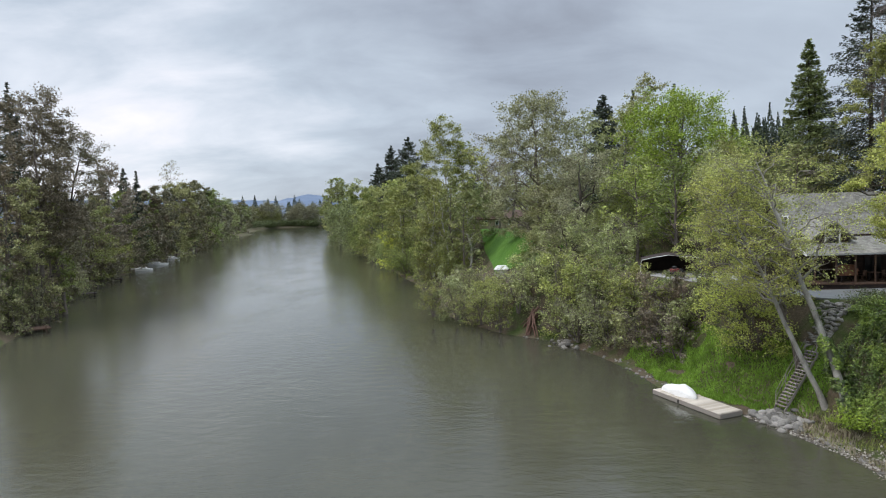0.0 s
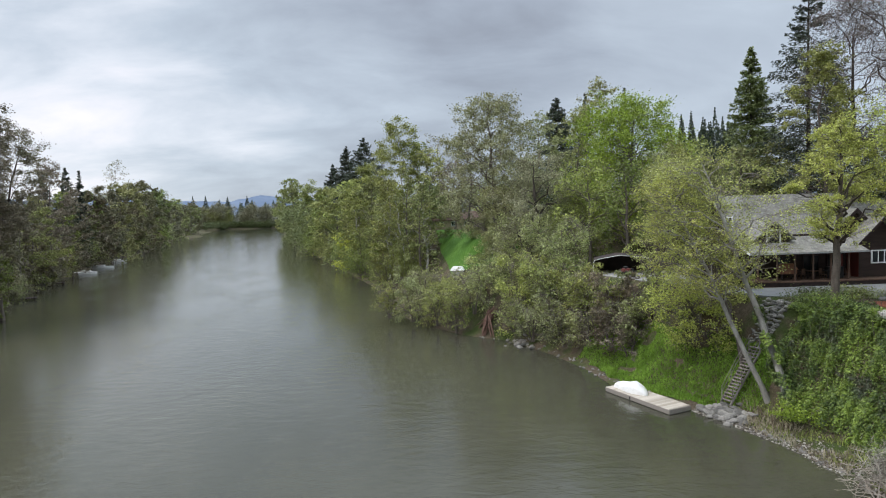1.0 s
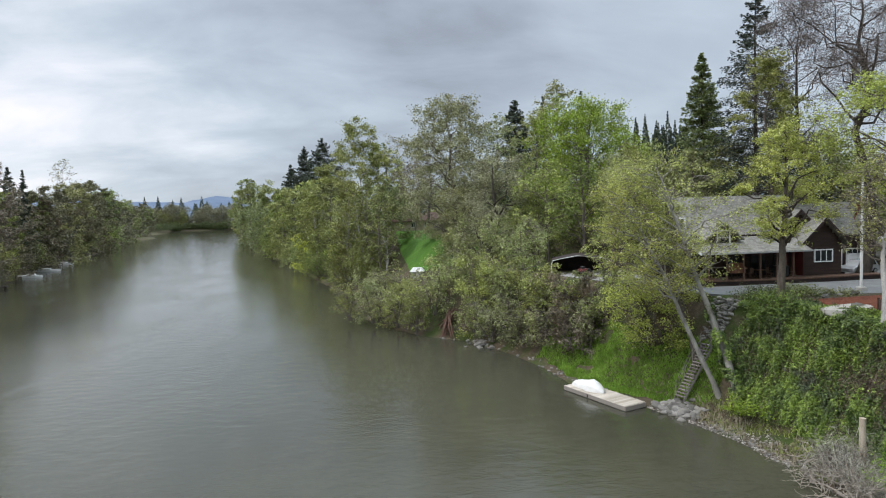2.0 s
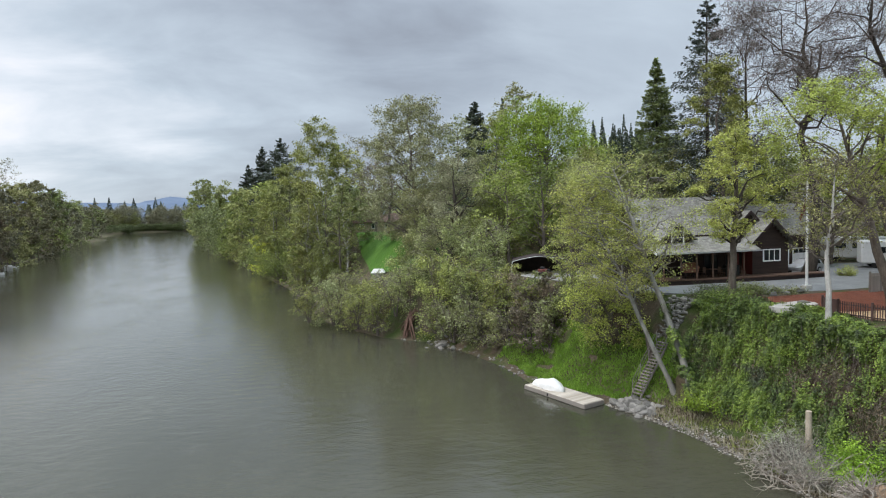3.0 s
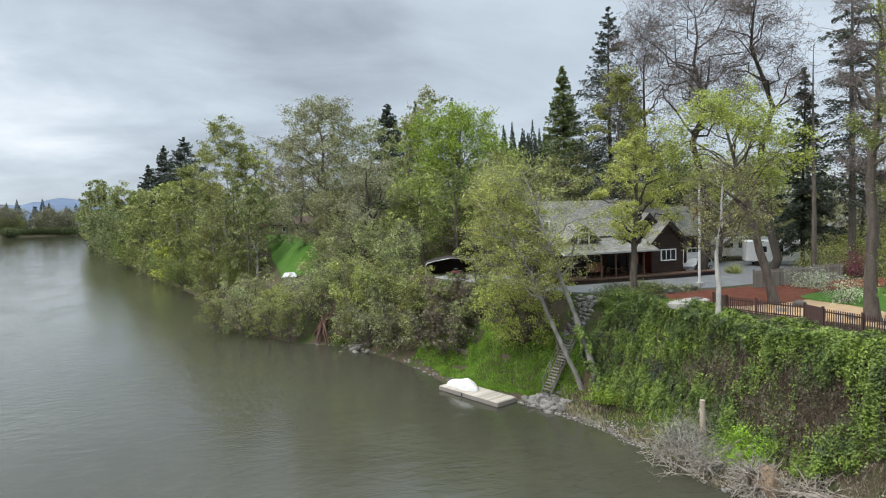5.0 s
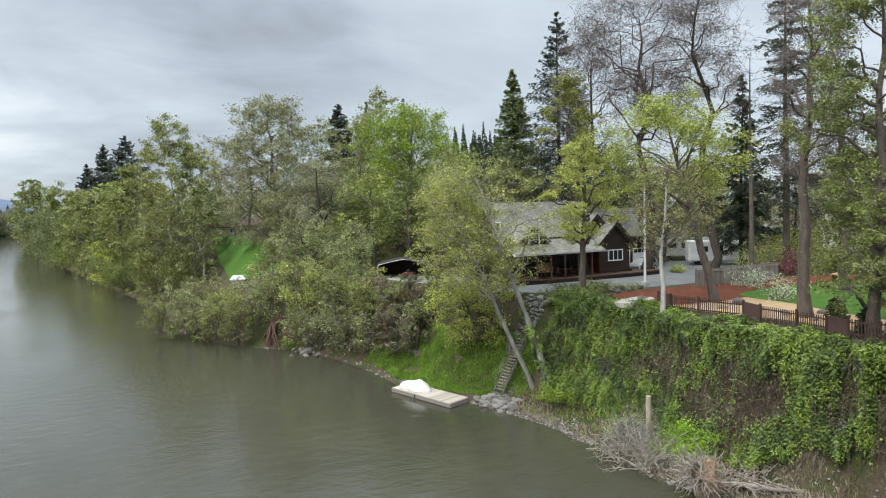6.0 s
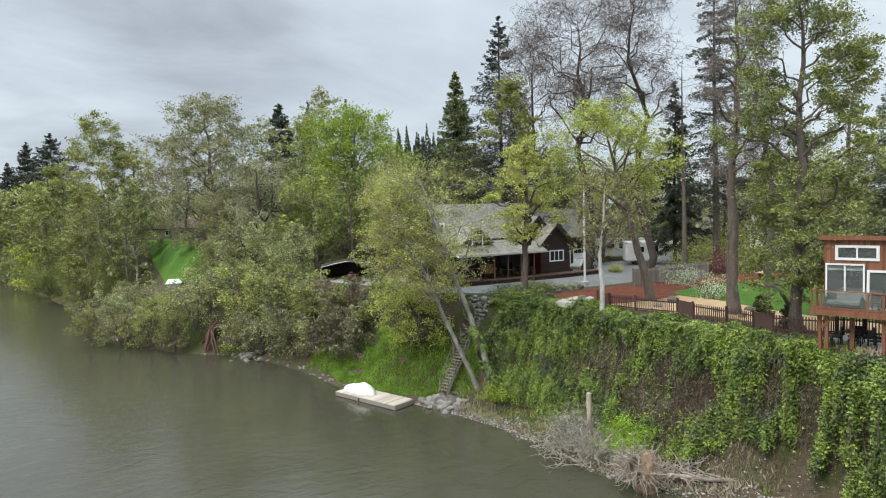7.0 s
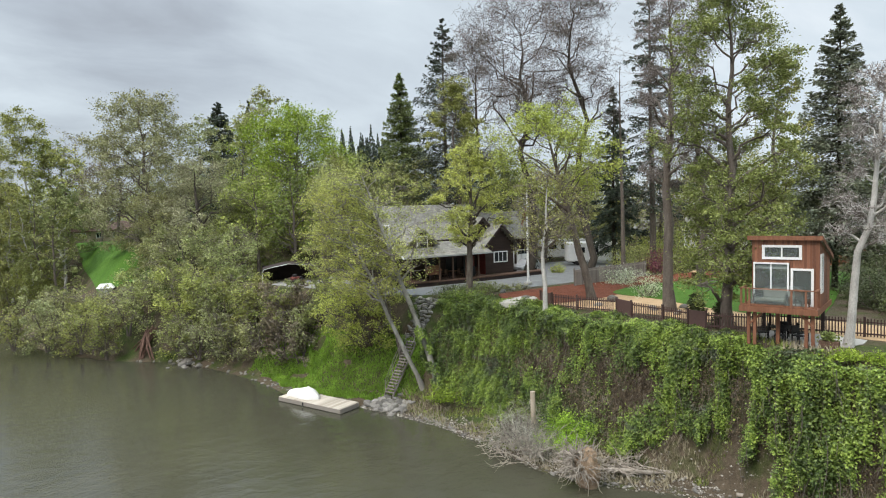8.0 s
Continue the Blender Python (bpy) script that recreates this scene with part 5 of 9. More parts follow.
def board_fence():
    ob = thing("board_fence", (44.5, 42.6, TERRACE), "weathered grey board fence behind the mulch bed", "fence")
    me = bpy.data.meshes.new("board")
    b = boxes((0.0, 0.19, -0.015, 0.015, 0.05, 1.6))
    b.to_mesh(me)
    b.free()
    me.materials.append(WOOD_GREY)
    m = pose(0, 0, 0, 0, 0, 4)
    for i in range(7):
        part("post", boxes((i * 2.0 - 0.06, i * 2.0 + 0.06, 0.016, 0.13, -0.2, 1.75)), WOOD_GREY, ob, at=m)
    for i in range(60):
        child("board", me, ob, at=m @ pose(i * 0.2, 0.0, 0.0))
    part("rail", boxes((0, 12, -0.06, -0.016, 1.35, 1.44)), WOOD_GREY, ob, at=m)


board_fence()


# ---------------------------------------------------------------- dock and stairs
def dock():
    a = math.degrees(math.atan2(44.9 - 51.8, 20.2 - 17.5))
    ob = thing("dock", (17.6, 51.9, 0), "pale weathered floating dock at the grassy bank", "dock", turn=a)
    L, W = 7.3, 2.2
    part("float", boxes((0.1, L - 0.1, 0.08, W - 0.08, -0.15, 0.3), bevel=0.04), DOCK_BODY, ob)
    part("side_board", boxes((0, L, -0.03, 0.03, 0.05, 0.37)), WOOD_GREY, ob)
    part("side_board", boxes((0, L, W - 0.03, W + 0.03, 0.05, 0.37)), WOOD_GREY, ob)
    part("end_board", boxes((L - 0.02, L + 0.04, 0.03, W - 0.03, 0.05, 0.37)), WOOD_GREY, ob)
    part("end_board", boxes((-0.04, 0.02, 0.03, W - 0.03, 0.05, 0.37)), WOOD_GREY, ob)
    bm = boxes((0, 0.19, -0.02, W + 0.02, 0.372, 0.41))
    me = bpy.data.meshes.new("plank")
    bm.to_mesh(me)
    bm.free()
    me.materials.append(DOCK_TOP)
    for i in range(36):
        child("plank", me, ob, at=pose(0.03 + i * 0.2, 0, 0))
    part("cleat", boxes((3.0, 3.08, -0.1, -0.03, 0.1, 0.35)), BLACK, ob, "black mooring cleat")
    # watercraft under a tarpaulin
    m4 = pose(17.6, 51.9, 0, 0, 0, a)
    jet = thing("covered_watercraft", m4 @ Vector((1.95, 1.15, 0.41)), "small watercraft under a white tarpaulin on the dock", "watercraft", turn=a)
    prof = [(-1.75, 0.1, 0.3), (-1.6, 0.5, 0.5), (-1.1, 0.68, 0.62), (-0.6, 0.78, 0.72), (-0.1, 0.92, 0.74), (0.35, 1.12, 0.72), (0.8, 0.95, 0.66), (1.2, 0.7, 0.52), (1.6, 0.42, 0.3), (1.78, 0.12, 0.12)]
    bm = bmesh.new()
    rng = np.random.default_rng(3)
    rings = []
    for x, h, w in prof:
        ring = []
        for k2 in range(13):
            t = math.pi * k2 / 12
            ring.append(bm.verts.new((x + rng.normal() * 0.03, -math.cos(t) * w * (1 + 0.07 * math.sin(9 * t + x * 3)), max(0.0, math.sin(t) ** 0.6 * h * (1 + 0.05 * math.sin(7 * t + x * 5))))))
        rings.append(ring)
    for r0, r1 in zip(rings[:-1], rings[1:]):
        for k2 in range(12):
            bm.faces.new((r0[k2], r0[k2 + 1], r1[k2 + 1], r1[k2]))
    bm.faces.new(rings[0][::-1])
    bm.faces.new(rings[-1])
    bmesh.ops.recalc_face_normals(bm, faces=bm.faces)
    for v in bm.verts:
        v.co.z *= 0.78
    part("tarpaulin", bm, CANVAS, jet, "white wrinkled tarpaulin", smooth=True)
    part("rope", boxes((-0.02, 0.02, -0.76, 0.76, 0.004, 0.03)), BLACK, jet)


dock()


def stairs():
    foot, head = Vector((24.75, 45.16, 0.75)), Vector((27.7, 46.1, 4.75))
    d = head - foot
    flat = math.hypot(d.x, d.y)
    a = math.degrees(math.atan2(d.y, d.x))
    ob = thing("stairs", foot, "weathered grey timber stairs with thin handrails", "stairs", turn=a)
    n = 18
    rise, run = d.z / n, flat / n
    me = bpy.data.meshes.new("tread")
    b = boxes((-0.12, 0.13, -0.43, 0.43, -0.045, 0.0))
    b.to_mesh(me)
    b.free()
    me.materials.append(WOOD_GREY)
    for i in range(n):
        child("tread", me, ob, at=pose((i + 0.5) * run, 0, (i + 1) * rise))
    for y in (-0.48, 0.43):
        sb = bmesh.new()
        slab_between(sb, (-0.1, y, 0.0), (flat, y, d.z), (flat, y, d.z - 0.3), (-0.1, y, -0.3), 0.05)
        bmesh.ops.recalc_face_normals(sb, faces=sb.faces)
        part("stringer", sb, WOOD_GREY, ob)
    for y in (-0.5, 0.5):
        for h in (0.5, 0.95):
            tv, tf = tubes_np([(np.array([(0.1, y, h + 0.1), (flat / 2, y, h + 0.1 + d.z / 2), (flat, y, h + d.z)]), [0.024] * 3)], 6)
            child("handrail", mesh_np("handrail", tv, tf, WOOD_GREY, True), ob, "weathered grey handrail")
        for i in range(4):
            x = 0.15 + (flat - 0.3) * i / 3
            tv, tf = tubes_np([(np.array([(x, y, x / flat * d.z - 0.2), (x, y, x / flat * d.z + 1.0)]), [0.03] * 2)], 6)
            child("rail_post", mesh_np("rail_post", tv, tf, WOOD_GREY, True), ob)


stairs()


# ---------------------------------------------------------------- carport and far things on the bank
def carport():
    ob = thing("carport", (22.2, 69.2, TERRACE), "low dark carport with a pale curved roof edge", "carport", turn=-17)
    pts = [(0, 1.3), (0.15, 1.6), (1.2, 1.85), (2.9, 2.15), (4.6, 1.98), (6.0, 1.82), (6.2, 1.7)]
    bm = bmesh.new()
    fr, bk = [bm.verts.new((x, 0, z)) for x, z in pts], [bm.verts.new((x, 4.5, z)) for x, z in pts]
    fr2, bk2 = [bm.verts.new((x, 0, z - 0.06)) for x, z in pts], [bm.verts.new((x, 4.5, z - 0.06)) for x, z in pts]
    for i in range(len(pts) - 1):
        bm.faces.new((fr[i], fr[i + 1], bk[i + 1], bk[i]))
        bm.faces.new((fr2[i + 1], fr2[i], bk2[i], bk2[i + 1]))
        bm.faces.new((fr[i + 1], fr[i], fr2[i], fr2[i + 1]))
    part("roof", bm, DARK_WOOD, ob, "dark fabric roof")
    tv, tf = tubes_np([(np.array([(0, -0.03, 0), *[(x, -0.03, z) for x, z in pts], (6.2, -0.03, 0)]), [0.035] * 9)], 6)
    child("arch", mesh_np("arch", tv, tf, WHITE, True), ob, "white tubular front arch")
    part("back_wall", boxes((0.05, 6.15, 4.4, 4.5, 0, 1.75)), DARK_WOOD, ob)
    part("side_wall", boxes((0.02, 0.06, 0.3, 4.4, 0, 1.3)), DARK_WOOD, ob)
    part("side_wall", boxes((6.14, 6.18, 0.3, 4.4, 0, 1.5)), DARK_WOOD, ob)
    c = thing("garden_cart", (25.0, 66.4, TERRACE + 0.025), "red and black garden machine beside the carport", "machine", turn=20)
    part("body", boxes((-0.5, 0.4, -0.3, 0.3, 0.45, 0.8), bevel=0.06), RED, c)
    part("seat", boxes((-0.3, 0.1, -0.22, 0.22, 0.8, 1.05), bevel=0.05), BLACK, c)
    part("hood", boxes((0.4, 0.9, -0.25, 0.25, 0.4, 0.75), bevel=0.06), BLACK, c)
    for x in (-0.35, 0.65):
        for y in (-0.38, 0.38):
            wb = bmesh.new()
            bmesh.ops.create_cone(wb, cap_ends=True, segments=16, radius1=0.28, radius2=0.28, depth=0.14, matrix=Matrix.Translation((x, y, 0.28)) @ Matrix.Rotation(radians(90), 4, "X"))
            part("wheel", wb, BLACK, c)


carport()


# far bank of the river
broadleaf("budding_tree", -66.2, 107.2, 33.4, 5.9, 13.5, "brown budding tree with fine grey twigs", seed=11, leaf=LEAF_BUD, cover=1.5, size=0.3, trunk_r=0.35, lobes=24, bare=0.25, group="trees on the far bank", fine=False)
broadleaf("budding_tree", -88.4, 163.6, 31.1, 5.3, 11.8, "brown budding tree on the bank", seed=12, leaf=LEAF_BUD, cover=1.5, size=0.36, trunk_r=0.3, lobes=24, bare=0.25, group="trees on the far bank", fine=False)
broadleaf("budding_tree", -66.1, 100.2, 36.8, 7.4, 13.8, "tall budding tree with brown-green spring crown", seed=13, leaf=LEAF_BUD, cover=2.1, size=0.3, trunk_r=0.4, lobes=24, bare=0.25, group="trees on the far bank", fine=False)
broadleaf("budding_tree", -70.0, 108.8, 32.2, 5.5, 15.3, "half-bare tree with spreading dark limbs", seed=14, leaf=LEAF_BANK, cover=0.9, size=0.26, trunk_r=0.35, lean=(6, 2), bare=0.25, bark=BARK_DARK, group="trees on the far bank", fine=False)
broadleaf("bank_tree", -64.9, 93.7, 22.1, 4.5, 2.0, "grey-green tree overhanging the water", seed=15, leaf=LEAF_GREY, cover=1.7, size=0.28, group="trees on the far bank", fine=False)
broadleaf("bank_tree", -71.0, 113.6, 21.1, 4.5, 4.0, "grey-green bank tree in young leaf", seed=16, leaf=LEAF_BANK, cover=1.7, size=0.28, group="trees on the far bank", fine=False)
broadleaf("bank_tree", -84.3, 149.9, 19.8, 5.1, 2.7, "green bank tree in young leaf", seed=17, leaf=LEAF_OLIVE, cover=1.3, size=0.34, group="trees on the far bank", fine=False)
broadleaf("bank_tree", -67.3, 101.8, 13.7, 4.0, 0.7, "dense green tree overhanging the water", seed=18, leaf=LEAF_GREEN, cover=1.7, size=0.3, group="trees on the far bank", fine=False)
broadleaf("bank_tree", -97.5, 191.6, 26.3, 5.7, 2.2, "purple-brown budding bank tree", seed=19, leaf=LEAF_BUD, cover=1.3, size=0.4, bare=0.25, group="trees on the far bank", fine=False)
broadleaf("bank_tree", -105.8, 226.5, 28.3, 6.4, 1.1, "olive bank tree in spring leaf", seed=20, leaf=LEAF_BANK, cover=2.4, size=0.45, group="trees on the far bank", fine=False)
broadleaf("bank_tree", -113.3, 261.5, 30.9, 7.5, 0.9, "olive bank tree in young leaf", seed=21, leaf=LEAF_OLIVE, cover=2.4, size=0.5, group="trees on the far bank", fine=False)
broadleaf("bank_tree", -122.8, 306.3, 34.3, 8.9, 0.9, "dense olive bank tree in leaf", seed=22, leaf=LEAF_BANK, cover=2.4, size=0.6, group="trees on the far bank", fine=False)
broadleaf("bank_tree", -139.6, 374.8, 33.7, 9.0, 0.6, "dense olive bank tree in leaf", seed=23, leaf=LEAF_GREEN, cover=2.4, size=0.7, group="trees on the far bank", fine=False)
broadleaf("bank_tree", -170.8, 491.1, 31.3, 10.2, -0.9, "far green bank tree", seed=24, leaf=LEAF_OLIVE, cover=2.4, size=0.8, group="trees on the far bank", fine=False)
broadleaf("bank_tree", -201.6, 618.0, 31.5, 9.7, -0.0, "far green bank tree", seed=25, leaf=LEAF_BANK, cover=2.4, size=0.9, group="trees on the far bank", fine=False)
shrub("bank_shrub", -77.5, 128.4, 3.5, 8.9, "bank shrub hanging over the water", seed=26, leaf=LEAF_GREEN, size=0.27, group="trees on the far bank")
shrub("bank_shrub", -89.9, 161.7, 4.5, 8.9, "bank shrub hanging over the water", seed=27, leaf=LEAF_BANK, size=0.33, group="trees on the far bank")
shrub("bank_shrub", -96.3, 181.0, 4.4, 13.3, "bank shrub hanging over the water", seed=28, leaf=LEAF_OLIVE, size=0.37, group="trees on the far bank")
shrub("bank_shrub", -106.5, 215.1, 5.4, 11.8, "bank shrub hanging over the water", seed=29, leaf=LEAF_GREEN, cover=2.6, size=0.43, group="trees on the far bank")
shrub("bank_shrub", -119.7, 264.1, 6.2, 14.0, "bank shrub hanging over the water", seed=30, leaf=LEAF_BANK, cover=2.6, size=0.52, group="trees on the far bank")
shrub("bank_shrub", -128.0, 304.2, 7.3, 13.4, "bank shrub hanging over the water", seed=31, leaf=LEAF_GREEN, cover=2.6, size=0.59, group="trees on the far bank")
shrub("bank_shrub", -141.7, 363.3, 7.5, 14.3, "bank shrub hanging over the water", seed=32, leaf=LEAF_GREEN, cover=2.6, size=0.7, group="trees on the far bank")
shrub("bank_shrub", -169.4, 470.4, 9.0, 15.5, "bank shrub hanging over the water", seed=33, leaf=LEAF_BANK, cover=2.6, size=0.9, group="trees on the far bank")
shrub("bank_shrub", -197.9, 587.6, 9.2, 16.6, "bank shrub hanging over the water", seed=34, leaf=LEAF_GREEN, cover=2.6, size=1.12, group="trees on the far bank")
shrub("bank_shrub", -64.5, 92.8, 2.9, 7.7, "bank shrub hanging over the water", seed=35, leaf=LEAF_GREY, size=0.2, group="trees on the far bank")
shrub("bank_shrub", -64.4, 89.2, 2.7, 9.9, "bank shrub hanging over the water", seed=36, leaf=LEAF_GREEN, size=0.2, group="trees on the far bank")
fir("fir_tree", -90.7, 131.8, 45.8, 3.8, "dark fir behind the bank trees", seed=37, group="trees on the far bank")
fir("fir_tree", -110.1, 201.9, 32.3, 3.2, "dark fir behind the bank trees", seed=38, size=0.8, group="trees on the far bank")
fir("fir_tree", -107.0, 209.2, 33.5, 3.8, "dark fir behind the bank trees", seed=39, size=0.8, group="trees on the far bank")
fir("fir_tree", -105.8, 215.4, 33.1, 2.5, "slender dark fir behind the bank trees", seed=40, size=0.8, group="trees on the far bank")
broadleaf("sparse_tree", -119.8, 275.0, 41.7, 4.6, 27.0, "tall sparse grey-green tree", seed=41, leaf=LEAF_GREY, cover=0.35, size=0.5, group="trees on the far bank", fine=False)

# near bank, upstream
broadleaf("bank_tree", -63.2, 384.8, 38.6, 9.0, 0.4, "far bank tree in full green leaf", seed=42, leaf=LEAF_GREEN, cover=2.4, size=0.7, group="trees on the near bank", fine=False)
broadleaf("bank_tree", -44.3, 327.0, 33.2, 7.7, 1.0, "far bank tree in green leaf", seed=43, leaf=LEAF_SPRING, cover=2.4, size=0.6, group="trees on the near bank", fine=False)
broadleaf("bank_tree", -30.8, 268.2, 28.0, 6.8, -0.1, "bank tree in green leaf", seed=44, leaf=LEAF_GREEN, cover=2.4, size=0.5, group="trees on the near bank", fine=False)
fir("fir_tree", -30.3, 298.5, 40.1, 7.3, "dark fir behind the bank trees", seed=45, size=0.9, group="trees on the near bank")
fir("fir_tree", -20.6, 261.2, 44.4, 7.6, "dark fir behind the bank trees", seed=46, size=0.8, group="trees on the near bank")
fir("fir_tree", -13.1, 254.7, 47.0, 10.6, "dark fir behind the bank trees", seed=47, size=0.8, group="trees on the near bank")
broadleaf("bank_tree", -18.3, 221.2, 28.1, 6.8, 0.5, "bank tree in spring leaf", seed=48, shape="egg", leaf=LEAF_SPRING, cover=2.4, size=0.45, group="trees on the near bank", fine=False)
broadleaf("bank_tree", -7.5, 184.8, 30.6, 6.7, 0.3, "bank tree in spring leaf", seed=49, shape="egg", leaf=LEAF_OLIVE, cover=1.7, size=0.38, group="trees on the near bank", fine=False)
broadleaf("alder_tree", 1.7, 152.0, 38.3, 7.1, 2.8, "tall alder in green leaf with pale trunk", seed=50, shape="egg", leaf=LEAF_SPRING, bark=BARK_PALE, cover=1.8, size=0.32, lobes=34, group="trees on the near bank", fine=False)
broadleaf("sparse_tree", 10.7, 164.7, 36.5, 4.8, 22.6, "sparse tree with thin grey-green crown", seed=51, leaf=LEAF_GREY, cover=0.35, size=0.34, group="trees on the near bank", fine=False)
broadleaf("alder_tree", 1.8, 142.0, 18.1, 5.7, 1.2, "leaning alder over the river", seed=52, leaf=LEAF_SPRING, bark=BARK_PALE, cover=1.7, size=0.3, lean=(-4, 0), group="trees on the near bank", fine=False)
broadleaf("alder_tree", 5.9, 132.9, 21.4, 5.3, 1.9, "alder with pale leaning trunk", seed=53, leaf=LEAF_GREEN, bark=BARK_PALE, cover=1.7, size=0.3, group="trees on the near bank", fine=False)
broadleaf("budding_tree", 12.7, 139.4, 27.0, 5.0, 17.5, "brownish budding tree behind alders", seed=54, leaf=LEAF_BUD, cover=1.3, size=0.3, bare=0.25, group="trees on the near bank", fine=False)
shrub("bank_shrub", -56.5, 365.7, 6.0, 14.4, "green shrub at the waterline", seed=55, leaf=LEAF_GREEN, cover=2.6, size=0.63, group="trees on the near bank")
shrub("bank_shrub", -32.8, 247.8, 5.0, 12.5, "green shrub at the waterline", seed=56, leaf=LEAF_GREEN, cover=2.6, size=0.42, group="trees on the near bank")
shrub("bank_shrub", -23.4, 213.7, 4.7, 12.1, "green shrub at the waterline", seed=57, leaf=LEAF_OLIVE, size=0.37, group="trees on the near bank")
shrub("bank_shrub", -15.6, 179.3, 4.6, 12.0, "green shrub at the waterline", seed=58, leaf=LEAF_GREEN, size=0.31, group="trees on the near bank")
shrub("bank_shrub", -8.6, 154.8, 4.8, 10.7, "green shrub at the waterline", seed=59, leaf=LEAF_GREEN, size=0.26, group="trees on the near bank")
shrub("bank_shrub", -4.4, 139.9, 3.9, 9.0, "green shrub at the waterline", seed=60, leaf=LEAF_GREEN, size=0.24, group="trees on the near bank")
shrub("bank_shrub", 1.6, 124.0, 4.6, 9.1, "green shrub at the waterline", seed=61, leaf=LEAF_GREEN, size=0.21, group="trees on the near bank")

# near bank, opposite the lawn and the carport
broadleaf("oak_tree", 17.7, 106.5, 35.7, 8.0, 11.2, "large grey-green oak just coming into leaf", seed=62, shape="dome", leaf=LEAF_GREY, cover=2.3, size=0.26, trunk_r=0.45, lobes=40, bare=0.25, kink=0.16, group="trees on the near bank", fine=False)
broadleaf("oak_tree", 19.2, 87.9, 23.9, 6.5, 7.9, "spreading oak with dark crooked limbs", seed=63, leaf=LEAF_GREY, cover=1.15, size=0.22, trunk_r=0.5, lobes=21, bare=0.25, kink=0.2, bark=BARK_DARK, group="trees on the near bank")
fir("fir_tree", 34.3, 130.6, 39.5, 5.9, "dark fir behind the oaks", seed=64, size=0.7, group="trees on the near bank")
broadleaf("sparse_tree", 40.0, 118.4, 40.5, 4.6, 23.1, "tall grey-green poplar behind the maple", seed=65, shape="egg", leaf=LEAF_GREY, cover=1.3, size=0.3, group="trees on the near bank", fine=False)
fir("fir_tree", 45.7, 121.7, 39.7, 2.0, "dark fir top behind the maple", seed=66, group="trees on the near bank")
fir("fir_tree", 39.1, 126.1, 39.5, 2.5, "dark fir top behind the maple", seed=67, group="trees on the near bank")
broadleaf("maple_tree", 37.5, 97.0, 33.4, 8.8, 11.9, "broad maple in bright green leaf", seed=68, shape="dome", leaf=LEAF_MAPLE, cover=3.2, size=0.28, trunk_r=0.5, lobes=64, group="trees on the near bank", fine=False)
broadleaf("bank_tree", 16.2, 96.7, 19.6, 4.3, 9.0, "green understorey tree below the oaks", seed=69, leaf=LEAF_OLIVE, cover=1.7, size=0.24, group="trees on the near bank")
broadleaf("bank_tree", 26.4, 88.1, 18.9, 4.5, 7.7, "green understorey tree below the oaks", seed=70, leaf=LEAF_GREEN, cover=1.7, size=0.24, group="trees on the near bank")
broadleaf("scrub_alder", 3.4, 91.9, 7.4, 4.2, -1.4, "alder scrub hanging over the river", seed=71, leaf=LEAF_SPRING, size=0.2, cover=1.7, stems=3, lobes=24, droop=0.5, shape="low", trunk_r=0.14, group="scrub over the water", fine=False)
broadleaf("scrub_alder", 7.8, 84.6, 7.9, 4.3, -1.0, "alder scrub hanging over the river", seed=72, leaf=LEAF_SPRING, size=0.2, cover=1.7, stems=3, lobes=24, droop=0.5, shape="low", trunk_r=0.14, group="scrub over the water", fine=False)
broadleaf("scrub_alder", 12.6, 83.0, 9.9, 3.7, 0.4, "alder scrub hanging over the river", seed=73, leaf=LEAF_SPRING, size=0.2, cover=1.7, stems=3, lobes=24, droop=0.5, shape="low", trunk_r=0.14, group="scrub over the water", fine=False)
broadleaf("scrub_alder", 15.3, 75.5, 11.0, 3.5, -0.1, "alder scrub hanging over the river", seed=74, leaf=LEAF_SPRING, size=0.2, cover=1.7, stems=3, lobes=24, droop=0.5, shape="low", trunk_r=0.14, group="scrub over the water", fine=False)
broadleaf("scrub_alder", 18.1, 71.7, 10.5, 3.3, 0.3, "alder scrub hanging over the river", seed=75, leaf=LEAF_SPRING, size=0.2, cover=1.7, stems=3, lobes=24, droop=0.5, shape="low", trunk_r=0.14, group="scrub over the water", fine=False)
broadleaf("scrub_alder", 20.0, 67.1, 10.1, 2.7, 1.2, "alder scrub hanging over the river", seed=76, leaf=LEAF_SPRING, size=0.2, cover=1.7, stems=3, lobes=24, droop=0.5, shape="low", trunk_r=0.14, group="scrub over the water", fine=False)
broadleaf("scrub_alder", 22.3, 62.1, 9.6, 2.4, 1.3, "alder scrub hanging over the river", seed=77, leaf=LEAF_BUD, size=0.2, cover=1.7, stems=3, lobes=24, droop=0.5, shape="low", trunk_r=0.14, group="scrub over the water", fine=False)
broadleaf("scrub_alder", 16.8, 84.3, 15.8, 4.3, 4.3, "alder scrub hanging over the river", seed=78, leaf=LEAF_SPRING, size=0.2, cover=1.7, stems=3, lobes=24, droop=0.5, shape="low", trunk_r=0.14, group="scrub over the water", fine=False)
broadleaf("scrub_alder", 20.7, 77.3, 15.0, 3.8, 5.2, "alder scrub hanging over the river", seed=79, leaf=LEAF_SPRING, size=0.2, cover=1.7, stems=3, lobes=24, droop=0.5, shape="low", trunk_r=0.14, group="scrub over the water", fine=False)
broadleaf("scrub_alder", 23.6, 58.4, 10.2, 2.0, 2.7, "alder scrub hanging over the river", seed=80, leaf=LEAF_GREEN, size=0.2, cover=1.7, stems=3, lobes=24, droop=0.5, shape="low", trunk_r=0.14, group="scrub over the water", fine=False)

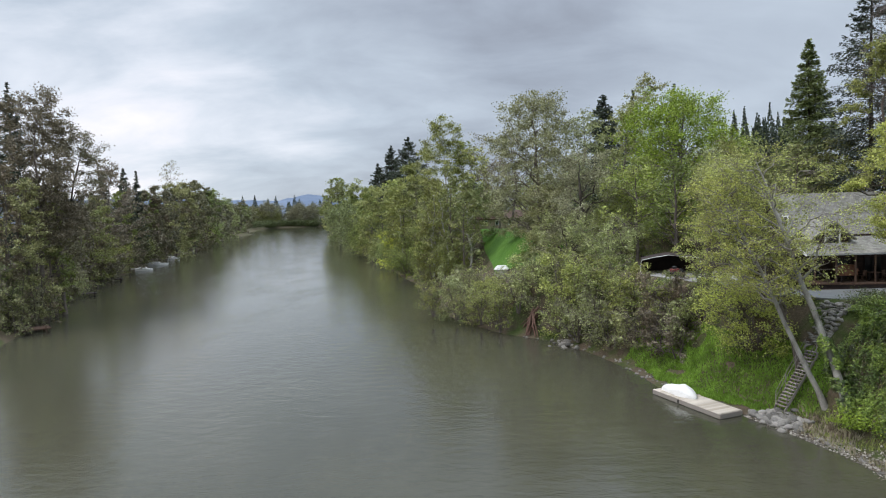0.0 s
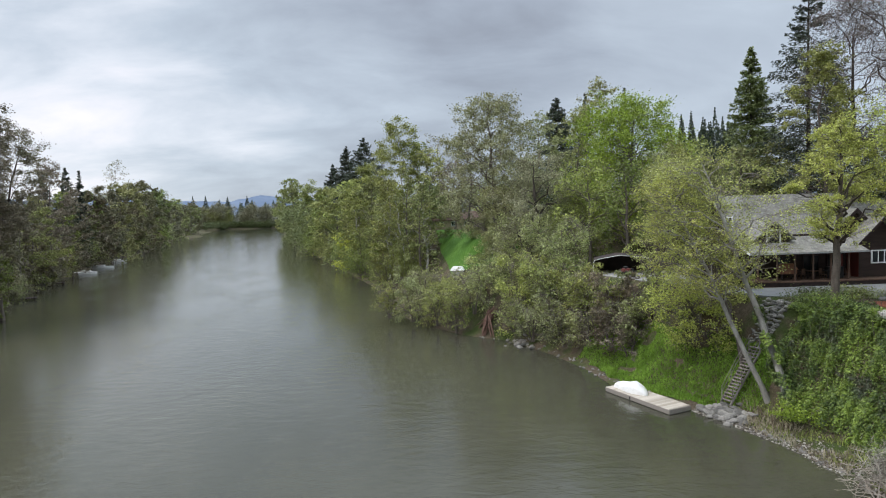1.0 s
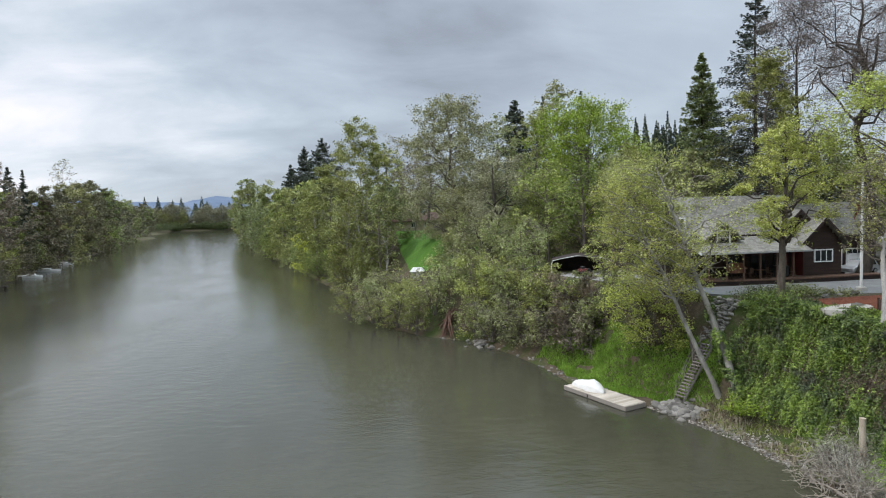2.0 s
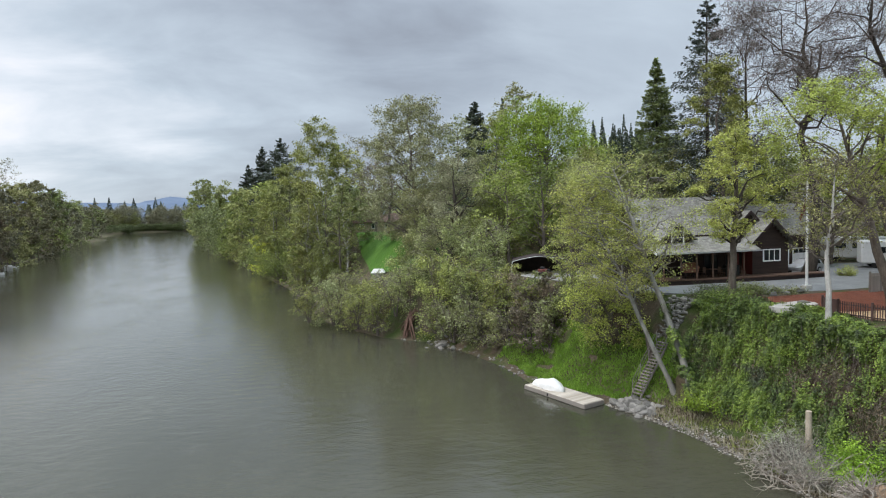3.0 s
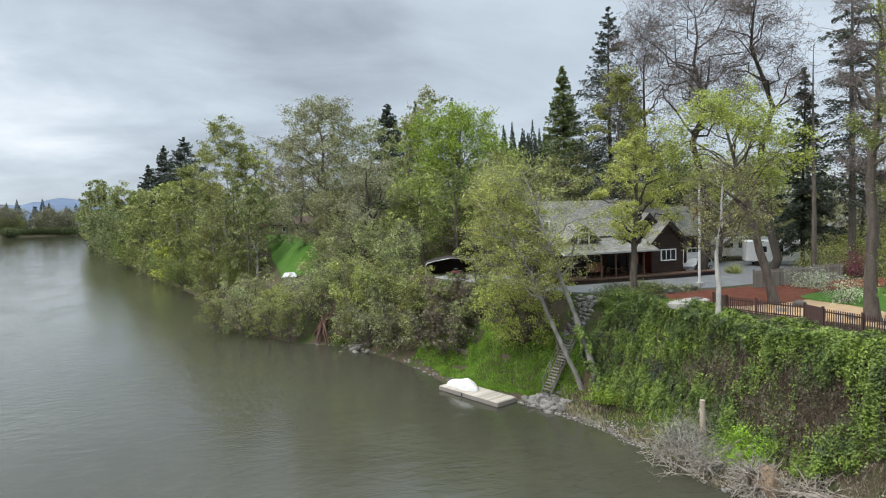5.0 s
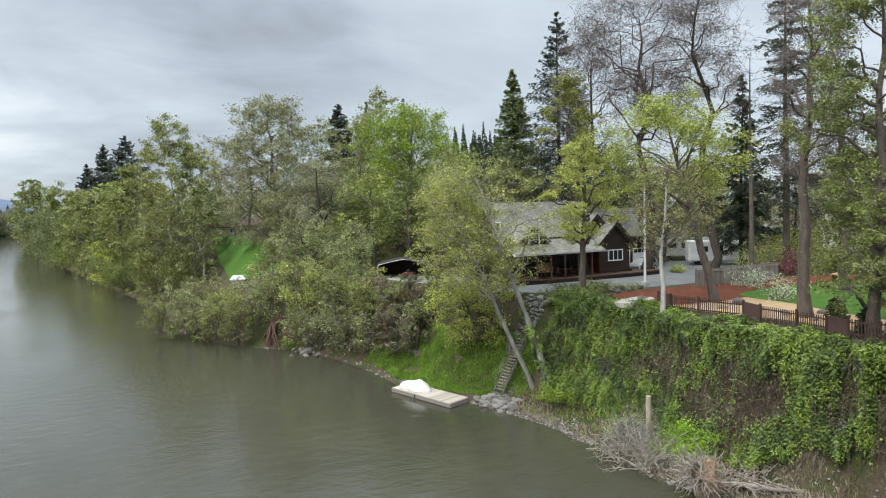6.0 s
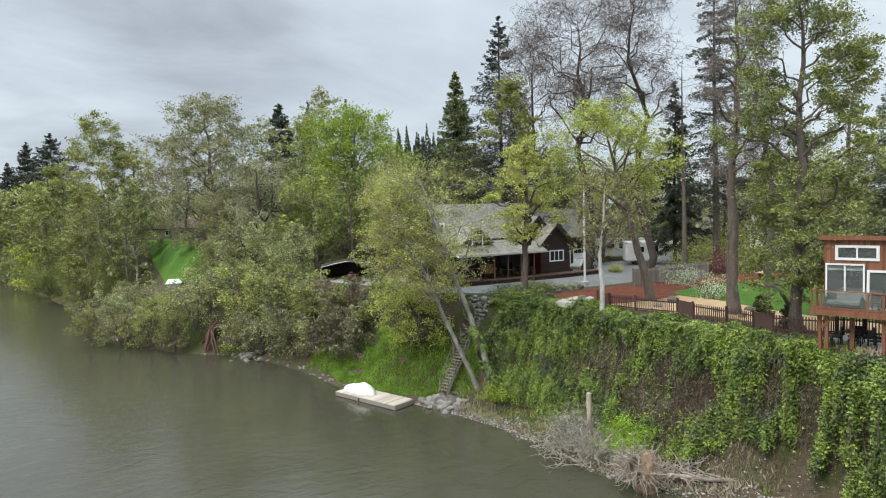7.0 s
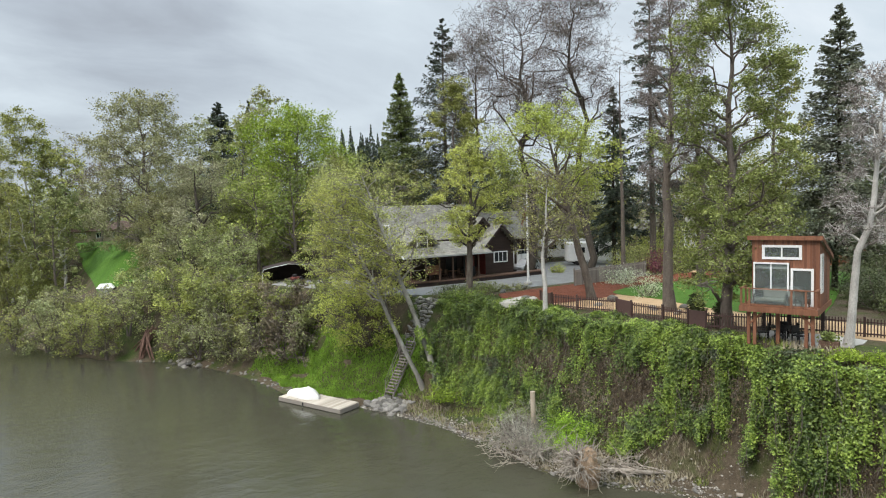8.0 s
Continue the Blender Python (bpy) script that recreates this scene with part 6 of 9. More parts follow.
# by the stairs and the house
broadleaf("leaning_alder", 27.06, 43.1, 18.0, 3.0, 9.5, "pale leaning alder in thin spring leaf", LEAF_YELLOW, BARK_PALE, 301, 0.85, 0.16, 0.19, z=1.4, group="trees by the house", lean=(-6.2, 3.2), lobes=24, bare=0.5, fork=0.96, kink=0.05, bow=1.1)
broadleaf("leaning_alder", 27.65, 41.4, 20.0, 4.0, 11.5, "pale leaning alder with ivy-covered foot", LEAF_YELLOW, BARK_PALE, 302, 0.7, 0.16, 0.27, z=1.3, group="trees by the house", lean=(-4.87, 4.3), lobes=24, bare=0.5, fork=0.96, kink=0.05, bow=1.1)
broadleaf("leaning_alder", 27.2, 46.6, 19.2, 3.6, 8.4, "leaning alder in yellow-green leaf", LEAF_YELLOW, BARK, 303, 1.2, 0.16, 0.2, z=2.5, group="trees by the house", lean=(-5.0, 4.0), lobes=28, bare=0.3, fork=0.96, kink=0.06)
broadleaf("bank_tree", 26.8, 50.6, 9.6, 3.4, 3.4, "low alder leaning over the grassy slope", LEAF_YELLOW, BARK, 304, 1.6, 0.17, 0.2, group="trees by the house", lean=(-3.4, -0.6), lobes=24)
broadleaf("bank_tree", 25.4, 58.8, 15.1, 2.4, 9.1, "yellow-green alder beside the carport", seed=81, leaf=LEAF_YELLOW, cover=1.3, size=0.18, group="trees by the house")
fir("redwood_tree", 48.9, 82.6, 37.4, 4.0, "narrow conical redwood with dense dark green foliage", seed=82, mat=NEEDLE_GREEN, taper=0.8, bare_to=0.03, whorl=0.5, size=0.42, even=True, group="trees by the house")
fir("fir_tree", 50.1, 72.4, 43.0, 5.9, "tall dark fir with drooping boughs", seed=83, size=0.38, sparse=0.85, group="trees by the house")
broadleaf("bank_tree", 44.1, 61.9, 32.1, 3.6, 14.3, "tall olive-leaved tree behind the house", seed=84, shape="egg", leaf=LEAF_OLIVE, cover=1.7, size=0.24, lobes=24, bare=0.25, group="trees by the house")
broadleaf("garden_tree", 32.4, 43.5, 21.8, 2.7, 13.2, "garden tree in yellow-green leaf with dark trunk", seed=85, leaf=LEAF_YELLOW, limb_bark=BARK_DARK, cover=1.7, size=0.17, trunk_r=0.3, z=8.2, group="trees by the house")
broadleaf("bare_oak", 49.5, 55.0, 41.0, 8.0, 25.4, "large bare oak with grey twigs and crooked limbs", seed=86, leaf=LEAF_TWIG, cover=0, twiggy=7000, size=0.2, trunk_r=0.5, lobes=26, bare=1.0, kink=0.22, bark=BARK_DARK, group="trees by the house")
broadleaf("bare_oak", 48.3, 45.0, 39.5, 4.1, 25.8, "bare oak with a forked leader", seed=87, leaf=LEAF_TWIG, cover=0, twiggy=7000, size=0.2, trunk_r=0.4, lobes=22, bare=1.0, kink=0.25, bark=BARK_DARK, group="trees by the house")
broadleaf("garden_tree", 38.75, 35.1, 24.6, 4.3, 17.0, "garden tree with stout leaning trunk and fresh yellow-green leaf", seed=88, leaf=LEAF_YELLOW, cover=1.9, size=0.18, trunk_r=0.34, lobes=26, z=8.4, kink=0.06, bow=1.0, lean=(-2.2, 2.6), group="trees by the house")
broadleaf("garden_tree", 32.3, 34.0, 19.1, 3.0, 13.0, "garden tree with white trunk and thin olive leaf", seed=89, leaf=LEAF_OLIVE, bark=BARK_WHITE, limb_bark=BARK, lean=(1.6, 1.0), cover=0.6, size=0.15, trunk_r=0.19, bare=0.25, group="trees by the house")
fir("dead_top_fir", 60.2, 45.5, 43.2, 3.6, "tall half-dead fir with grey drooping twigs", seed=90, sparse=0.85, size=0.42, bare_to=0.2, dead=0.45, group="trees by the house")
broadleaf("bare_oak", 38.2, 27.3, 33.0, 2.6, 17.5, "tall bare tree with grey trunk", seed=91, leaf=LEAF_TWIG, cover=0, twiggy=7000, size=0.2, trunk_r=0.38, lobes=26, bare=1.0, kink=0.1, z=8.4, group="trees by the house")
fir("fir_tree", 61.1, 51.7, 30.8, 2.5, "dark fir behind the garden", seed=92, group="trees by the house")
broadleaf("garden_tree", 35.4, 21.35, 30.5, 3.3, 10.6, "tall garden tree in bright green leaf", seed=93, leaf=LEAF_GREEN, bark=BARK, cover=2.4, size=0.17, trunk_r=0.33, lobes=48, z=8.3, lean=(0.7, 0.0), group="trees by the house")
fir("cedar_tree", 58.8, 25.2, 32.8, 3.3, "grey-green cedar with broad cone", seed=94, taper=0.8, mat=NEEDLE_GREY, size=0.38, sparse=0.95, whorl=0.6, even=True, group="trees by the house")
broadleaf("bare_tree", 35.3, 14.6, 23.0, 1.8, 13.8, "bare tree with pale trunk and white twigs", seed=95, leaf=LEAF_WOOD, bark=BARK_WHITE, cover=0, twiggy=5000, size=0.1, trunk_r=0.22, lobes=24, bare=1.0, z=8.4, lean=(0.4, -1.6), group="trees by the house")

# more trees along both banks and behind the houses
broadleaf("bank_tree", -64.6, 91.3, 25.2, 1.8, 1.5, "brown budding bank tree among others", seed=96, leaf=LEAF_BUD, cover=1.2, size=0.34, lobes=20, trunk_r=0.2, shape="egg", group="trees on the far bank", fine=False)
broadleaf("bank_tree", -63.9, 92.3, 24.7, 2.0, 1.5, "brown budding bank tree among others", seed=97, leaf=LEAF_BUD, cover=1.2, size=0.34, lobes=20, trunk_r=0.2, shape="egg", group="trees on the far bank", fine=False)
broadleaf("bank_tree", -67.1, 98.8, 23.1, 2.0, 0.6, "green bank tree among others", seed=98, leaf=LEAF_GREEN, cover=1.2, size=0.36, lobes=20, trunk_r=0.2, shape="egg", group="trees on the far bank", fine=False)
broadleaf("bank_tree", -66.7, 100.5, 23.1, 1.8, 0.5, "brown-olive bank tree among others", seed=99, leaf=LEAF_BANK, cover=1.2, size=0.36, lobes=20, trunk_r=0.2, shape="egg", group="trees on the far bank", fine=False)
broadleaf("bank_tree", -66.9, 103.2, 22.7, 2.2, 0.3, "brown-olive bank tree among others", seed=100, leaf=LEAF_BANK, cover=1.2, size=0.37, lobes=20, trunk_r=0.2, shape="egg", group="trees on the far bank", fine=False)
broadleaf("bank_tree", -67.4, 106.4, 22.2, 2.0, 0.9, "green bank tree among others", seed=101, leaf=LEAF_GREEN, cover=1.2, size=0.38, lobes=20, trunk_r=0.2, shape="egg", group="trees on the far bank", fine=False)
broadleaf("bank_tree", -75.2, 121.6, 21.6, 2.7, 0.8, "brown-olive bank tree among others", seed=102, leaf=LEAF_BANK, cover=1.2, size=0.43, lobes=20, trunk_r=0.2, shape="egg", group="trees on the far bank", fine=False)
broadleaf("bank_tree", -81.2, 134.6, 22.2, 2.9, 1.4, "brown-olive bank tree among others", seed=103, leaf=LEAF_BANK, cover=2.4, size=0.47, lobes=20, trunk_r=0.2, shape="egg", group="trees on the far bank", fine=False)
broadleaf("bank_tree", -83.1, 141.3, 21.6, 2.7, 2.4, "brown budding bank tree among others", seed=104, leaf=LEAF_BUD, cover=2.4, size=0.49, lobes=20, trunk_r=0.2, shape="egg", group="trees on the far bank", fine=False)
broadleaf("bank_tree", -89.0, 155.3, 20.2, 3.6, 2.0, "brown budding bank tree among others", seed=105, leaf=LEAF_BUD, cover=2.4, size=0.54, lobes=20, trunk_r=0.2, shape="egg", group="trees on the far bank", fine=False)
broadleaf("bank_tree", -89.8, 161.3, 23.1, 3.8, 2.5, "olive-leaved bank tree among others", seed=106, leaf=LEAF_OLIVE, cover=2.4, size=0.55, lobes=20, trunk_r=0.2, shape="egg", group="trees on the far bank", fine=False)
broadleaf("bank_tree", -93.6, 172.6, 21.5, 3.5, 2.6, "brown budding bank tree among others", seed=107, leaf=LEAF_BUD, cover=2.4, size=0.59, lobes=20, trunk_r=0.2, shape="egg", group="trees on the far bank", fine=False)
broadleaf("bank_tree", -99.0, 188.2, 24.5, 3.7, 2.8, "green bank tree among others", seed=108, leaf=LEAF_GREEN, cover=2.4, size=0.64, lobes=20, trunk_r=0.2, shape="egg", group="trees on the far bank", fine=False)
broadleaf("bank_tree", -103.6, 202.8, 23.5, 4.3, 3.4, "brown-olive bank tree among others", seed=109, leaf=LEAF_BANK, cover=2.4, size=0.68, lobes=20, trunk_r=0.2, shape="egg", group="trees on the far bank", fine=False)
broadleaf("bank_tree", -107.8, 217.6, 23.3, 4.6, 3.6, "olive-leaved bank tree among others", seed=110, leaf=LEAF_OLIVE, cover=2.4, size=0.73, lobes=20, trunk_r=0.2, shape="egg", group="trees on the far bank", fine=False)
broadleaf("bank_tree", -108.2, 225.8, 26.1, 4.2, 3.6, "green bank tree among others", seed=111, leaf=LEAF_GREEN, cover=2.4, size=0.75, lobes=20, trunk_r=0.2, shape="egg", group="trees on the far bank", fine=False)
broadleaf("bank_tree", -105.8, 227.9, 24.1, 4.6, 3.9, "brown budding bank tree among others", seed=112, leaf=LEAF_BUD, cover=2.4, size=0.75, lobes=20, trunk_r=0.2, shape="egg", group="trees on the far bank", fine=False)
broadleaf("bank_tree", -107.1, 238.9, 27.4, 5.4, 4.0, "brown-olive bank tree among others", seed=113, leaf=LEAF_BANK, cover=2.4, size=0.79, lobes=20, trunk_r=0.2, shape="egg", group="trees on the far bank", fine=False)
broadleaf("bank_tree", -114.1, 263.8, 29.8, 3.4, 4.1, "brown-olive bank tree among others", seed=114, leaf=LEAF_BANK, cover=2.4, size=0.86, lobes=20, trunk_r=0.2, shape="egg", group="trees on the far bank", fine=False)
broadleaf("bank_tree", -124.9, 296.3, 31.8, 5.3, 3.8, "brown budding bank tree among others", seed=115, leaf=LEAF_BUD, cover=2.4, size=0.96, lobes=20, trunk_r=0.2, shape="egg", group="trees on the far bank", fine=False)
broadleaf("bank_tree", -130.9, 318.9, 34.0, 4.9, 4.1, "brown-olive bank tree among others", seed=116, leaf=LEAF_BANK, cover=2.4, size=1.03, lobes=20, trunk_r=0.2, shape="egg", group="trees on the far bank", fine=False)
broadleaf("bank_tree", -134.0, 335.6, 35.6, 5.7, 4.8, "brown-olive bank tree among others", seed=117, leaf=LEAF_BANK, cover=2.4, size=1.08, lobes=20, trunk_r=0.2, shape="egg", group="trees on the far bank", fine=False)
broadleaf("bank_tree", -134.6, 345.7, 29.2, 5.1, 5.7, "brown-olive bank tree among others", seed=118, leaf=LEAF_BANK, cover=2.4, size=1.11, lobes=20, trunk_r=0.2, shape="egg", group="trees on the far bank", fine=False)
broadleaf("bank_tree", -142.0, 375.7, 34.5, 7.0, 6.3, "brown-olive bank tree among others", seed=119, leaf=LEAF_BANK, cover=2.4, size=1.2, lobes=20, trunk_r=0.2, shape="egg", group="trees on the far bank", fine=False)
broadleaf("bank_tree", -154.0, 419.1, 31.6, 7.0, 6.7, "brown-olive bank tree among others", seed=120, leaf=LEAF_BANK, cover=2.4, size=1.34, lobes=20, trunk_r=0.2, shape="egg", group="trees on the far bank", fine=False)
broadleaf("bank_tree", -165.3, 462.6, 27.6, 7.1, 7.5, "brown-olive bank tree among others", seed=121, leaf=LEAF_BANK, cover=2.4, size=1.47, lobes=20, trunk_r=0.2, shape="egg", group="trees on the far bank", fine=False)
broadleaf("bank_tree", -178.5, 514.9, 24.5, 7.8, 8.5, "brown-olive bank tree among others", seed=122, leaf=LEAF_BANK, cover=2.4, size=1.64, lobes=20, trunk_r=0.2, shape="egg", group="trees on the far bank", fine=False)
broadleaf("bank_tree", -190.4, 567.6, 27.9, 8.6, 9.9, "brown-olive bank tree among others", seed=123, leaf=LEAF_BANK, cover=2.4, size=1.8, lobes=20, trunk_r=0.2, shape="egg", group="trees on the far bank", fine=False)
broadleaf("bank_tree", -199.9, 615.9, 27.9, 9.6, 11.7, "green bank tree among others", seed=124, leaf=LEAF_GREEN, cover=2.4, size=1.94, lobes=20, trunk_r=0.2, shape="egg", group="trees on the far bank", fine=False)
broadleaf("bank_tree", -209.6, 668.0, 26.8, 11.8, 13.8, "brown-olive bank tree among others", seed=125, leaf=LEAF_BANK, cover=2.4, size=2.1, lobes=20, trunk_r=0.2, shape="egg", group="trees on the far bank", fine=False)
broadleaf("bank_scrub", -63.5, 89.2, 11.0, 1.7, 0.5, "bank scrub leaning over the water", seed=126, leaf=LEAF_GREEN, cover=1.1, size=0.33, stems=3, lobes=15, droop=0.4, shape="low", trunk_r=0.12, group="trees on the far bank", fine=False)
broadleaf("bank_scrub", -63.1, 91.5, 10.1, 1.5, 0.3, "bank scrub leaning over the water", seed=127, leaf=LEAF_BUD, cover=1.1, size=0.33, stems=3, lobes=15, droop=0.4, shape="low", trunk_r=0.12, group="trees on the far bank", fine=False)
broadleaf("bank_scrub", -62.6, 93.8, 11.2, 1.9, 0.2, "bank scrub leaning over the water", seed=128, leaf=LEAF_BANK, cover=1.1, size=0.34, stems=3, lobes=15, droop=0.4, shape="low", trunk_r=0.12, group="trees on the far bank", fine=False)
broadleaf("bank_scrub", -64.1, 99.0, 8.1, 1.9, 0.0, "bank scrub leaning over the water", seed=129, leaf=LEAF_BUD, cover=1.1, size=0.35, stems=3, lobes=15, droop=0.4, shape="low", trunk_r=0.12, group="trees on the far bank", fine=False)
broadleaf("bank_scrub", -72.4, 115.9, 8.2, 2.0, 0.0, "bank scrub leaning over the water", seed=130, leaf=LEAF_GREEN, cover=1.1, size=0.41, stems=3, lobes=15, droop=0.4, shape="low", trunk_r=0.12, group="trees on the far bank", fine=False)
broadleaf("bank_scrub", -80.0, 133.2, 10.1, 2.3, 0.8, "bank scrub leaning over the water", seed=131, leaf=LEAF_BANK, cover=1.1, size=0.47, stems=3, lobes=15, droop=0.4, shape="low", trunk_r=0.12, group="trees on the far bank", fine=False)
broadleaf("bank_scrub", -85.0, 147.0, 10.0, 3.2, 0.7, "bank scrub leaning over the water", seed=132, leaf=LEAF_OLIVE, cover=1.1, size=0.51, stems=3, lobes=15, droop=0.4, shape="low", trunk_r=0.12, group="trees on the far bank", fine=False)
broadleaf("bank_scrub", -89.3, 160.7, 11.9, 2.8, 0.7, "bank scrub leaning over the water", seed=133, leaf=LEAF_BUD, cover=1.1, size=0.55, stems=3, lobes=15, droop=0.4, shape="low", trunk_r=0.12, group="trees on the far bank", fine=False)
broadleaf("bank_scrub", -95.6, 178.8, 9.0, 3.2, 0.8, "bank scrub leaning over the water", seed=134, leaf=LEAF_BANK, cover=1.1, size=0.61, stems=3, lobes=15, droop=0.4, shape="low", trunk_r=0.12, group="trees on the far bank", fine=False)
broadleaf("bank_scrub", -104.1, 203.5, 10.5, 3.9, 1.1, "bank scrub leaning over the water", seed=135, leaf=LEAF_GREEN, cover=1.1, size=0.69, stems=3, lobes=15, droop=0.4, shape="low", trunk_r=0.12, group="trees on the far bank", fine=False)
broadleaf("bank_scrub", -105.1, 214.6, 10.6, 3.6, 1.2, "bank scrub leaning over the water", seed=136, leaf=LEAF_BANK, cover=1.1, size=0.72, stems=3, lobes=15, droop=0.4, shape="low", trunk_r=0.12, group="trees on the far bank", fine=False)
broadleaf("bank_scrub", -103.3, 221.2, 13.0, 3.9, 1.2, "bank scrub leaning over the water", seed=137, leaf=LEAF_BUD, cover=1.1, size=0.73, stems=3, lobes=15, droop=0.4, shape="low", trunk_r=0.12, group="trees on the far bank", fine=False)
broadleaf("bank_scrub", -108.1, 242.8, 11.2, 5.2, 1.0, "bank scrub leaning over the water", seed=138, leaf=LEAF_OLIVE, cover=1.1, size=0.8, stems=3, lobes=15, droop=0.4, shape="low", trunk_r=0.12, group="trees on the far bank", fine=False)
broadleaf("bank_scrub", -119.5, 282.5, 12.6, 3.3, 0.8, "bank scrub leaning over the water", seed=139, leaf=LEAF_OLIVE, cover=1.1, size=0.92, stems=3, lobes=15, droop=0.4, shape="low", trunk_r=0.12, group="trees on the far bank", fine=False)
broadleaf("bank_scrub", -125.6, 305.8, 9.4, 3.6, 0.9, "bank scrub leaning over the water", seed=140, leaf=LEAF_BUD, cover=1.1, size=0.99, stems=3, lobes=15, droop=0.4, shape="low", trunk_r=0.12, group="trees on the far bank", fine=False)
broadleaf("bank_scrub", -131.0, 329.4, 10.1, 3.9, 1.3, "bank scrub leaning over the water", seed=141, leaf=LEAF_GREEN, cover=1.1, size=1.06, stems=3, lobes=15, droop=0.4, shape="low", trunk_r=0.12, group="trees on the far bank", fine=False)
broadleaf("bank_scrub", -135.7, 353.2, 14.7, 4.2, 1.9, "bank scrub leaning over the water", seed=142, leaf=LEAF_BUD, cover=1.1, size=1.14, stems=3, lobes=15, droop=0.4, shape="low", trunk_r=0.12, group="trees on the far bank", fine=False)
broadleaf("bank_scrub", -145.7, 392.4, 15.2, 4.7, 2.1, "bank scrub leaning over the water", seed=143, leaf=LEAF_GREEN, cover=1.1, size=1.26, stems=3, lobes=15, droop=0.4, shape="low", trunk_r=0.12, group="trees on the far bank", fine=False)
broadleaf("bank_scrub", -162.3, 452.3, 12.8, 5.5, 1.9, "bank scrub leaning over the water", seed=144, leaf=LEAF_OLIVE, cover=1.1, size=1.44, stems=3, lobes=15, droop=0.4, shape="low", trunk_r=0.12, group="trees on the far bank", fine=False)
broadleaf("bank_scrub", -177.3, 512.8, 14.4, 6.2, 2.3, "bank scrub leaning over the water", seed=145, leaf=LEAF_OLIVE, cover=1.1, size=1.63, stems=3, lobes=15, droop=0.4, shape="low", trunk_r=0.12, group="trees on the far bank", fine=False)
broadleaf("bank_scrub", -191.0, 573.6, 14.6, 7.0, 3.2, "bank scrub leaning over the water", seed=146, leaf=LEAF_BUD, cover=1.1, size=1.81, stems=3, lobes=15, droop=0.4, shape="low", trunk_r=0.12, group="trees on the far bank", fine=False)
broadleaf("bank_tree", -74.5, 423.4, 33.5, 6.9, 7.1, "olive-leaved bank tree among others", seed=147, leaf=LEAF_OLIVE, cover=2.4, size=1.2, lobes=22, trunk_r=0.2, shape="egg", bark=BARK_PALE, group="trees on the near bank", fine=False)
broadleaf("bank_tree", -62.0, 378.7, 34.7, 6.1, 5.0, "olive-leaved bank tree among others", seed=148, leaf=LEAF_OLIVE, cover=2.4, size=1.07, lobes=22, trunk_r=0.2, shape="egg", bark=BARK, group="trees on the near bank", fine=False)
broadleaf("bank_tree", -50.4, 331.4, 29.6, 5.4, 3.7, "green bank tree among others", seed=149, leaf=LEAF_GREEN, cover=2.4, size=0.94, lobes=22, trunk_r=0.2, shape="egg", bark=BARK_PALE, group="trees on the near bank", fine=False)
broadleaf("bank_tree", -41.1, 292.4, 25.4, 4.8, 2.8, "green bank tree among others", seed=150, leaf=LEAF_GREEN, cover=2.4, size=0.83, lobes=22, trunk_r=0.2, shape="egg", bark=BARK, group="trees on the near bank", fine=False)
broadleaf("bank_tree", -31.8, 246.7, 24.7, 4.0, 2.8, "spring-green bank tree among others", seed=151, leaf=LEAF_SPRING, cover=2.4, size=0.7, lobes=22, trunk_r=0.2, shape="egg", bark=BARK, group="trees on the near bank", fine=False)
broadleaf("bank_tree", -26.9, 229.6, 23.4, 5.9, 2.2, "green bank tree among others", seed=152, leaf=LEAF_GREEN, cover=2.4, size=0.65, lobes=22, trunk_r=0.2, shape="egg", bark=BARK_PALE, group="trees on the near bank", fine=False)
broadleaf("bank_tree", -20.0, 205.3, 24.7, 6.4, 1.5, "spring-green bank tree among others", seed=153, leaf=LEAF_SPRING, cover=2.4, size=0.58, lobes=22, trunk_r=0.2, shape="egg", bark=BARK, group="trees on the near bank", fine=False)
broadleaf("bank_tree", -14.3, 182.8, 23.3, 4.6, 1.1, "olive-leaved bank tree among others", seed=154, leaf=LEAF_OLIVE, cover=2.4, size=0.51, lobes=22, trunk_r=0.2, shape="egg", bark=BARK, group="trees on the near bank", fine=False)
broadleaf("bank_tree", -9.9, 167.9, 23.4, 5.4, 0.8, "spring-green bank tree among others", seed=155, leaf=LEAF_SPRING, cover=2.4, size=0.47, lobes=22, trunk_r=0.2, shape="egg", bark=BARK, group="trees on the near bank", fine=False)
broadleaf("bank_tree", -6.2, 156.8, 25.7, 4.4, 0.6, "green bank tree among others", seed=156, leaf=LEAF_GREEN, cover=1.25, size=0.44, lobes=22, trunk_r=0.2, shape="egg", bark=BARK, group="trees on the near bank", fine=False)
broadleaf("bank_tree", -2.9, 140.2, 23.5, 3.4, 1.1, "olive-leaved bank tree among others", seed=157, leaf=LEAF_OLIVE, cover=1.25, size=0.39, lobes=22, trunk_r=0.2, shape="egg", bark=BARK, group="trees on the near bank", fine=False)
broadleaf("bank_tree", -0.2, 132.0, 22.7, 4.1, 1.7, "olive-leaved bank tree among others", seed=158, leaf=LEAF_OLIVE, cover=1.25, size=0.37, lobes=22, trunk_r=0.2, shape="egg", bark=BARK_PALE, group="trees on the near bank", fine=False)
broadleaf("bank_tree", 2.2, 124.6, 23.7, 3.4, 2.6, "olive-leaved bank tree among others", seed=159, leaf=LEAF_OLIVE, cover=1.25, size=0.35, lobes=22, trunk_r=0.2, shape="egg", bark=BARK, group="trees on the near bank", fine=False)
broadleaf("bank_tree", 4.3, 116.6, 22.4, 2.9, 3.6, "green bank tree among others", seed=160, leaf=LEAF_GREEN, cover=1.25, size=0.33, lobes=22, trunk_r=0.2, shape="egg", bark=BARK, group="trees on the near bank", fine=False)
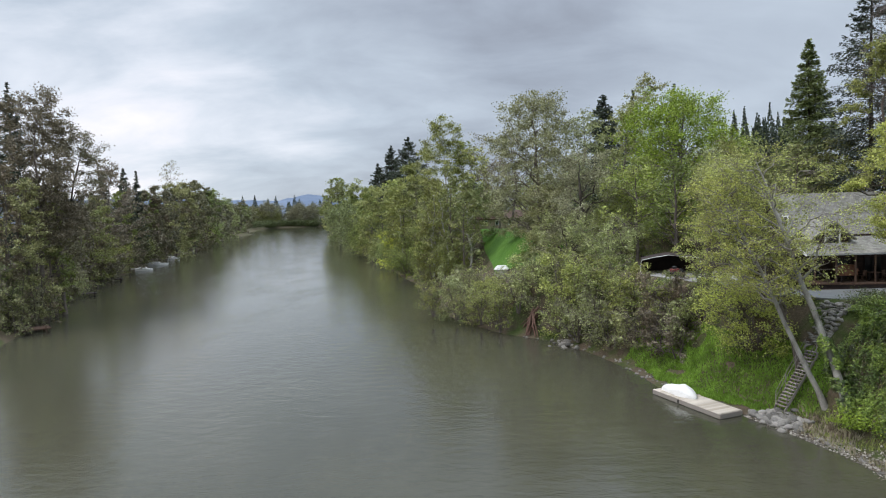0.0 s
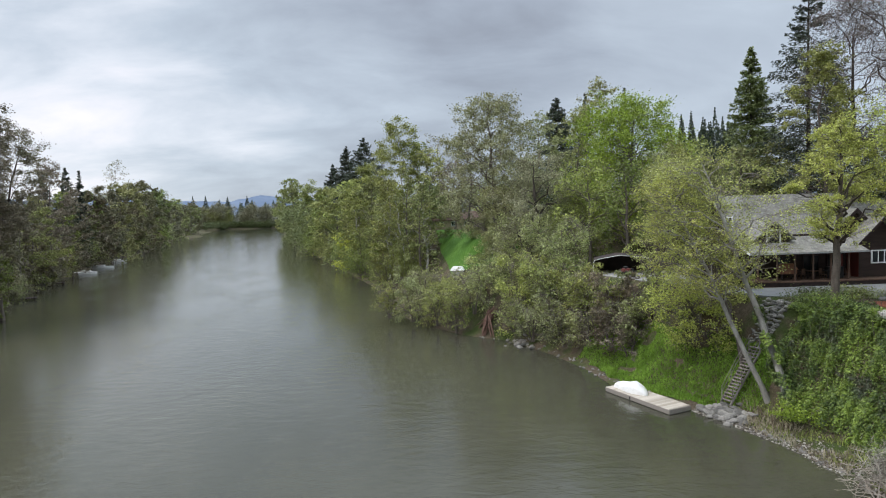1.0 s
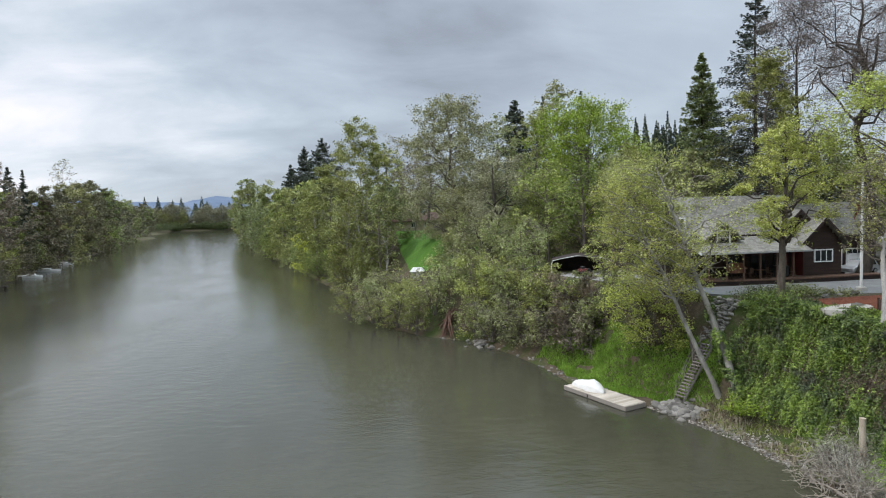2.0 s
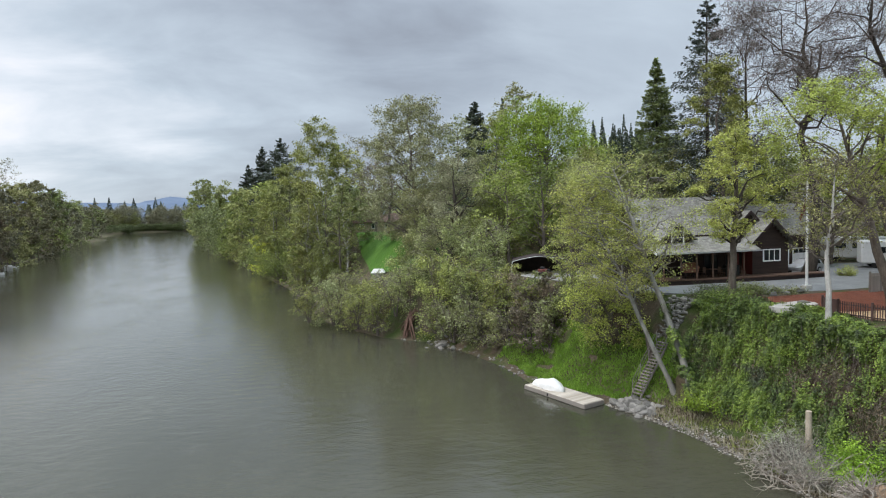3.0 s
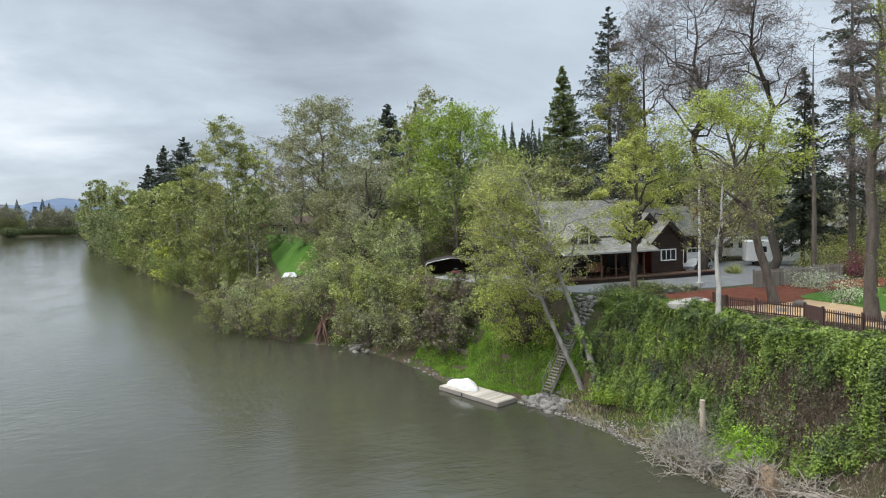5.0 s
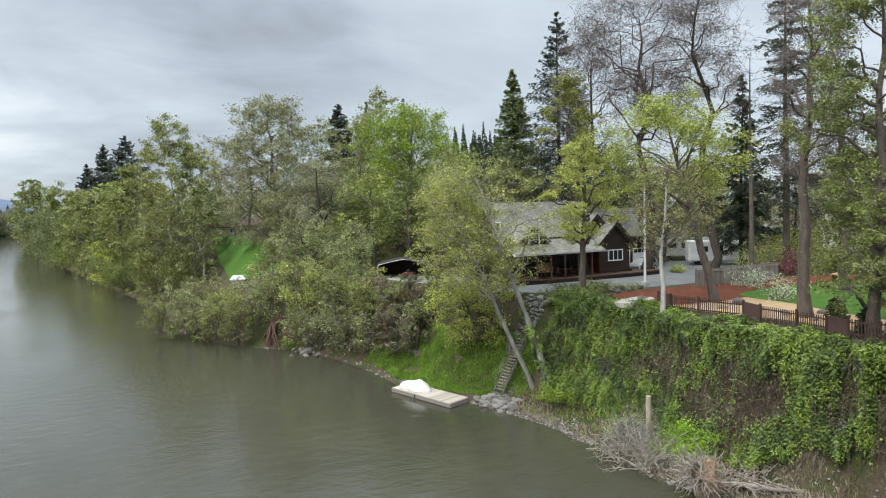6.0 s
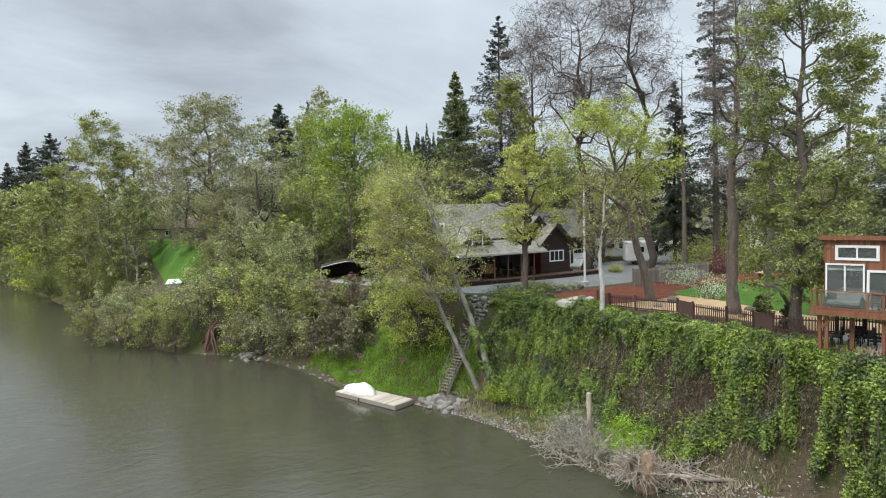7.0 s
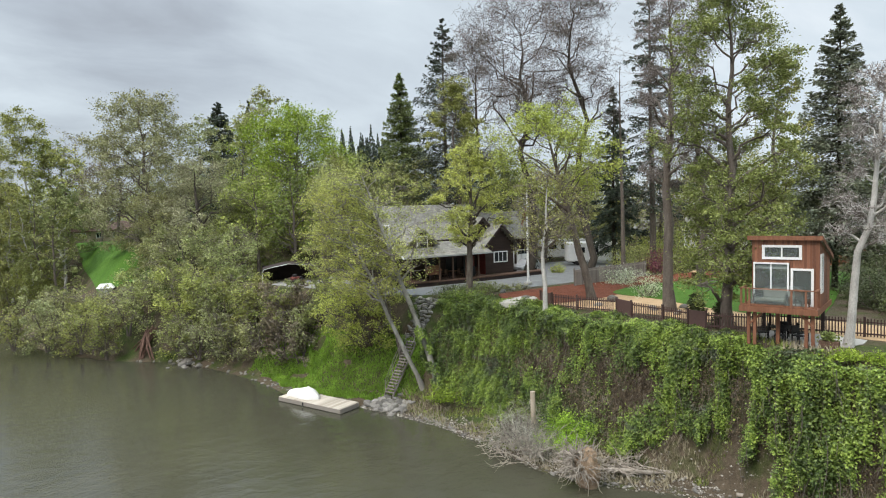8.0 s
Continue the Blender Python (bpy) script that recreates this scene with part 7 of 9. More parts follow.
broadleaf("bank_scrub", -69.7, 401.3, 17.8, 5.4, 3.3, "green scrub leaning over the water", seed=161, leaf=LEAF_SPRING, cover=1.2, size=1.14, stems=3, lobes=16, droop=0.4, shape="low", trunk_r=0.12, group="trees on the near bank", fine=False)
broadleaf("bank_scrub", -57.2, 354.4, 13.2, 4.8, 1.6, "green scrub leaning over the water", seed=162, leaf=LEAF_SPRING, cover=1.2, size=1.01, stems=3, lobes=16, droop=0.4, shape="low", trunk_r=0.12, group="trees on the near bank", fine=False)
broadleaf("bank_scrub", -45.8, 307.2, 10.0, 4.2, 0.7, "green scrub leaning over the water", seed=163, leaf=LEAF_SPRING, cover=1.2, size=0.87, stems=3, lobes=16, droop=0.4, shape="low", trunk_r=0.12, group="trees on the near bank", fine=False)
broadleaf("bank_scrub", -35.3, 259.8, 12.0, 3.5, 0.7, "green scrub leaning over the water", seed=164, leaf=LEAF_SPRING, cover=1.2, size=0.73, stems=3, lobes=16, droop=0.4, shape="low", trunk_r=0.12, group="trees on the near bank", fine=False)
broadleaf("bank_scrub", -28.4, 230.2, 10.6, 5.2, 0.7, "green scrub leaning over the water", seed=165, leaf=LEAF_SPRING, cover=1.2, size=0.65, stems=3, lobes=16, droop=0.4, shape="low", trunk_r=0.12, group="trees on the near bank", fine=False)
broadleaf("bank_scrub", -20.6, 202.1, 9.0, 4.5, 0.0, "green scrub leaning over the water", seed=166, leaf=LEAF_SPRING, cover=1.2, size=0.57, stems=3, lobes=16, droop=0.4, shape="low", trunk_r=0.12, group="trees on the near bank", fine=False)
broadleaf("bank_scrub", -13.8, 173.8, 12.0, 4.2, 0.1, "green scrub leaning over the water", seed=167, leaf=LEAF_YELLOW, cover=1.2, size=0.49, stems=3, lobes=16, droop=0.4, shape="low", trunk_r=0.12, group="trees on the near bank", fine=False)
broadleaf("bank_scrub", -9.1, 157.5, 12.2, 3.2, -0.1, "green scrub leaning over the water", seed=168, leaf=LEAF_SPRING, cover=1.2, size=0.44, stems=3, lobes=16, droop=0.4, shape="low", trunk_r=0.12, group="trees on the near bank", fine=False)
broadleaf("bank_scrub", -5.2, 143.7, 9.7, 3.4, -0.1, "green scrub leaning over the water", seed=169, leaf=LEAF_GREEN, cover=1.2, size=0.4, stems=3, lobes=16, droop=0.4, shape="low", trunk_r=0.12, group="trees on the near bank", fine=False)
broadleaf("bank_scrub", -1.8, 130.3, 11.8, 3.1, 0.2, "green scrub leaning over the water", seed=170, leaf=LEAF_SPRING, cover=1.2, size=0.36, stems=3, lobes=16, droop=0.4, shape="low", trunk_r=0.12, group="trees on the near bank", fine=False)
broadleaf("background_tree", 26.5, 83.9, 22.5, 4.5, 12.5, "spring-leaved tree behind the houses", seed=171, leaf=LEAF_SPRING, cover=1.1, size=0.3, lobes=20, trunk_r=0.25, bare=0.25, shape="egg", group="trees behind the houses", fine=False)
broadleaf("background_tree", 30.0, 78.5, 22.2, 3.6, 11.7, "spring-leaved tree behind the houses", seed=172, leaf=LEAF_GREEN, cover=1.1, size=0.3, lobes=20, trunk_r=0.25, bare=0.25, shape="egg", group="trees behind the houses", fine=False)
broadleaf("background_tree", 36.8, 82.1, 23.3, 4.0, 12.0, "spring-leaved tree behind the houses", seed=173, leaf=LEAF_OLIVE, cover=1.1, size=0.3, lobes=20, trunk_r=0.25, bare=0.25, shape="egg", group="trees behind the houses", fine=False)
broadleaf("background_tree", 41.7, 82.0, 22.6, 3.7, 12.6, "spring-leaved tree behind the houses", seed=174, leaf=LEAF_GREEN, cover=1.1, size=0.3, lobes=20, trunk_r=0.25, bare=0.25, shape="egg", group="trees behind the houses", fine=False)
broadleaf("background_tree", 42.4, 74.8, 22.9, 3.5, 14.3, "spring-leaved tree behind the houses", seed=175, leaf=LEAF_OLIVE, cover=1.1, size=0.3, lobes=20, trunk_r=0.25, bare=0.25, shape="egg", group="trees behind the houses", fine=False)
broadleaf("background_tree", 48.6, 75.8, 23.9, 3.7, 14.9, "spring-leaved tree behind the houses", seed=176, leaf=LEAF_OLIVE, cover=1.1, size=0.3, lobes=20, trunk_r=0.25, bare=0.25, shape="egg", group="trees behind the houses", fine=False)
broadleaf("background_tree", 56.5, 72.6, 24.6, 4.1, 13.8, "spring-leaved tree behind the houses", seed=177, leaf=LEAF_OLIVE, cover=1.1, size=0.3, lobes=20, trunk_r=0.25, bare=0.25, shape="egg", group="trees behind the houses", fine=False)
broadleaf("background_tree", 62.6, 72.8, 23.1, 4.3, 12.7, "spring-leaved tree behind the houses", seed=178, leaf=LEAF_GREEN, cover=1.1, size=0.3, lobes=20, trunk_r=0.25, bare=0.25, shape="egg", group="trees behind the houses", fine=False)
broadleaf("background_tree", 60.6, 63.8, 21.6, 3.5, 12.1, "spring-leaved tree behind the houses", seed=179, leaf=LEAF_BUD, cover=1.1, size=0.3, lobes=20, trunk_r=0.25, bare=0.25, shape="egg", group="trees behind the houses", fine=False)
broadleaf("background_tree", 67.8, 62.2, 20.8, 3.9, 11.0, "spring-leaved tree behind the houses", seed=180, leaf=LEAF_OLIVE, cover=1.1, size=0.3, lobes=20, trunk_r=0.25, bare=0.25, shape="egg", group="trees behind the houses", fine=False)
broadleaf("background_tree", 69.8, 56.8, 18.9, 3.7, 10.2, "spring-leaved tree behind the houses", seed=181, leaf=LEAF_OLIVE, cover=1.1, size=0.3, lobes=20, trunk_r=0.25, bare=0.25, shape="egg", group="trees behind the houses", fine=False)
broadleaf("background_tree", 67.3, 50.2, 20.7, 3.0, 12.0, "spring-leaved tree behind the houses", seed=182, leaf=LEAF_BUD, cover=1.1, size=0.3, lobes=20, trunk_r=0.25, bare=0.25, shape="egg", group="trees behind the houses", fine=False)
broadleaf("background_tree", 73.4, 48.6, 20.7, 3.4, 11.0, "spring-leaved tree behind the houses", seed=183, leaf=LEAF_OLIVE, cover=1.1, size=0.3, lobes=20, trunk_r=0.25, bare=0.25, shape="egg", group="trees behind the houses", fine=False)
broadleaf("background_tree", 70.4, 42.1, 18.2, 3.0, 10.7, "spring-leaved tree behind the houses", seed=184, leaf=LEAF_GREEN, cover=1.1, size=0.3, lobes=20, trunk_r=0.25, bare=0.25, shape="egg", group="trees behind the houses", fine=False)
broadleaf("background_tree", 71.2, 36.5, 17.9, 3.0, 10.8, "spring-leaved tree behind the houses", seed=185, leaf=LEAF_GREEN, cover=1.1, size=0.3, lobes=20, trunk_r=0.25, bare=0.25, shape="egg", group="trees behind the houses", fine=False)
broadleaf("background_tree", 69.2, 31.4, 17.6, 2.7, 10.5, "dark evergreen tree behind the studio", seed=186, leaf=LEAF_DARK, cover=1.1, size=0.3, lobes=20, trunk_r=0.25, bare=0.25, shape="egg", group="trees behind the houses", fine=False)
broadleaf("background_tree", 67.2, 25.9, 19.0, 2.6, 11.4, "dark evergreen tree behind the studio", seed=187, leaf=LEAF_DARK, cover=1.1, size=0.3, lobes=20, trunk_r=0.25, bare=0.25, shape="egg", group="trees behind the houses", fine=False)
broadleaf("scrub_alder", 20.6, 61.6, 6.1, 2.0, 1.2, "low scrub on the bank below the carport", seed=188, leaf=LEAF_BUD, size=0.17, cover=1.5, stems=3, lobes=18, droop=0.3, shape="low", trunk_r=0.1, group="scrub over the water", fine=False)
broadleaf("scrub_alder", 22.1, 57.9, 5.6, 1.7, 1.6, "low scrub on the bank below the carport", seed=189, leaf=LEAF_BUD, size=0.17, cover=1.5, stems=3, lobes=18, droop=0.3, shape="low", trunk_r=0.1, group="scrub over the water", fine=False)
broadleaf("scrub_alder", 20.3, 65.9, 8.5, 2.6, 5.5, "low scrub on the bank below the carport", seed=190, leaf=LEAF_SPRING, size=0.17, cover=1.5, stems=3, lobes=18, droop=0.3, shape="low", trunk_r=0.1, group="scrub over the water", fine=False)
broadleaf("scrub_alder", 22.5, 62.0, 8.6, 2.4, 5.7, "low scrub on the bank below the carport", seed=191, leaf=LEAF_GREEN, size=0.17, cover=1.5, stems=3, lobes=18, droop=0.3, shape="low", trunk_r=0.1, group="scrub over the water", fine=False)
broadleaf("scrub_alder", 24.1, 57.1, 8.8, 2.1, 5.6, "low scrub on the bank below the carport", seed=192, leaf=LEAF_SPRING, size=0.17, cover=1.5, stems=3, lobes=18, droop=0.3, shape="low", trunk_r=0.1, group="scrub over the water", fine=False)
broadleaf("scrub_alder", 25.2, 53.3, 8.7, 1.8, 5.7, "low scrub on the bank below the carport", seed=193, leaf=LEAF_GREEN, size=0.17, cover=1.5, stems=3, lobes=18, droop=0.3, shape="low", trunk_r=0.1, group="scrub over the water", fine=False)
broadleaf("scrub_alder", -1.6, 89.0, 6.1, 2.3, 1.9, "alder scrub trailing into the river", seed=194, leaf=LEAF_SPRING, size=0.19, cover=1.5, stems=3, lobes=20, droop=0.6, shape="low", trunk_r=0.1, group="scrub over the water", fine=False, z=1.4)
broadleaf("scrub_alder", 1.7, 87.0, 5.7, 2.4, 1.6, "alder scrub trailing into the river", seed=195, leaf=LEAF_SPRING, size=0.19, cover=1.5, stems=3, lobes=20, droop=0.6, shape="low", trunk_r=0.1, group="scrub over the water", fine=False, z=1.1)
broadleaf("scrub_alder", 4.9, 82.9, 5.7, 2.4, 1.6, "alder scrub trailing into the river", seed=196, leaf=LEAF_OLIVE, size=0.19, cover=1.5, stems=3, lobes=20, droop=0.6, shape="low", trunk_r=0.1, group="scrub over the water", fine=False, z=1.1)
broadleaf("scrub_alder", 13.7, 73.7, 6.1, 2.5, 2.2, "alder scrub trailing into the river", seed=198, leaf=LEAF_OLIVE, size=0.19, cover=1.5, stems=3, lobes=20, droop=0.6, shape="low", trunk_r=0.1, group="scrub over the water", fine=False, z=1.7)
broadleaf("scrub_alder", 15.3, 70.4, 5.4, 2.4, 1.6, "alder scrub trailing into the river", seed=199, leaf=LEAF_SPRING, size=0.19, cover=1.5, stems=3, lobes=20, droop=0.6, shape="low", trunk_r=0.1, group="scrub over the water", fine=False, z=1.1)
broadleaf("scrub_alder", 17.9, 66.6, 5.3, 2.4, 1.5, "alder scrub trailing into the river", seed=200, leaf=LEAF_GREEN, size=0.19, cover=1.5, stems=3, lobes=20, droop=0.6, shape="low", trunk_r=0.1, group="scrub over the water", fine=False, z=1.0)
broadleaf("scrub_alder", 19.5, 63.1, 5.8, 2.4, 2.2, "alder scrub trailing into the river", seed=201, leaf=LEAF_SPRING, size=0.19, cover=1.5, stems=3, lobes=20, droop=0.6, shape="low", trunk_r=0.1, group="scrub over the water", fine=False, z=1.7)
broadleaf("scrub_alder", 21.2, 60.4, 6.2, 2.3, 2.7, "alder scrub trailing into the river", seed=202, leaf=LEAF_BUD, size=0.19, cover=1.5, stems=3, lobes=20, droop=0.6, shape="low", trunk_r=0.1, group="scrub over the water", fine=False, z=2.2)
broadleaf("scrub_alder", 22.5, 58.9, 7.1, 2.3, 3.6, "alder scrub trailing into the river", seed=203, leaf=LEAF_OLIVE, size=0.19, cover=1.5, stems=3, lobes=20, droop=0.6, shape="low", trunk_r=0.1, group="scrub over the water", fine=False, z=3.1)
broadleaf("scrub_alder", 9.6, 79.6, 8.6, 2.6, 4.6, "alder scrub hanging over bared roots", seed=204, leaf=LEAF_SPRING, size=0.19, cover=1.6, stems=3, lobes=22, droop=0.6, shape="low", trunk_r=0.1, group="scrub over the water", fine=False, z=3.1)
broadleaf("scrub_alder", 7.2, 79.4, 4.6, 1.7, 1.2, "alder scrub trailing into the river", seed=197, leaf=LEAF_OLIVE, size=0.19, cover=1.5, stems=3, lobes=18, droop=0.6, shape="low", trunk_r=0.1, group="scrub over the water", fine=False, z=0.7)
broadleaf("scrub_alder", 17.3, 69.9, 7.1, 2.5, 3.2, "alder scrub trailing into the river", seed=205, leaf=LEAF_SPRING, size=0.19, cover=1.5, stems=3, lobes=20, droop=0.6, shape="low", trunk_r=0.1, group="scrub over the water", fine=False, z=2.7)
broadleaf("tall_bank_tree", 25.4, 111.1, 32.5, 5.6, 12.8, "tall spring-leaved tree above the bank", seed=206, leaf=LEAF_OLIVE, cover=1.3, size=0.3, lobes=28, trunk_r=0.28, shape="egg", group="trees on the near bank", fine=False)
broadleaf("tall_bank_tree", 13.9, 121.2, 31.1, 5.2, 18.5, "tall spring-leaved tree above the bank", seed=207, leaf=LEAF_GREY, cover=1.3, size=0.32, lobes=28, trunk_r=0.28, shape="egg", group="trees on the near bank", fine=False)
broadleaf("tall_bank_tree", 34.1, 115.0, 34.9, 5.4, 12.5, "tall spring-leaved tree above the bank", seed=208, leaf=LEAF_OLIVE, cover=1.3, size=0.31, lobes=28, trunk_r=0.28, shape="egg", group="trees on the near bank", fine=False)
broadleaf("tall_bank_tree", 8.3, 149.8, 31.2, 5.4, 15.2, "tall spring-leaved tree above the bank", seed=209, leaf=LEAF_SPRING, cover=1.3, size=0.39, lobes=28, trunk_r=0.28, shape="egg", group="trees on the near bank", fine=False)
broadleaf("tall_bank_tree", 40.1, 87.2, 23.9, 3.7, 11.4, "tall spring-leaved tree above the bank", seed=210, leaf=LEAF_SPRING, cover=1.3, size=0.25, lobes=28, trunk_r=0.28, shape="egg", group="trees on the near bank")
broadleaf("tall_bank_tree", 42.4, 81.7, 21.6, 3.2, 11.5, "tall spring-leaved tree above the bank", seed=211, leaf=LEAF_OLIVE, cover=1.3, size=0.24, lobes=28, trunk_r=0.28, shape="egg", group="trees on the near bank")
broadleaf("tall_bank_tree", -4.7, 177.9, 34.5, 6.1, 8.9, "tall spring-leaved tree above the bank", seed=212, leaf=LEAF_OLIVE, cover=1.3, size=0.46, lobes=28, trunk_r=0.28, shape="egg", group="trees on the near bank", fine=False)
broadleaf("tall_bank_tree", 5.9, 157.9, 33.8, 5.1, 12.4, "tall spring-leaved tree above the bank", seed=213, leaf=LEAF_GREEN, cover=1.3, size=0.41, lobes=28, trunk_r=0.28, shape="egg", group="trees on the near bank", fine=False)
broadleaf("bank_scrub", 4.3, 98.9, 6.6, 3.6, 1.8, "green scrub at the lawn edge", seed=214, leaf=LEAF_SPRING, cover=1.5, size=0.24, stems=3, lobes=18, droop=0.3, shape="low", trunk_r=0.1, fine=False, group="trees on the near bank")
broadleaf("bank_scrub", 12.7, 95.2, 9.6, 3.6, 2.1, "green scrub at the lawn edge", seed=215, leaf=LEAF_OLIVE, cover=1.5, size=0.24, stems=3, lobes=18, droop=0.3, shape="low", trunk_r=0.1, fine=False, group="trees on the near bank")
broadleaf("bank_scrub", 16.1, 91.6, 11.0, 3.7, 3.4, "green scrub at the lawn edge", seed=216, leaf=LEAF_GREEN, cover=1.5, size=0.24, stems=3, lobes=18, droop=0.3, shape="low", trunk_r=0.1, fine=False, group="trees on the near bank")
broadleaf("bank_scrub", 7.3, 93.7, 5.3, 3.1, 1.2, "green scrub at the lawn edge", seed=217, leaf=LEAF_GREEN, cover=1.5, size=0.24, stems=3, lobes=18, droop=0.3, shape="low", trunk_r=0.1, fine=False, group="trees on the near bank")
broadleaf("bank_scrub", 10.9, 91.4, 6.5, 3.0, 1.5, "green scrub at the lawn edge", seed=218, leaf=LEAF_SPRING, cover=1.5, size=0.24, stems=3, lobes=18, droop=0.3, shape="low", trunk_r=0.1, fine=False, group="trees on the near bank")
broadleaf("bank_scrub", -63.2, 87.6, 7.7, 2.7, 0.9, "grey scrub leaning over the water", seed=219, leaf=LEAF_GREY, cover=1.5, size=0.26, stems=3, lobes=18, droop=0.4, shape="low", trunk_r=0.1, group="trees on the far bank", fine=False)
broadleaf("bank_scrub", -61.1, 87.3, 6.1, 2.1, 0.3, "grey scrub leaning over the water", seed=220, leaf=LEAF_OLIVE, cover=1.5, size=0.26, stems=3, lobes=18, droop=0.4, shape="low", trunk_r=0.1, group="trees on the far bank", fine=False)
broadleaf("bank_scrub", -63.1, 85.2, 6.4, 2.2, 0.2, "grey scrub leaning over the water", seed=221, leaf=LEAF_GREY, cover=1.5, size=0.26, stems=3, lobes=18, droop=0.4, shape="low", trunk_r=0.1, group="trees on the far bank", fine=False)
broadleaf("bare_oak", 52.1, 33.6, 34.0, 2.8, 19.3, "bare grey tree behind the lawn", seed=222, leaf=LEAF_TWIG, cover=0, twiggy=5500, size=0.2, trunk_r=0.34, lobes=22, bare=0.8, kink=0.16, group="trees by the house")
broadleaf("bare_oak", 51.2, 64.1, 39.0, 4.4, 21.5, "bare grey tree behind the house", seed=223, leaf=LEAF_TWIG, cover=0, twiggy=5500, size=0.2, trunk_r=0.34, lobes=22, bare=0.8, kink=0.2, bark=BARK_DARK, group="trees by the house")
broadleaf("garden_tree", 46.2, 23.8, 27.0, 1.9, 13.5, "slender garden tree in spring leaf", seed=224, leaf=LEAF_SPRING, cover=1.2, size=0.19, trunk_r=0.25, lobes=26, shape="egg", group="trees by the house")
fir("dead_snag", 53.9, 44.6, 31.0, 0.35, "bare dead fir trunk without branches", seed=77, sparse=0.25, dead=1.0, bare_to=0.5, group="trees by the house", whorl=2.0)
broadleaf("alder_tree", 1.3, 129.5, 21.4, 3.3, 10.2, "slender alder with pale leaning trunk", seed=225, leaf=LEAF_SPRING, bark=BARK_WHITE, cover=1.0, size=0.28, lobes=18, trunk_r=0.2, lean=(-2.0, 0.5), shape="egg", group="trees on the near bank", fine=False)
broadleaf("alder_tree", 5.6, 120.4, 21.5, 3.1, 9.9, "slender alder with pale leaning trunk", seed=226, leaf=LEAF_SPRING, bark=BARK_WHITE, cover=1.0, size=0.28, lobes=18, trunk_r=0.2, lean=(-1.5, 0.5), shape="egg", group="trees on the near bank", fine=False)
broadleaf("alder_tree", -2.2, 138.4, 19.4, 3.0, 9.9, "slender alder with pale leaning trunk", seed=227, leaf=LEAF_SPRING, bark=BARK_WHITE, cover=1.0, size=0.28, lobes=18, trunk_r=0.2, lean=(-2.0, 0.5), shape="egg", group="trees on the near bank", fine=False)
broadleaf("alder_tree", -10.5, 167.0, 20.3, 3.4, 9.6, "slender alder with pale leaning trunk", seed=228, leaf=LEAF_SPRING, bark=BARK_WHITE, cover=1.0, size=0.28, lobes=18, trunk_r=0.2, lean=(-2.0, 0.5), shape="egg", group="trees on the near bank", fine=False)
broadleaf("bank_scrub", 13.3, 82.9, 9.8, 2.6, 5.1, "feathery spring scrub along the top of the bank", seed=229, leaf=LEAF_SPRING, size=0.2, cover=1.5, stems=3, lobes=20, droop=0.4, shape="low", trunk_r=0.1, fine=False, group="scrub over the water")
broadleaf("bank_scrub", 15.5, 79.5, 10.3, 2.5, 5.3, "feathery spring scrub along the top of the bank", seed=230, leaf=LEAF_OLIVE, size=0.2, cover=1.5, stems=3, lobes=20, droop=0.4, shape="low", trunk_r=0.1, fine=False, group="scrub over the water")
broadleaf("bank_scrub", 17.8, 77.0, 10.4, 2.7, 5.3, "feathery spring scrub along the top of the bank", seed=231, leaf=LEAF_SPRING, size=0.2, cover=1.5, stems=3, lobes=20, droop=0.4, shape="low", trunk_r=0.1, fine=False, group="scrub over the water")
broadleaf("bank_scrub", 19.9, 74.4, 10.0, 2.7, 5.0, "feathery spring scrub along the top of the bank", seed=232, leaf=LEAF_SPRING, size=0.2, cover=1.5, stems=3, lobes=20, droop=0.4, shape="low", trunk_r=0.1, fine=False, group="scrub over the water")
broadleaf("bank_scrub", 21.3, 69.8, 8.8, 2.5, 4.8, "feathery spring scrub along the top of the bank", seed=233, leaf=LEAF_SPRING, size=0.2, cover=1.5, stems=3, lobes=20, droop=0.4, shape="low", trunk_r=0.1, fine=False, group="scrub over the water")
broadleaf("bank_scrub", 23.2, 67.1, 8.7, 2.5, 4.9, "feathery spring scrub along the top of the bank", seed=234, leaf=LEAF_OLIVE, size=0.2, cover=1.5, stems=3, lobes=20, droop=0.4, shape="low", trunk_r=0.1, fine=False, group="scrub over the water")
broadleaf("bank_scrub", 24.8, 64.4, 8.6, 2.3, 5.0, "feathery spring scrub along the top of the bank", seed=235, leaf=LEAF_SPRING, size=0.2, cover=1.5, stems=3, lobes=20, droop=0.4, shape="low", trunk_r=0.1, fine=False, group="scrub over the water")
broadleaf("bank_scrub", 3.8, 92.9, 7.6, 2.5, 4.0, "feathery spring scrub along the top of the bank", seed=236, leaf=LEAF_SPRING, size=0.2, cover=1.5, stems=3, lobes=20, droop=0.4, shape="low", trunk_r=0.1, fine=False, group="scrub over the water")
broadleaf("bank_scrub", 6.2, 90.8, 7.1, 2.3, 3.6, "feathery spring scrub along the top of the bank", seed=237, leaf=LEAF_OLIVE, size=0.2, cover=1.5, stems=3, lobes=20, droop=0.4, shape="low", trunk_r=0.1, fine=False, group="scrub over the water")
broadleaf("bank_scrub", 11.4, 86.2, 7.6, 2.2, 3.9, "feathery spring scrub along the top of the bank", seed=238, leaf=LEAF_SPRING, size=0.2, cover=1.5, stems=3, lobes=20, droop=0.4, shape="low", trunk_r=0.1, fine=False, group="scrub over the water")


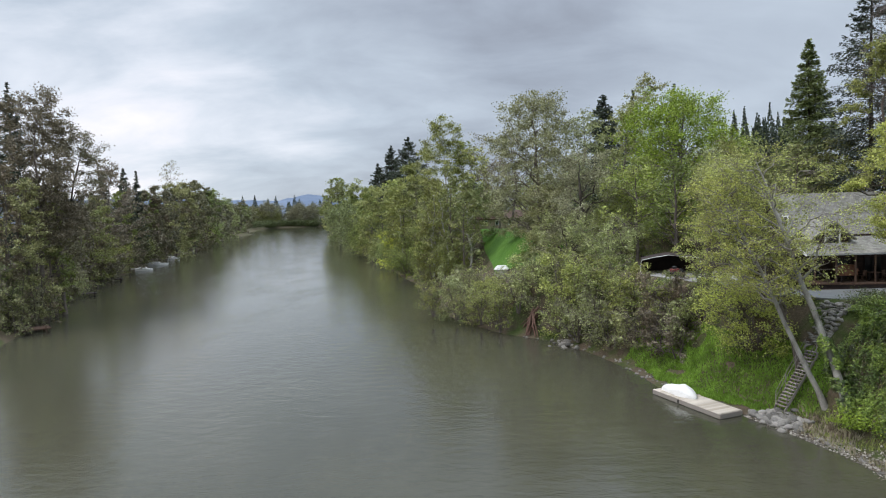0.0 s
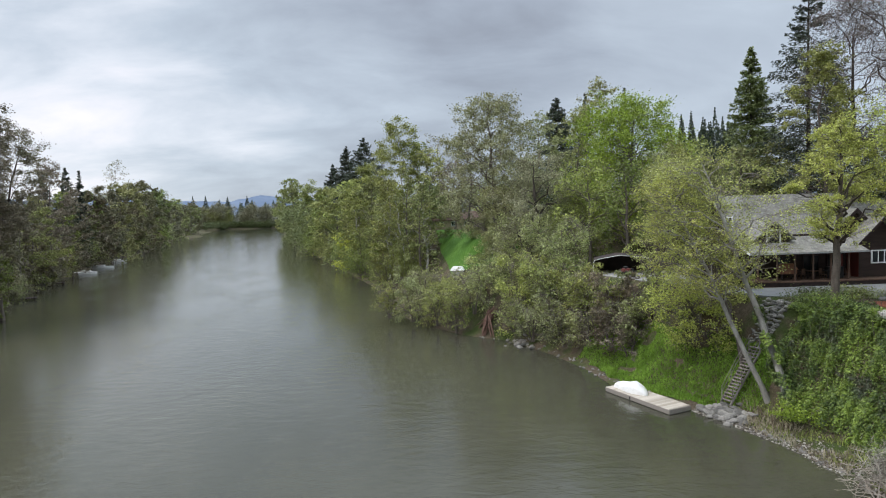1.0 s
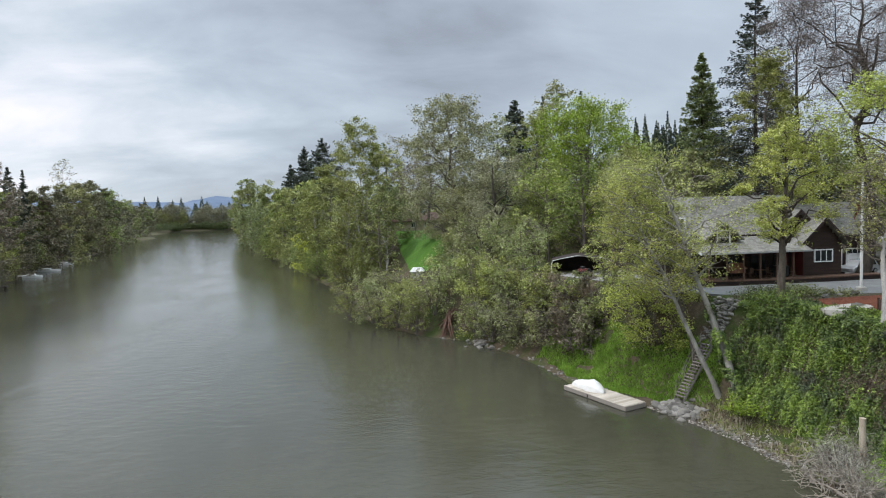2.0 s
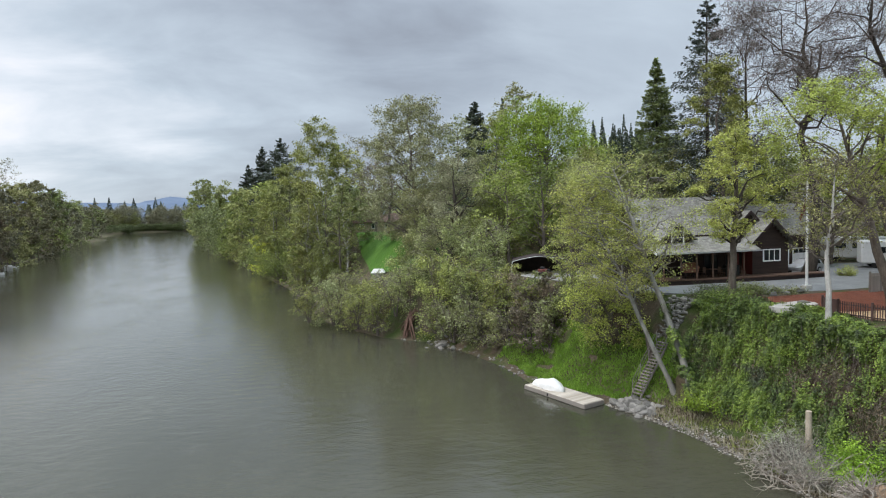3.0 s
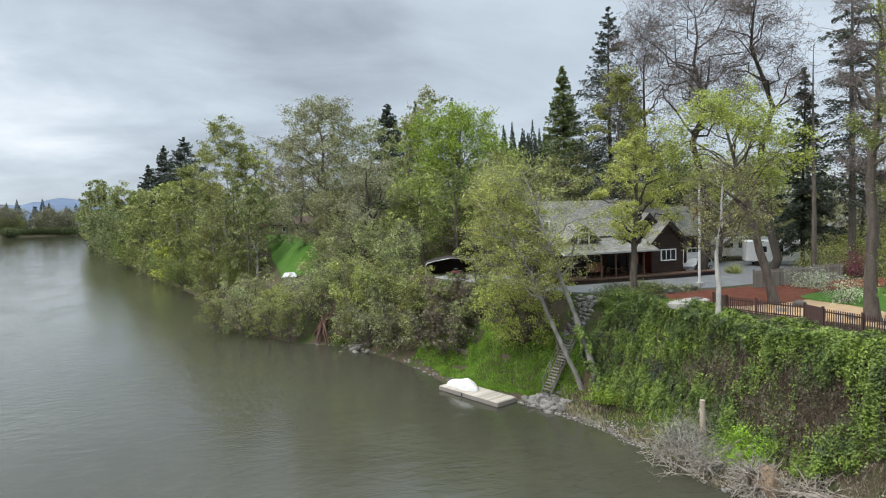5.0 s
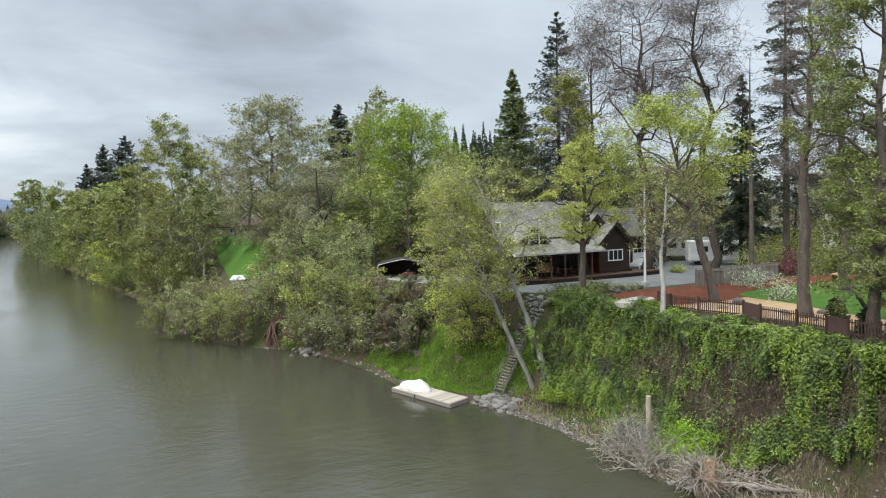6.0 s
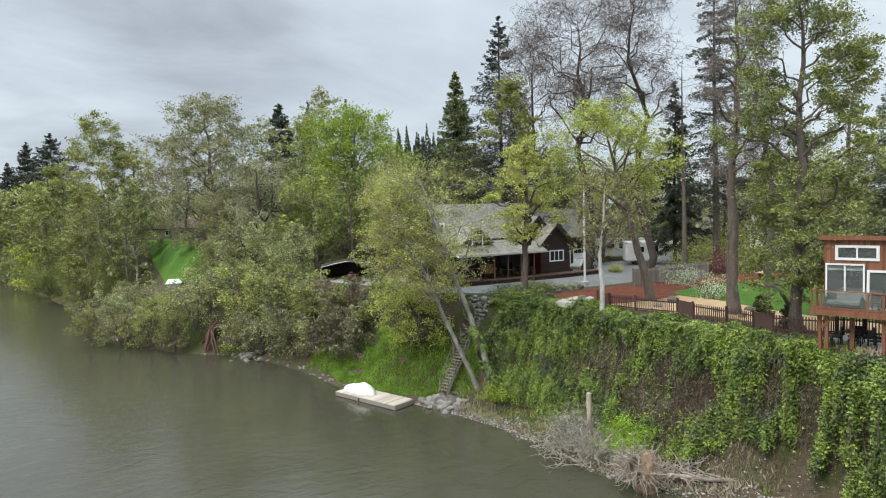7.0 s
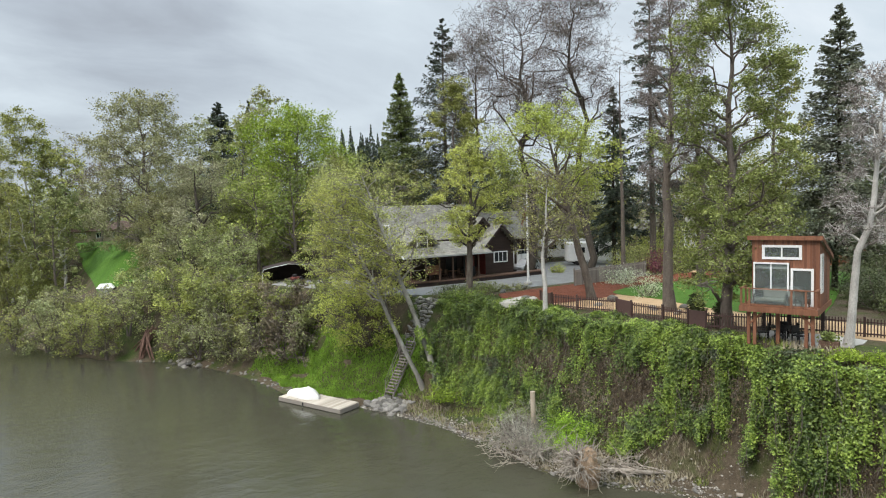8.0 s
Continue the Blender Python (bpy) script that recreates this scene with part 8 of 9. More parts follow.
# ---------------------------------------------------------------- stones along the water
def rock_mesh(seed):
    rng = np.random.default_rng(seed)
    bm = bmesh.new()
    bmesh.ops.create_icosphere(bm, subdivisions=2, radius=1.0)
    ax = rng.normal(size=(5, 3))
    for v in bm.verts:
        p = np.array(v.co)
        k2 = 1 + 0.13 * sum(math.sin(2.2 * float(p @ a) + i) for i, a in enumerate(ax)) / 2
        v.co = Vector(p * k2 * np.array([1.0, 0.75, 0.5]))
    me = bpy.data.meshes.new("rock")
    bm.normal_update()
    bm.to_mesh(me)
    bm.free()
    me.materials.append(ROCK)
    return me


ROCKS = [rock_mesh(s) for s in range(7)]


def rock(x, y, size, rng, label, group, lift=0.12):
    ob = new("rock", ROCKS[int(rng.integers(0, len(ROCKS)))])
    z = max(gz(x, y), -0.1)
    s = size * (0.75 + 0.5 * rng.random(3))
    ob.matrix_basis = Matrix.LocRotScale((x, y, z + lift * size), Euler((rng.normal() * 0.25, rng.normal() * 0.25, rng.random() * 6.28)), Vector(s))
    return tagged(ob, label, "rock", group)


def scatter_rocks():
    rng = np.random.default_rng(77)
    line = np.array(RIGHT_SHORE)
    for (x0, y0), (x1, y1), n in ((line[5], line[6], 14), (line[6], line[7], 10), (line[7], line[8], 9), (line[8], line[9], 9), (line[9], line[10], 9), (line[11], line[12], 12), (line[12], line[13], 22), (line[13], line[14], 14), (line[14], line[15], 22), (line[15], line[16], 10)):
        for _ in range(n):
            u, o = rng.random(), abs(rng.normal()) * 0.8
            L = math.hypot(x1 - x0, y1 - y0)
            nx, ny = (y1 - y0) / L, -(x1 - x0) / L
            rock(x0 + (x1 - x0) * u + nx * o, y0 + (y1 - y0) * u + ny * o, 0.1 + 0.14 * rng.random() ** 2, rng, "small grey river rock at the waterline", "rocks along the waterline")
    for _ in range(80):
        x, y = 24.1 + rng.normal() * 0.7, 44.1 + rng.normal() * 0.9
        if shore_distance(np.array([x]), np.array([y]), RIGHT_SHORE)[0] < -0.3:
            continue
        rock(x, y, 0.26 + 0.28 * rng.random(), rng, "large grey boulder at the foot of the stairs", "boulders by the stairs", 0.25)
    for _ in range(24):
        rock(14.6 + rng.normal() * 0.9, 72.0 + rng.normal() * 1.2, 0.25 + 0.25 * rng.random(), rng, "pale grey rock under the bank", "rocks under the bank", 0.2)
    # rough courses of stone that hold the slope above the stairs
    for i in range(150):
        u, w = (i % 15) / 15 + rng.normal() * 0.02, (i // 15) / 10
        rock(27.8 + 2.1 * w + 0.75 * u + rng.normal() * 0.06, 47.0 + 1.0 * w - (1.6 + 1.0 * w) * u + rng.normal() * 0.06, 0.15 + 0.1 * rng.random(), rng, "grey stone of the dry-laid bank wall", "bank stones", 0.2)
    for x, y, s in ((39.4, 33.6, 0.5), (36.6, 32.6, 0.35), (38.0, 28.6, 0.45), (40.2, 27.6, 0.4), (37.4, 26.2, 0.35), (34.9, 38.9, 0.5), (36.4, 43.9, 0.35), (38.2, 44.4, 0.3), (39.5, 44.6, 0.35)):
        rock(x, y, s, rng, "garden rock beside the gravel path", "garden rocks", 0.3)


scatter_rocks()


def gravel():
    """Loose stones on the bare shore below the ivy."""
    rng = np.random.default_rng(91)
    line = np.array(RIGHT_SHORE)
    n = 5200
    y = 13 + 33 * rng.random(n)
    s_ = np.abs(rng.normal(size=n)) * np.interp(y, [13, 20, 27, 40, 46], [0.9, 2.0, 2.2, 0.7, 0.5]) - 0.15
    x = np.interp(y, line[:, 1], line[:, 0]) + s_ * 1.1
    z = ground_z(x, y)
    r = 0.03 + 0.09 * rng.random(n) ** 3
    octa = np.array([(1, 0, 0), (0, 1, 0), (-1, 0, 0), (0, -1, 0), (0, 0, 0.7), (0, 0, -0.7)], dtype=float)
    v = octa[None] * (0.65 + 0.6 * rng.random((n, 6, 1))) * r[:, None, None]
    a = rng.random(n) * 6.28
    rot = np.stack([v[:, :, 0] * np.cos(a)[:, None] - v[:, :, 1] * np.sin(a)[:, None], v[:, :, 0] * np.sin(a)[:, None] + v[:, :, 1] * np.cos(a)[:, None], v[:, :, 2]], 2)
    v = (rot + np.stack([x, y, np.maximum(z, -0.05) + r * 0.3], 1)[:, None]).reshape(-1, 3)
    tri = np.array([(0, 1, 4), (1, 2, 4), (2, 3, 4), (3, 0, 4), (1, 0, 5), (2, 1, 5), (3, 2, 5), (0, 3, 5)])
    f = (tri[None] + 6 * np.arange(n)[:, None, None]).reshape(-1, 3)
    m = Mat("shore_gravel", 0.9, 0, 0.25)
    m.color(m.ramp(m.island(), (0.0, (0.1, 0.09, 0.075)), (0.6, (0.26, 0.235, 0.2)), (1.0, (0.46, 0.43, 0.38))))
    tagged(new("gravel", mesh_np("gravel", v, f, m.m)), "loose grey and tan stones on the shore", "gravel", kind="stuff")


gravel()


# ---------------------------------------------------------------- grass and ivy
def surface_points(rng, n, x0, x1, y0, y1):
    """Random points on the near bank, x0 to x1 metres east of the shoreline, evenly over the slope, with their normals."""
    y = y0 + (y1 - y0) * rng.random(n)
    line = np.array(RIGHT_SHORE)
    x = np.interp(y, line[:, 1], line[:, 0]) + x0 + (x1 - x0) * rng.random(n)
    e = 0.3
    z = ground_z(x, y)
    dx, dy = (ground_z(x + e, y) - z) / e, (ground_z(x, y + e) - z) / e
    area = np.sqrt(1 + dx * dx + dy * dy)
    keep = rng.random(n) < area / 3.2
    nor = np.stack([-dx, -dy, np.ones(n)], 1) / area[:, None]
    return np.stack([x, y, z], 1)[keep], nor[keep]


def soft_noise(p, scale, seed):
    r = np.random.default_rng(seed)
    v = 0
    for _ in range(7):
        k2 = r.normal(size=3) * scale
        v = v + np.sin(p @ k2 + r.random() * 6.28)
    return v / 7


def blades(rng, c, h, mat, name, label, category):
    n = len(c)
    a = rng.random(n) * 6.28
    side = np.stack([np.cos(a), np.sin(a), 0 * a], 1)
    hh = (h * (0.5 + rng.random(n)))[:, None]
    tip = c + np.stack([rng.normal(size=n) * 0.35, rng.normal(size=n) * 0.35, np.ones(n)], 1) * hh
    w = 0.035 * hh / h + 0.012
    v = np.stack([c - side * w, c + side * w, tip], 1).reshape(-1, 3)
    return tagged(new(name, mesh_np(name, v, np.arange(3 * n).reshape(-1, 3), mat)), label, category, kind="stuff")


def grass():
    rng = np.random.default_rng(21)
    p, _ = surface_points(rng, 130000, 0, 10, 43.5, 63)
    s = shore_distance(p[:, 0], p[:, 1], RIGHT_SHORE)
    edge = 1.0 + 0.6 * soft_noise(p, 1.3, 4)
    keep = (s > edge) & (s < 9) & (p[:, 2] < 5.0) & (soft_noise(p, 1.0, 8) > -0.42) & ~((p[:, 1] < 46.0) & (s < 2.4))
    blades(rng, p[keep], 0.2, BLADE, "grass", "lush green grass on the slope by the dock", "grass")
    p, _ = surface_points(rng, 36000, 0, 6, 12, 45)
    s = shore_distance(p[:, 0], p[:, 1], RIGHT_SHORE)
    keep = (s > 0.3) & (s < 4.2) & (soft_noise(p, 0.9, 12) > 0.02)
    blades(rng, p[keep], 0.28, STRAW, "dry_grass", "dry straw-coloured weeds along the waterline", "grass")
    keep = (s > 0.5) & (s < 4.2) & (soft_noise(p, 0.9, 15) > 0.12)
    blades(rng, p[keep], 0.22, LEAF_GREEN, "weeds", "low green weeds along the waterline", "weeds")


grass()


def ivy():
    rng = np.random.default_rng(31)
    p, nor = surface_points(rng, 300000, 0.3, 10.6, -3, 47)
    s = shore_distance(p[:, 0], p[:, 1], RIGHT_SHORE)
    low = np.interp(p[:, 1], [-6, 10, 15, 19, 22, 30, 38, 46], [0.4, 0.7, 1.4, 2.4, 3.2, 3.4, 3.0, 3.2])
    hang = p * np.array([1, 1, 0.16])
    curtain = soft_noise(hang, 3.4, 3) * 0.8 + soft_noise(hang, 1.3, 13) * 0.7
    lump = soft_noise(p, 2.0, 9) * 0.6 + soft_noise(p, 4.5, 29) * 0.4
    patchy = soft_noise(p, 0.75, 14)
    crest = np.clip((p[:, 2] - 6.2) / 1.6, 0, 1)
    # a dry, thin-leaved stretch in the middle of the slope
    dry = np.exp(-((p[:, 1] - 28.0) / 6.0) ** 2 - ((p[:, 2] - 4.6) / 2.1) ** 2)
    near = np.clip((26 - p[:, 1]) / 6, 0, 1)
    dens = np.clip(0.6 + (0.75 + 0.9 * near) * curtain + 0.55 * patchy + (0.55 + 0.3 * near) * crest - 1.0 * dry, 0.02, 1)
    edge = np.interp(p[:, 1], [-400, 10, 17, 22, 27, 34, 42, 47], [0.8, 0.8, 0.9, 2.4, 3.8, 3.8, 2.2, 2.4]) + np.interp(p[:, 1], [-400, 17, 27, 38, 44, 58], [2.3, 2.3, 3.2, 4.6, 5.6, 5.6])
    stop = edge + 0.35 + 0.5 * soft_noise(p, 1.1, 51) + np.interp(p[:, 1], [10, 21, 25, 34, 42], [-0.1, 0.1, 0.5, 0.3, 1.6])
    off_stairs = ~((p[:, 1] > 44.2 + 0.5 * soft_noise(p, 1.5, 41)) & (p[:, 0] < 30.4)) & ~((p[:, 1] > 41.2) & (p[:, 0] < 27.9) & (p[:, 2] < 3.5))
    here = (s > low + 0.6 * soft_noise(p, 1.6, 5)) & (s < stop) & off_stairs & (p[:, 1] < 45.6)
    keep = here & (rng.random(len(p)) < dens)
    bare = here & ~keep & (p[:, 2] < TERRACE - 0.4)
    out = nor.copy()
    out[:, 2] = np.maximum(out[:, 2] * 0.55, 0.05)
    thick = 0.1 + (0.95 + 0.5 * near) * np.clip(curtain + 0.25, 0, 1) * (1 - 0.7 * dry) + crest * (0.5 + 0.75 * lump) + 0.25 * np.clip(lump, 0, 1)
    # the mass at the crest leans out over the drop and its ends hang free
    a, o, th = p[keep], out[keep], np.clip(thick[keep], 0.05, 3)
    rep_ = 7
    k2 = np.repeat(np.arange(len(a)), rep_)
    q = a[k2] + rng.normal(size=(len(k2), 3)) * np.array([0.09, 0.09, 0.16])
    depth = 1 - 0.55 * rng.random(len(k2)) ** 1.6
    c = q + o[k2] * (th[k2] * depth)[:, None]
    cap = TERRACE + 0.05 + 0.7 * soft_noise(c, 1.2, 61) + 0.3 * soft_noise(c, 3.5, 63) - 0.3 * rng.random(len(c)) ** 2
    c[:, 2] = np.maximum(np.minimum(c[:, 2], cap), 0.15)
    face = nor[keep][k2] * 0.5 + np.array([-0.1, 0, 0.3]) + rng.normal(size=c.shape) * 0.3
    v, f = leaves_np(rng, c, 0.1 + 0.014 * rng.normal(size=len(c)), 0.3, 0.85, face)
    tagged(new("ivy", mesh_np("ivy", v, f, LEAF_IVY)), "glossy green ivy draped over the steep bank", "ivy", kind="stuff")
    # hanging stems, and the tangle of dry vines where the leaves are thin
    tubes = []
    for i in rng.integers(0, len(a), 1100):
        top_ = a[i] + o[i] * (th[i] + 0.05)
        if top_[2] < 2.2:
            continue
        L = min(0.8 + 2.4 * rng.random(), top_[2] - 0.6)
        tubes.append((wander(rng, top_, (0, 0, -1), L, 4, 0.12), [0.013] * 5))
    tv, tf = tubes_np(tubes, 3)
    tagged(new("vines", mesh_np("vines", tv, tf, BARK)), "brown hanging vine stems on the bank", "vines", kind="stuff")
    b, ob_ = p[bare], out[bare]
    k2 = rng.integers(0, len(b), 34000)
    c = b[k2] + ob_[k2] * (0.04 + 0.4 * rng.random(len(k2)) ** 1.5)[:, None]
    d = np.array([0.0, 0, -1.0]) + rng.normal(size=c.shape) * 0.55
    d *= (0.18 + 0.5 * rng.random(len(k2)) ** 2)[:, None]
    side = np.cross(d, rng.normal(size=c.shape))
    side *= 0.011 / (np.linalg.norm(side, axis=1)[:, None] + 1e-9)
    v = np.stack([c - side, c + side, c + d], 1).reshape(-1, 3)
    tagged(new("dry_vines", mesh_np("dry_vines", v, np.arange(len(v)).reshape(-1, 3), DRY_VINE)), "tangle of dry brown and grey vines on the bank", "vines", kind="stuff")
    k2 = rng.integers(0, len(b), 16000)
    c = b[k2] + ob_[k2] * (0.05 + 0.35 * rng.random(len(k2)))[:, None]
    v, f = leaves_np(rng, c, 0.11, 0.2, 0.6)
    tagged(new("dead_leaves", mesh_np("dead_leaves", v, f, LEAF_LITTER)), "withered brown leaves caught in the vines", "leaves", kind="stuff")


def trunk_ivy():
    """Ivy that wraps the foot of the leaning alder."""
    rng = np.random.default_rng(37)
    n = 5200
    f = 0.4 * rng.random(n) ** 1.2
    a = rng.random(n) * 6.28
    r = 0.34 * (1 - f) + 0.12 + 0.22 * rng.random(n) * (1 - f)
    c = np.stack([27.65 - 4.87 * f ** 1.1 + np.cos(a) * r, 41.4 + 4.3 * f ** 1.1 + np.sin(a) * r, 0.9 + 19 * f], 1)
    keep = soft_noise(c, 2.2, 3) > -0.25 + 0.8 * f
    v, f2 = leaves_np(rng, c[keep], 0.14, 0.1, 0.85, np.stack([np.cos(a), np.sin(a), 0.3 + 0 * a], 1)[keep])
    tagged(new("trunk_ivy", mesh_np("trunk_ivy", v, f2, LEAF_IVY)), "dark green ivy climbing the leaning alder trunk", "ivy", kind="stuff")


ivy()
trunk_ivy()


# ---------------------------------------------------------------- driftwood, stump and root ball
def branch_heap(name, x, y, z, r, label, seed, n, mat=DRIFT, lift=0.5, length=1.6, category="driftwood", thick=0.035):
    rng = np.random.default_rng(seed)
    ob = thing(name, (x, y, z), label, category)
    tubes = []
    for _ in range(n):
        p = np.array([rng.normal() * r * 0.45, rng.normal() * r * 0.45, abs(rng.normal()) * 0.2])
        d = np.array([rng.normal(), rng.normal(), lift * rng.random()])
        L = length * (0.4 + 0.8 * rng.random())
        b = wander(rng, p, d, L, 5, 0.22, 0.02)
        b[:, 2] = np.maximum(b[:, 2], -0.2)
        t0 = thick * (0.35 + rng.random())
        tubes.append((b, np.linspace(t0, t0 * 0.3, 6)))
        for _ in range(2):
            tw = wander(rng, b[rng.integers(1, 5)], d + rng.normal(size=3) * 0.8, L * 0.45, 3, 0.3)
            tubes.append((tw, np.linspace(t0 * 0.45, t0 * 0.15, 4)))
    tv, tf = tubes_np(tubes, 4)
    tagged(child("branchwork", mesh_np("branchwork", tv, tf, mat, True), ob), kind="stuff")
    return ob


branch_heap("driftwood_heap", 26.4, 28.6, 0.5, 2.0, "tangle of bleached driftwood branches at the waterline", 5, 90, lift=0.6, length=2.0)
branch_heap("driftwood_heap", 25.7, 31.8, 0.35, 1.6, "bleached driftwood branches at the waterline", 6, 40, lift=0.4, length=1.8)
branch_heap("driftwood_heap", 29.2, 23.9, 0.4, 1.5, "bleached driftwood branches beside the root ball", 7, 55, lift=0.5, length=1.9, thick=0.05)
branch_heap("driftwood_heap", 24.9, 29.6, 0.1, 0.8, "bare twigs reaching over the water", 12, 16, lift=0.5, length=2.4, thick=0.03)
shrub("dead_bush", 27.2, 31.2, 1.9, 3.0, "leafless grey bush beside the stump", LEAF_DRY, seed=41, cover=0, lobes=34, category="bush")
shrub("dead_bush", 27.0, 29.0, 1.6, 2.0, "leafless grey bush at the waterline", LEAF_DRY, seed=42, cover=0, lobes=26, category="bush")


def stump():
    ob = thing("stump", (28.2, 31.0, gz(28.2, 31.0)), "pale broken tree stump standing on the bank", "stump")
    top_ = 3.62 - gz(28.2, 31.0)
    tv, tf = tubes_np([(np.array([(0, 0, -0.4), (0.02, 0, 0.4), (-0.03, 0.02, top_ * 0.6), (-0.06, 0, top_)]), [0.27, 0.2, 0.18, 0.17]), (np.array([(-0.06, 0, top_ - 0.001), (-0.06, 0, top_ + 0.01)]), [0.17, 0.001])], 12)
    child("trunk", mesh_np("trunk", tv, tf, STUMP_WOOD, True), ob)


stump()


def exposed_roots(x, y, h, seed):
    """A tangle of bared roots that runs down an undercut bank."""
    rng = np.random.default_rng(seed)
    ob = thing("exposed_roots", (x, y, 0.2), "reddish-brown bared tree roots on the undercut bank", "roots")
    tubes = []
    for i in range(16):
        a = rng.normal() * 0.9
        p = np.array([0.9 + rng.normal() * 0.25, 0.5 + rng.normal() * 0.25, h * (0.75 + 0.25 * rng.random())])
        e = np.array([-0.4 + a * 0.5, -0.5 + a * 0.9 * (-1) ** i, 0.0])
        u = np.linspace(0, 1, 7)[:, None]
        ln = p + (e - p) * u + rng.normal(size=(7, 3)) * 0.08 + np.array([-0.3, -0.2, 0.2]) * np.sin(u * 3.14)
        t0 = 0.06 + 0.12 * rng.random()
        tubes.append((ln, np.linspace(t0, t0 * 0.6, 7)))
    tv, tf = tubes_np(tubes, 6)
    tagged(child("rootwork", mesh_np("rootwork", tv, tf, ROOT_BARK, True), ob), kind="stuff")


exposed_roots(11.0, 77.8, 3.4, 3)
exposed_roots(26.2, 53.0, 3.0, 5)

def root_ball():
    x, y = 25.95, 24.5
    rng = np.random.default_rng(9)
    ob = thing("root_ball", (x, y, 0.0), "upturned tree root ball with tan soil and pale roots", "tree stump")
    bm = bmesh.new()
    bmesh.ops.create_icosphere(bm, subdivisions=4, radius=1.0)
    for v in bm.verts:
        p = v.co.copy()
        k2 = 1 + 0.22 * noise.noise(p * 1.7) + 0.12 * noise.noise(p * 5)
        v.co = Vector((p.x * 0.6 * k2 + 0.15, p.y * 0.75 * k2 - 0.25, max(-0.3, p.z * 1.3 * k2 + 1.0)))
    part("soil", bm, ROOT_SOIL, ob, "tan clinging soil", smooth=True)
    tubes = []
    for i in range(320):
        d = rng.normal(size=3)
        d /= np.linalg.norm(d)
        d[2] = abs(d[2]) * 0.9 - 0.15
        p = np.array([d[0] * 0.55 - 0.1, d[1] * 0.7 + 0.1, 1.0 + d[2] * 1.1])
        b = wander(rng, p, d + rng.normal(size=3) * 0.45, 0.7 + 1.0 * rng.random(), 6, 0.33, -0.06)
        b[:, 2] = np.maximum(b[:, 2], -0.1)
        t0 = 0.018 + 0.045 * rng.random() ** 2
        tubes.append((b, np.linspace(t0, t0 * 0.3, 7)))
    tv, tf = tubes_np(tubes, 4)
    tagged(child("rootwork", mesh_np("rootwork", tv, tf, DRIFT, True), ob), kind="stuff")
    lg = thing("fallen_log", (28.9, 23.1, 0.35), "bleached fallen log beside the root ball", "log", turn=-38)
    tv, tf = tubes_np([(np.array([(-1.6, 0, 0.25), (-0.4, 0.08, 0.18), (0.8, 0.0, 0.1), (2.0, 0.12, 0.05)]), [0.16, 0.15, 0.12, 0.08])], 9)
    child("trunk", mesh_np("trunk", tv, tf, DRIFT, True), lg)
    lg = thing("fallen_log", (31.4, 17.2, 0.3), "short bleached log on the gravel shore", "log", turn=-62)
    tv, tf = tubes_np([(np.array([(-1.0, 0, 0.1), (0, 0.04, 0.1), (1.0, 0, 0.08)]), [0.11, 0.1, 0.09])], 9)
    child("trunk", mesh_np("trunk", tv, tf, DRIFT, True), lg)


root_ball()


# ---------------------------------------------------------------- landing stages across the river
def landing(x, y, turn, L, W, label, mat=WOOD_BROWN):
    ob = thing("landing_stage", (x, y, 0), label, "dock", "landing stages across the river", turn)
    part("deck", boxes((-L / 2, L / 2, -W / 2, W / 2, 0.35, 0.55), bevel=0.03), mat, ob)
    for i in (-1, 1):
        for j in (-1, 1):
            part("pile", boxes((i * L * 0.42 - 0.1, i * L * 0.42 + 0.1, j * W * 0.4 - 0.1, j * W * 0.4 + 0.1, -1.2, 0.75)), mat, ob)
    part("gangway", boxes((-L / 2 - 4.0, -L / 2, -0.5, 0.5, 0.42, 0.52)), mat, ob)


landing(-62.0, 89.2, 42, 7.5, 2.6, "brown timber landing stage under grey trees")
landing(-78.6, 133.0, 30, 6.0, 2.4, "dark timber landing stage", DARK_WOOD)
landing(-89.4, 164.5, 20, 6.5, 2.4, "dark timber landing stage", DARK_WOOD)
landing(-100.0, 198.0, 15, 9.0, 3.0, "grey timber landing stage with railing", DOCK_BODY)


def boat(x, y, turn, L, label):
    ob = thing("boat", (x, y, 0), label, "boat", "boats across the river", turn)
    bm = bmesh.new()
    prof = [(-0.5, 0.42), (-0.2, 0.5), (0.15, 0.46), (0.38, 0.25), (0.5, 0.02)]
    lo = [bm.verts.new((L * u, s * w * 1.6, -0.1)) for s in (1, -1) for u, w in (prof if s > 0 else prof[::-1])]
    hi = [bm.verts.new((L * u, s * w * 2.0, 0.65)) for s in (1, -1) for u, w in (prof if s > 0 else prof[::-1])]
    n = len(lo)
    bm.faces.new(lo[::-1])
    bm.faces.new(hi)
    for i in range(n):
        bm.faces.new((lo[i], lo[(i + 1) % n], hi[(i + 1) % n], hi[i]))
    bmesh.ops.recalc_face_normals(bm, faces=bm.faces)
    part("hull", bm, WHITE, ob, "white boat hull")
    part("canopy", boxes((-L * 0.3, L * 0.15, -0.55, 0.55, 0.66, 1.1), bevel=0.1), CANVAS, ob)


boat(-102.0, 219.0, 10, 8.0, "white boat moored under the far bank")
boat(-95.5, 196.5, 15, 5.0, "small pale boat at the landing stage")
boat(-110.0, 250.0, 12, 6.0, "white boat moored under the far bank")


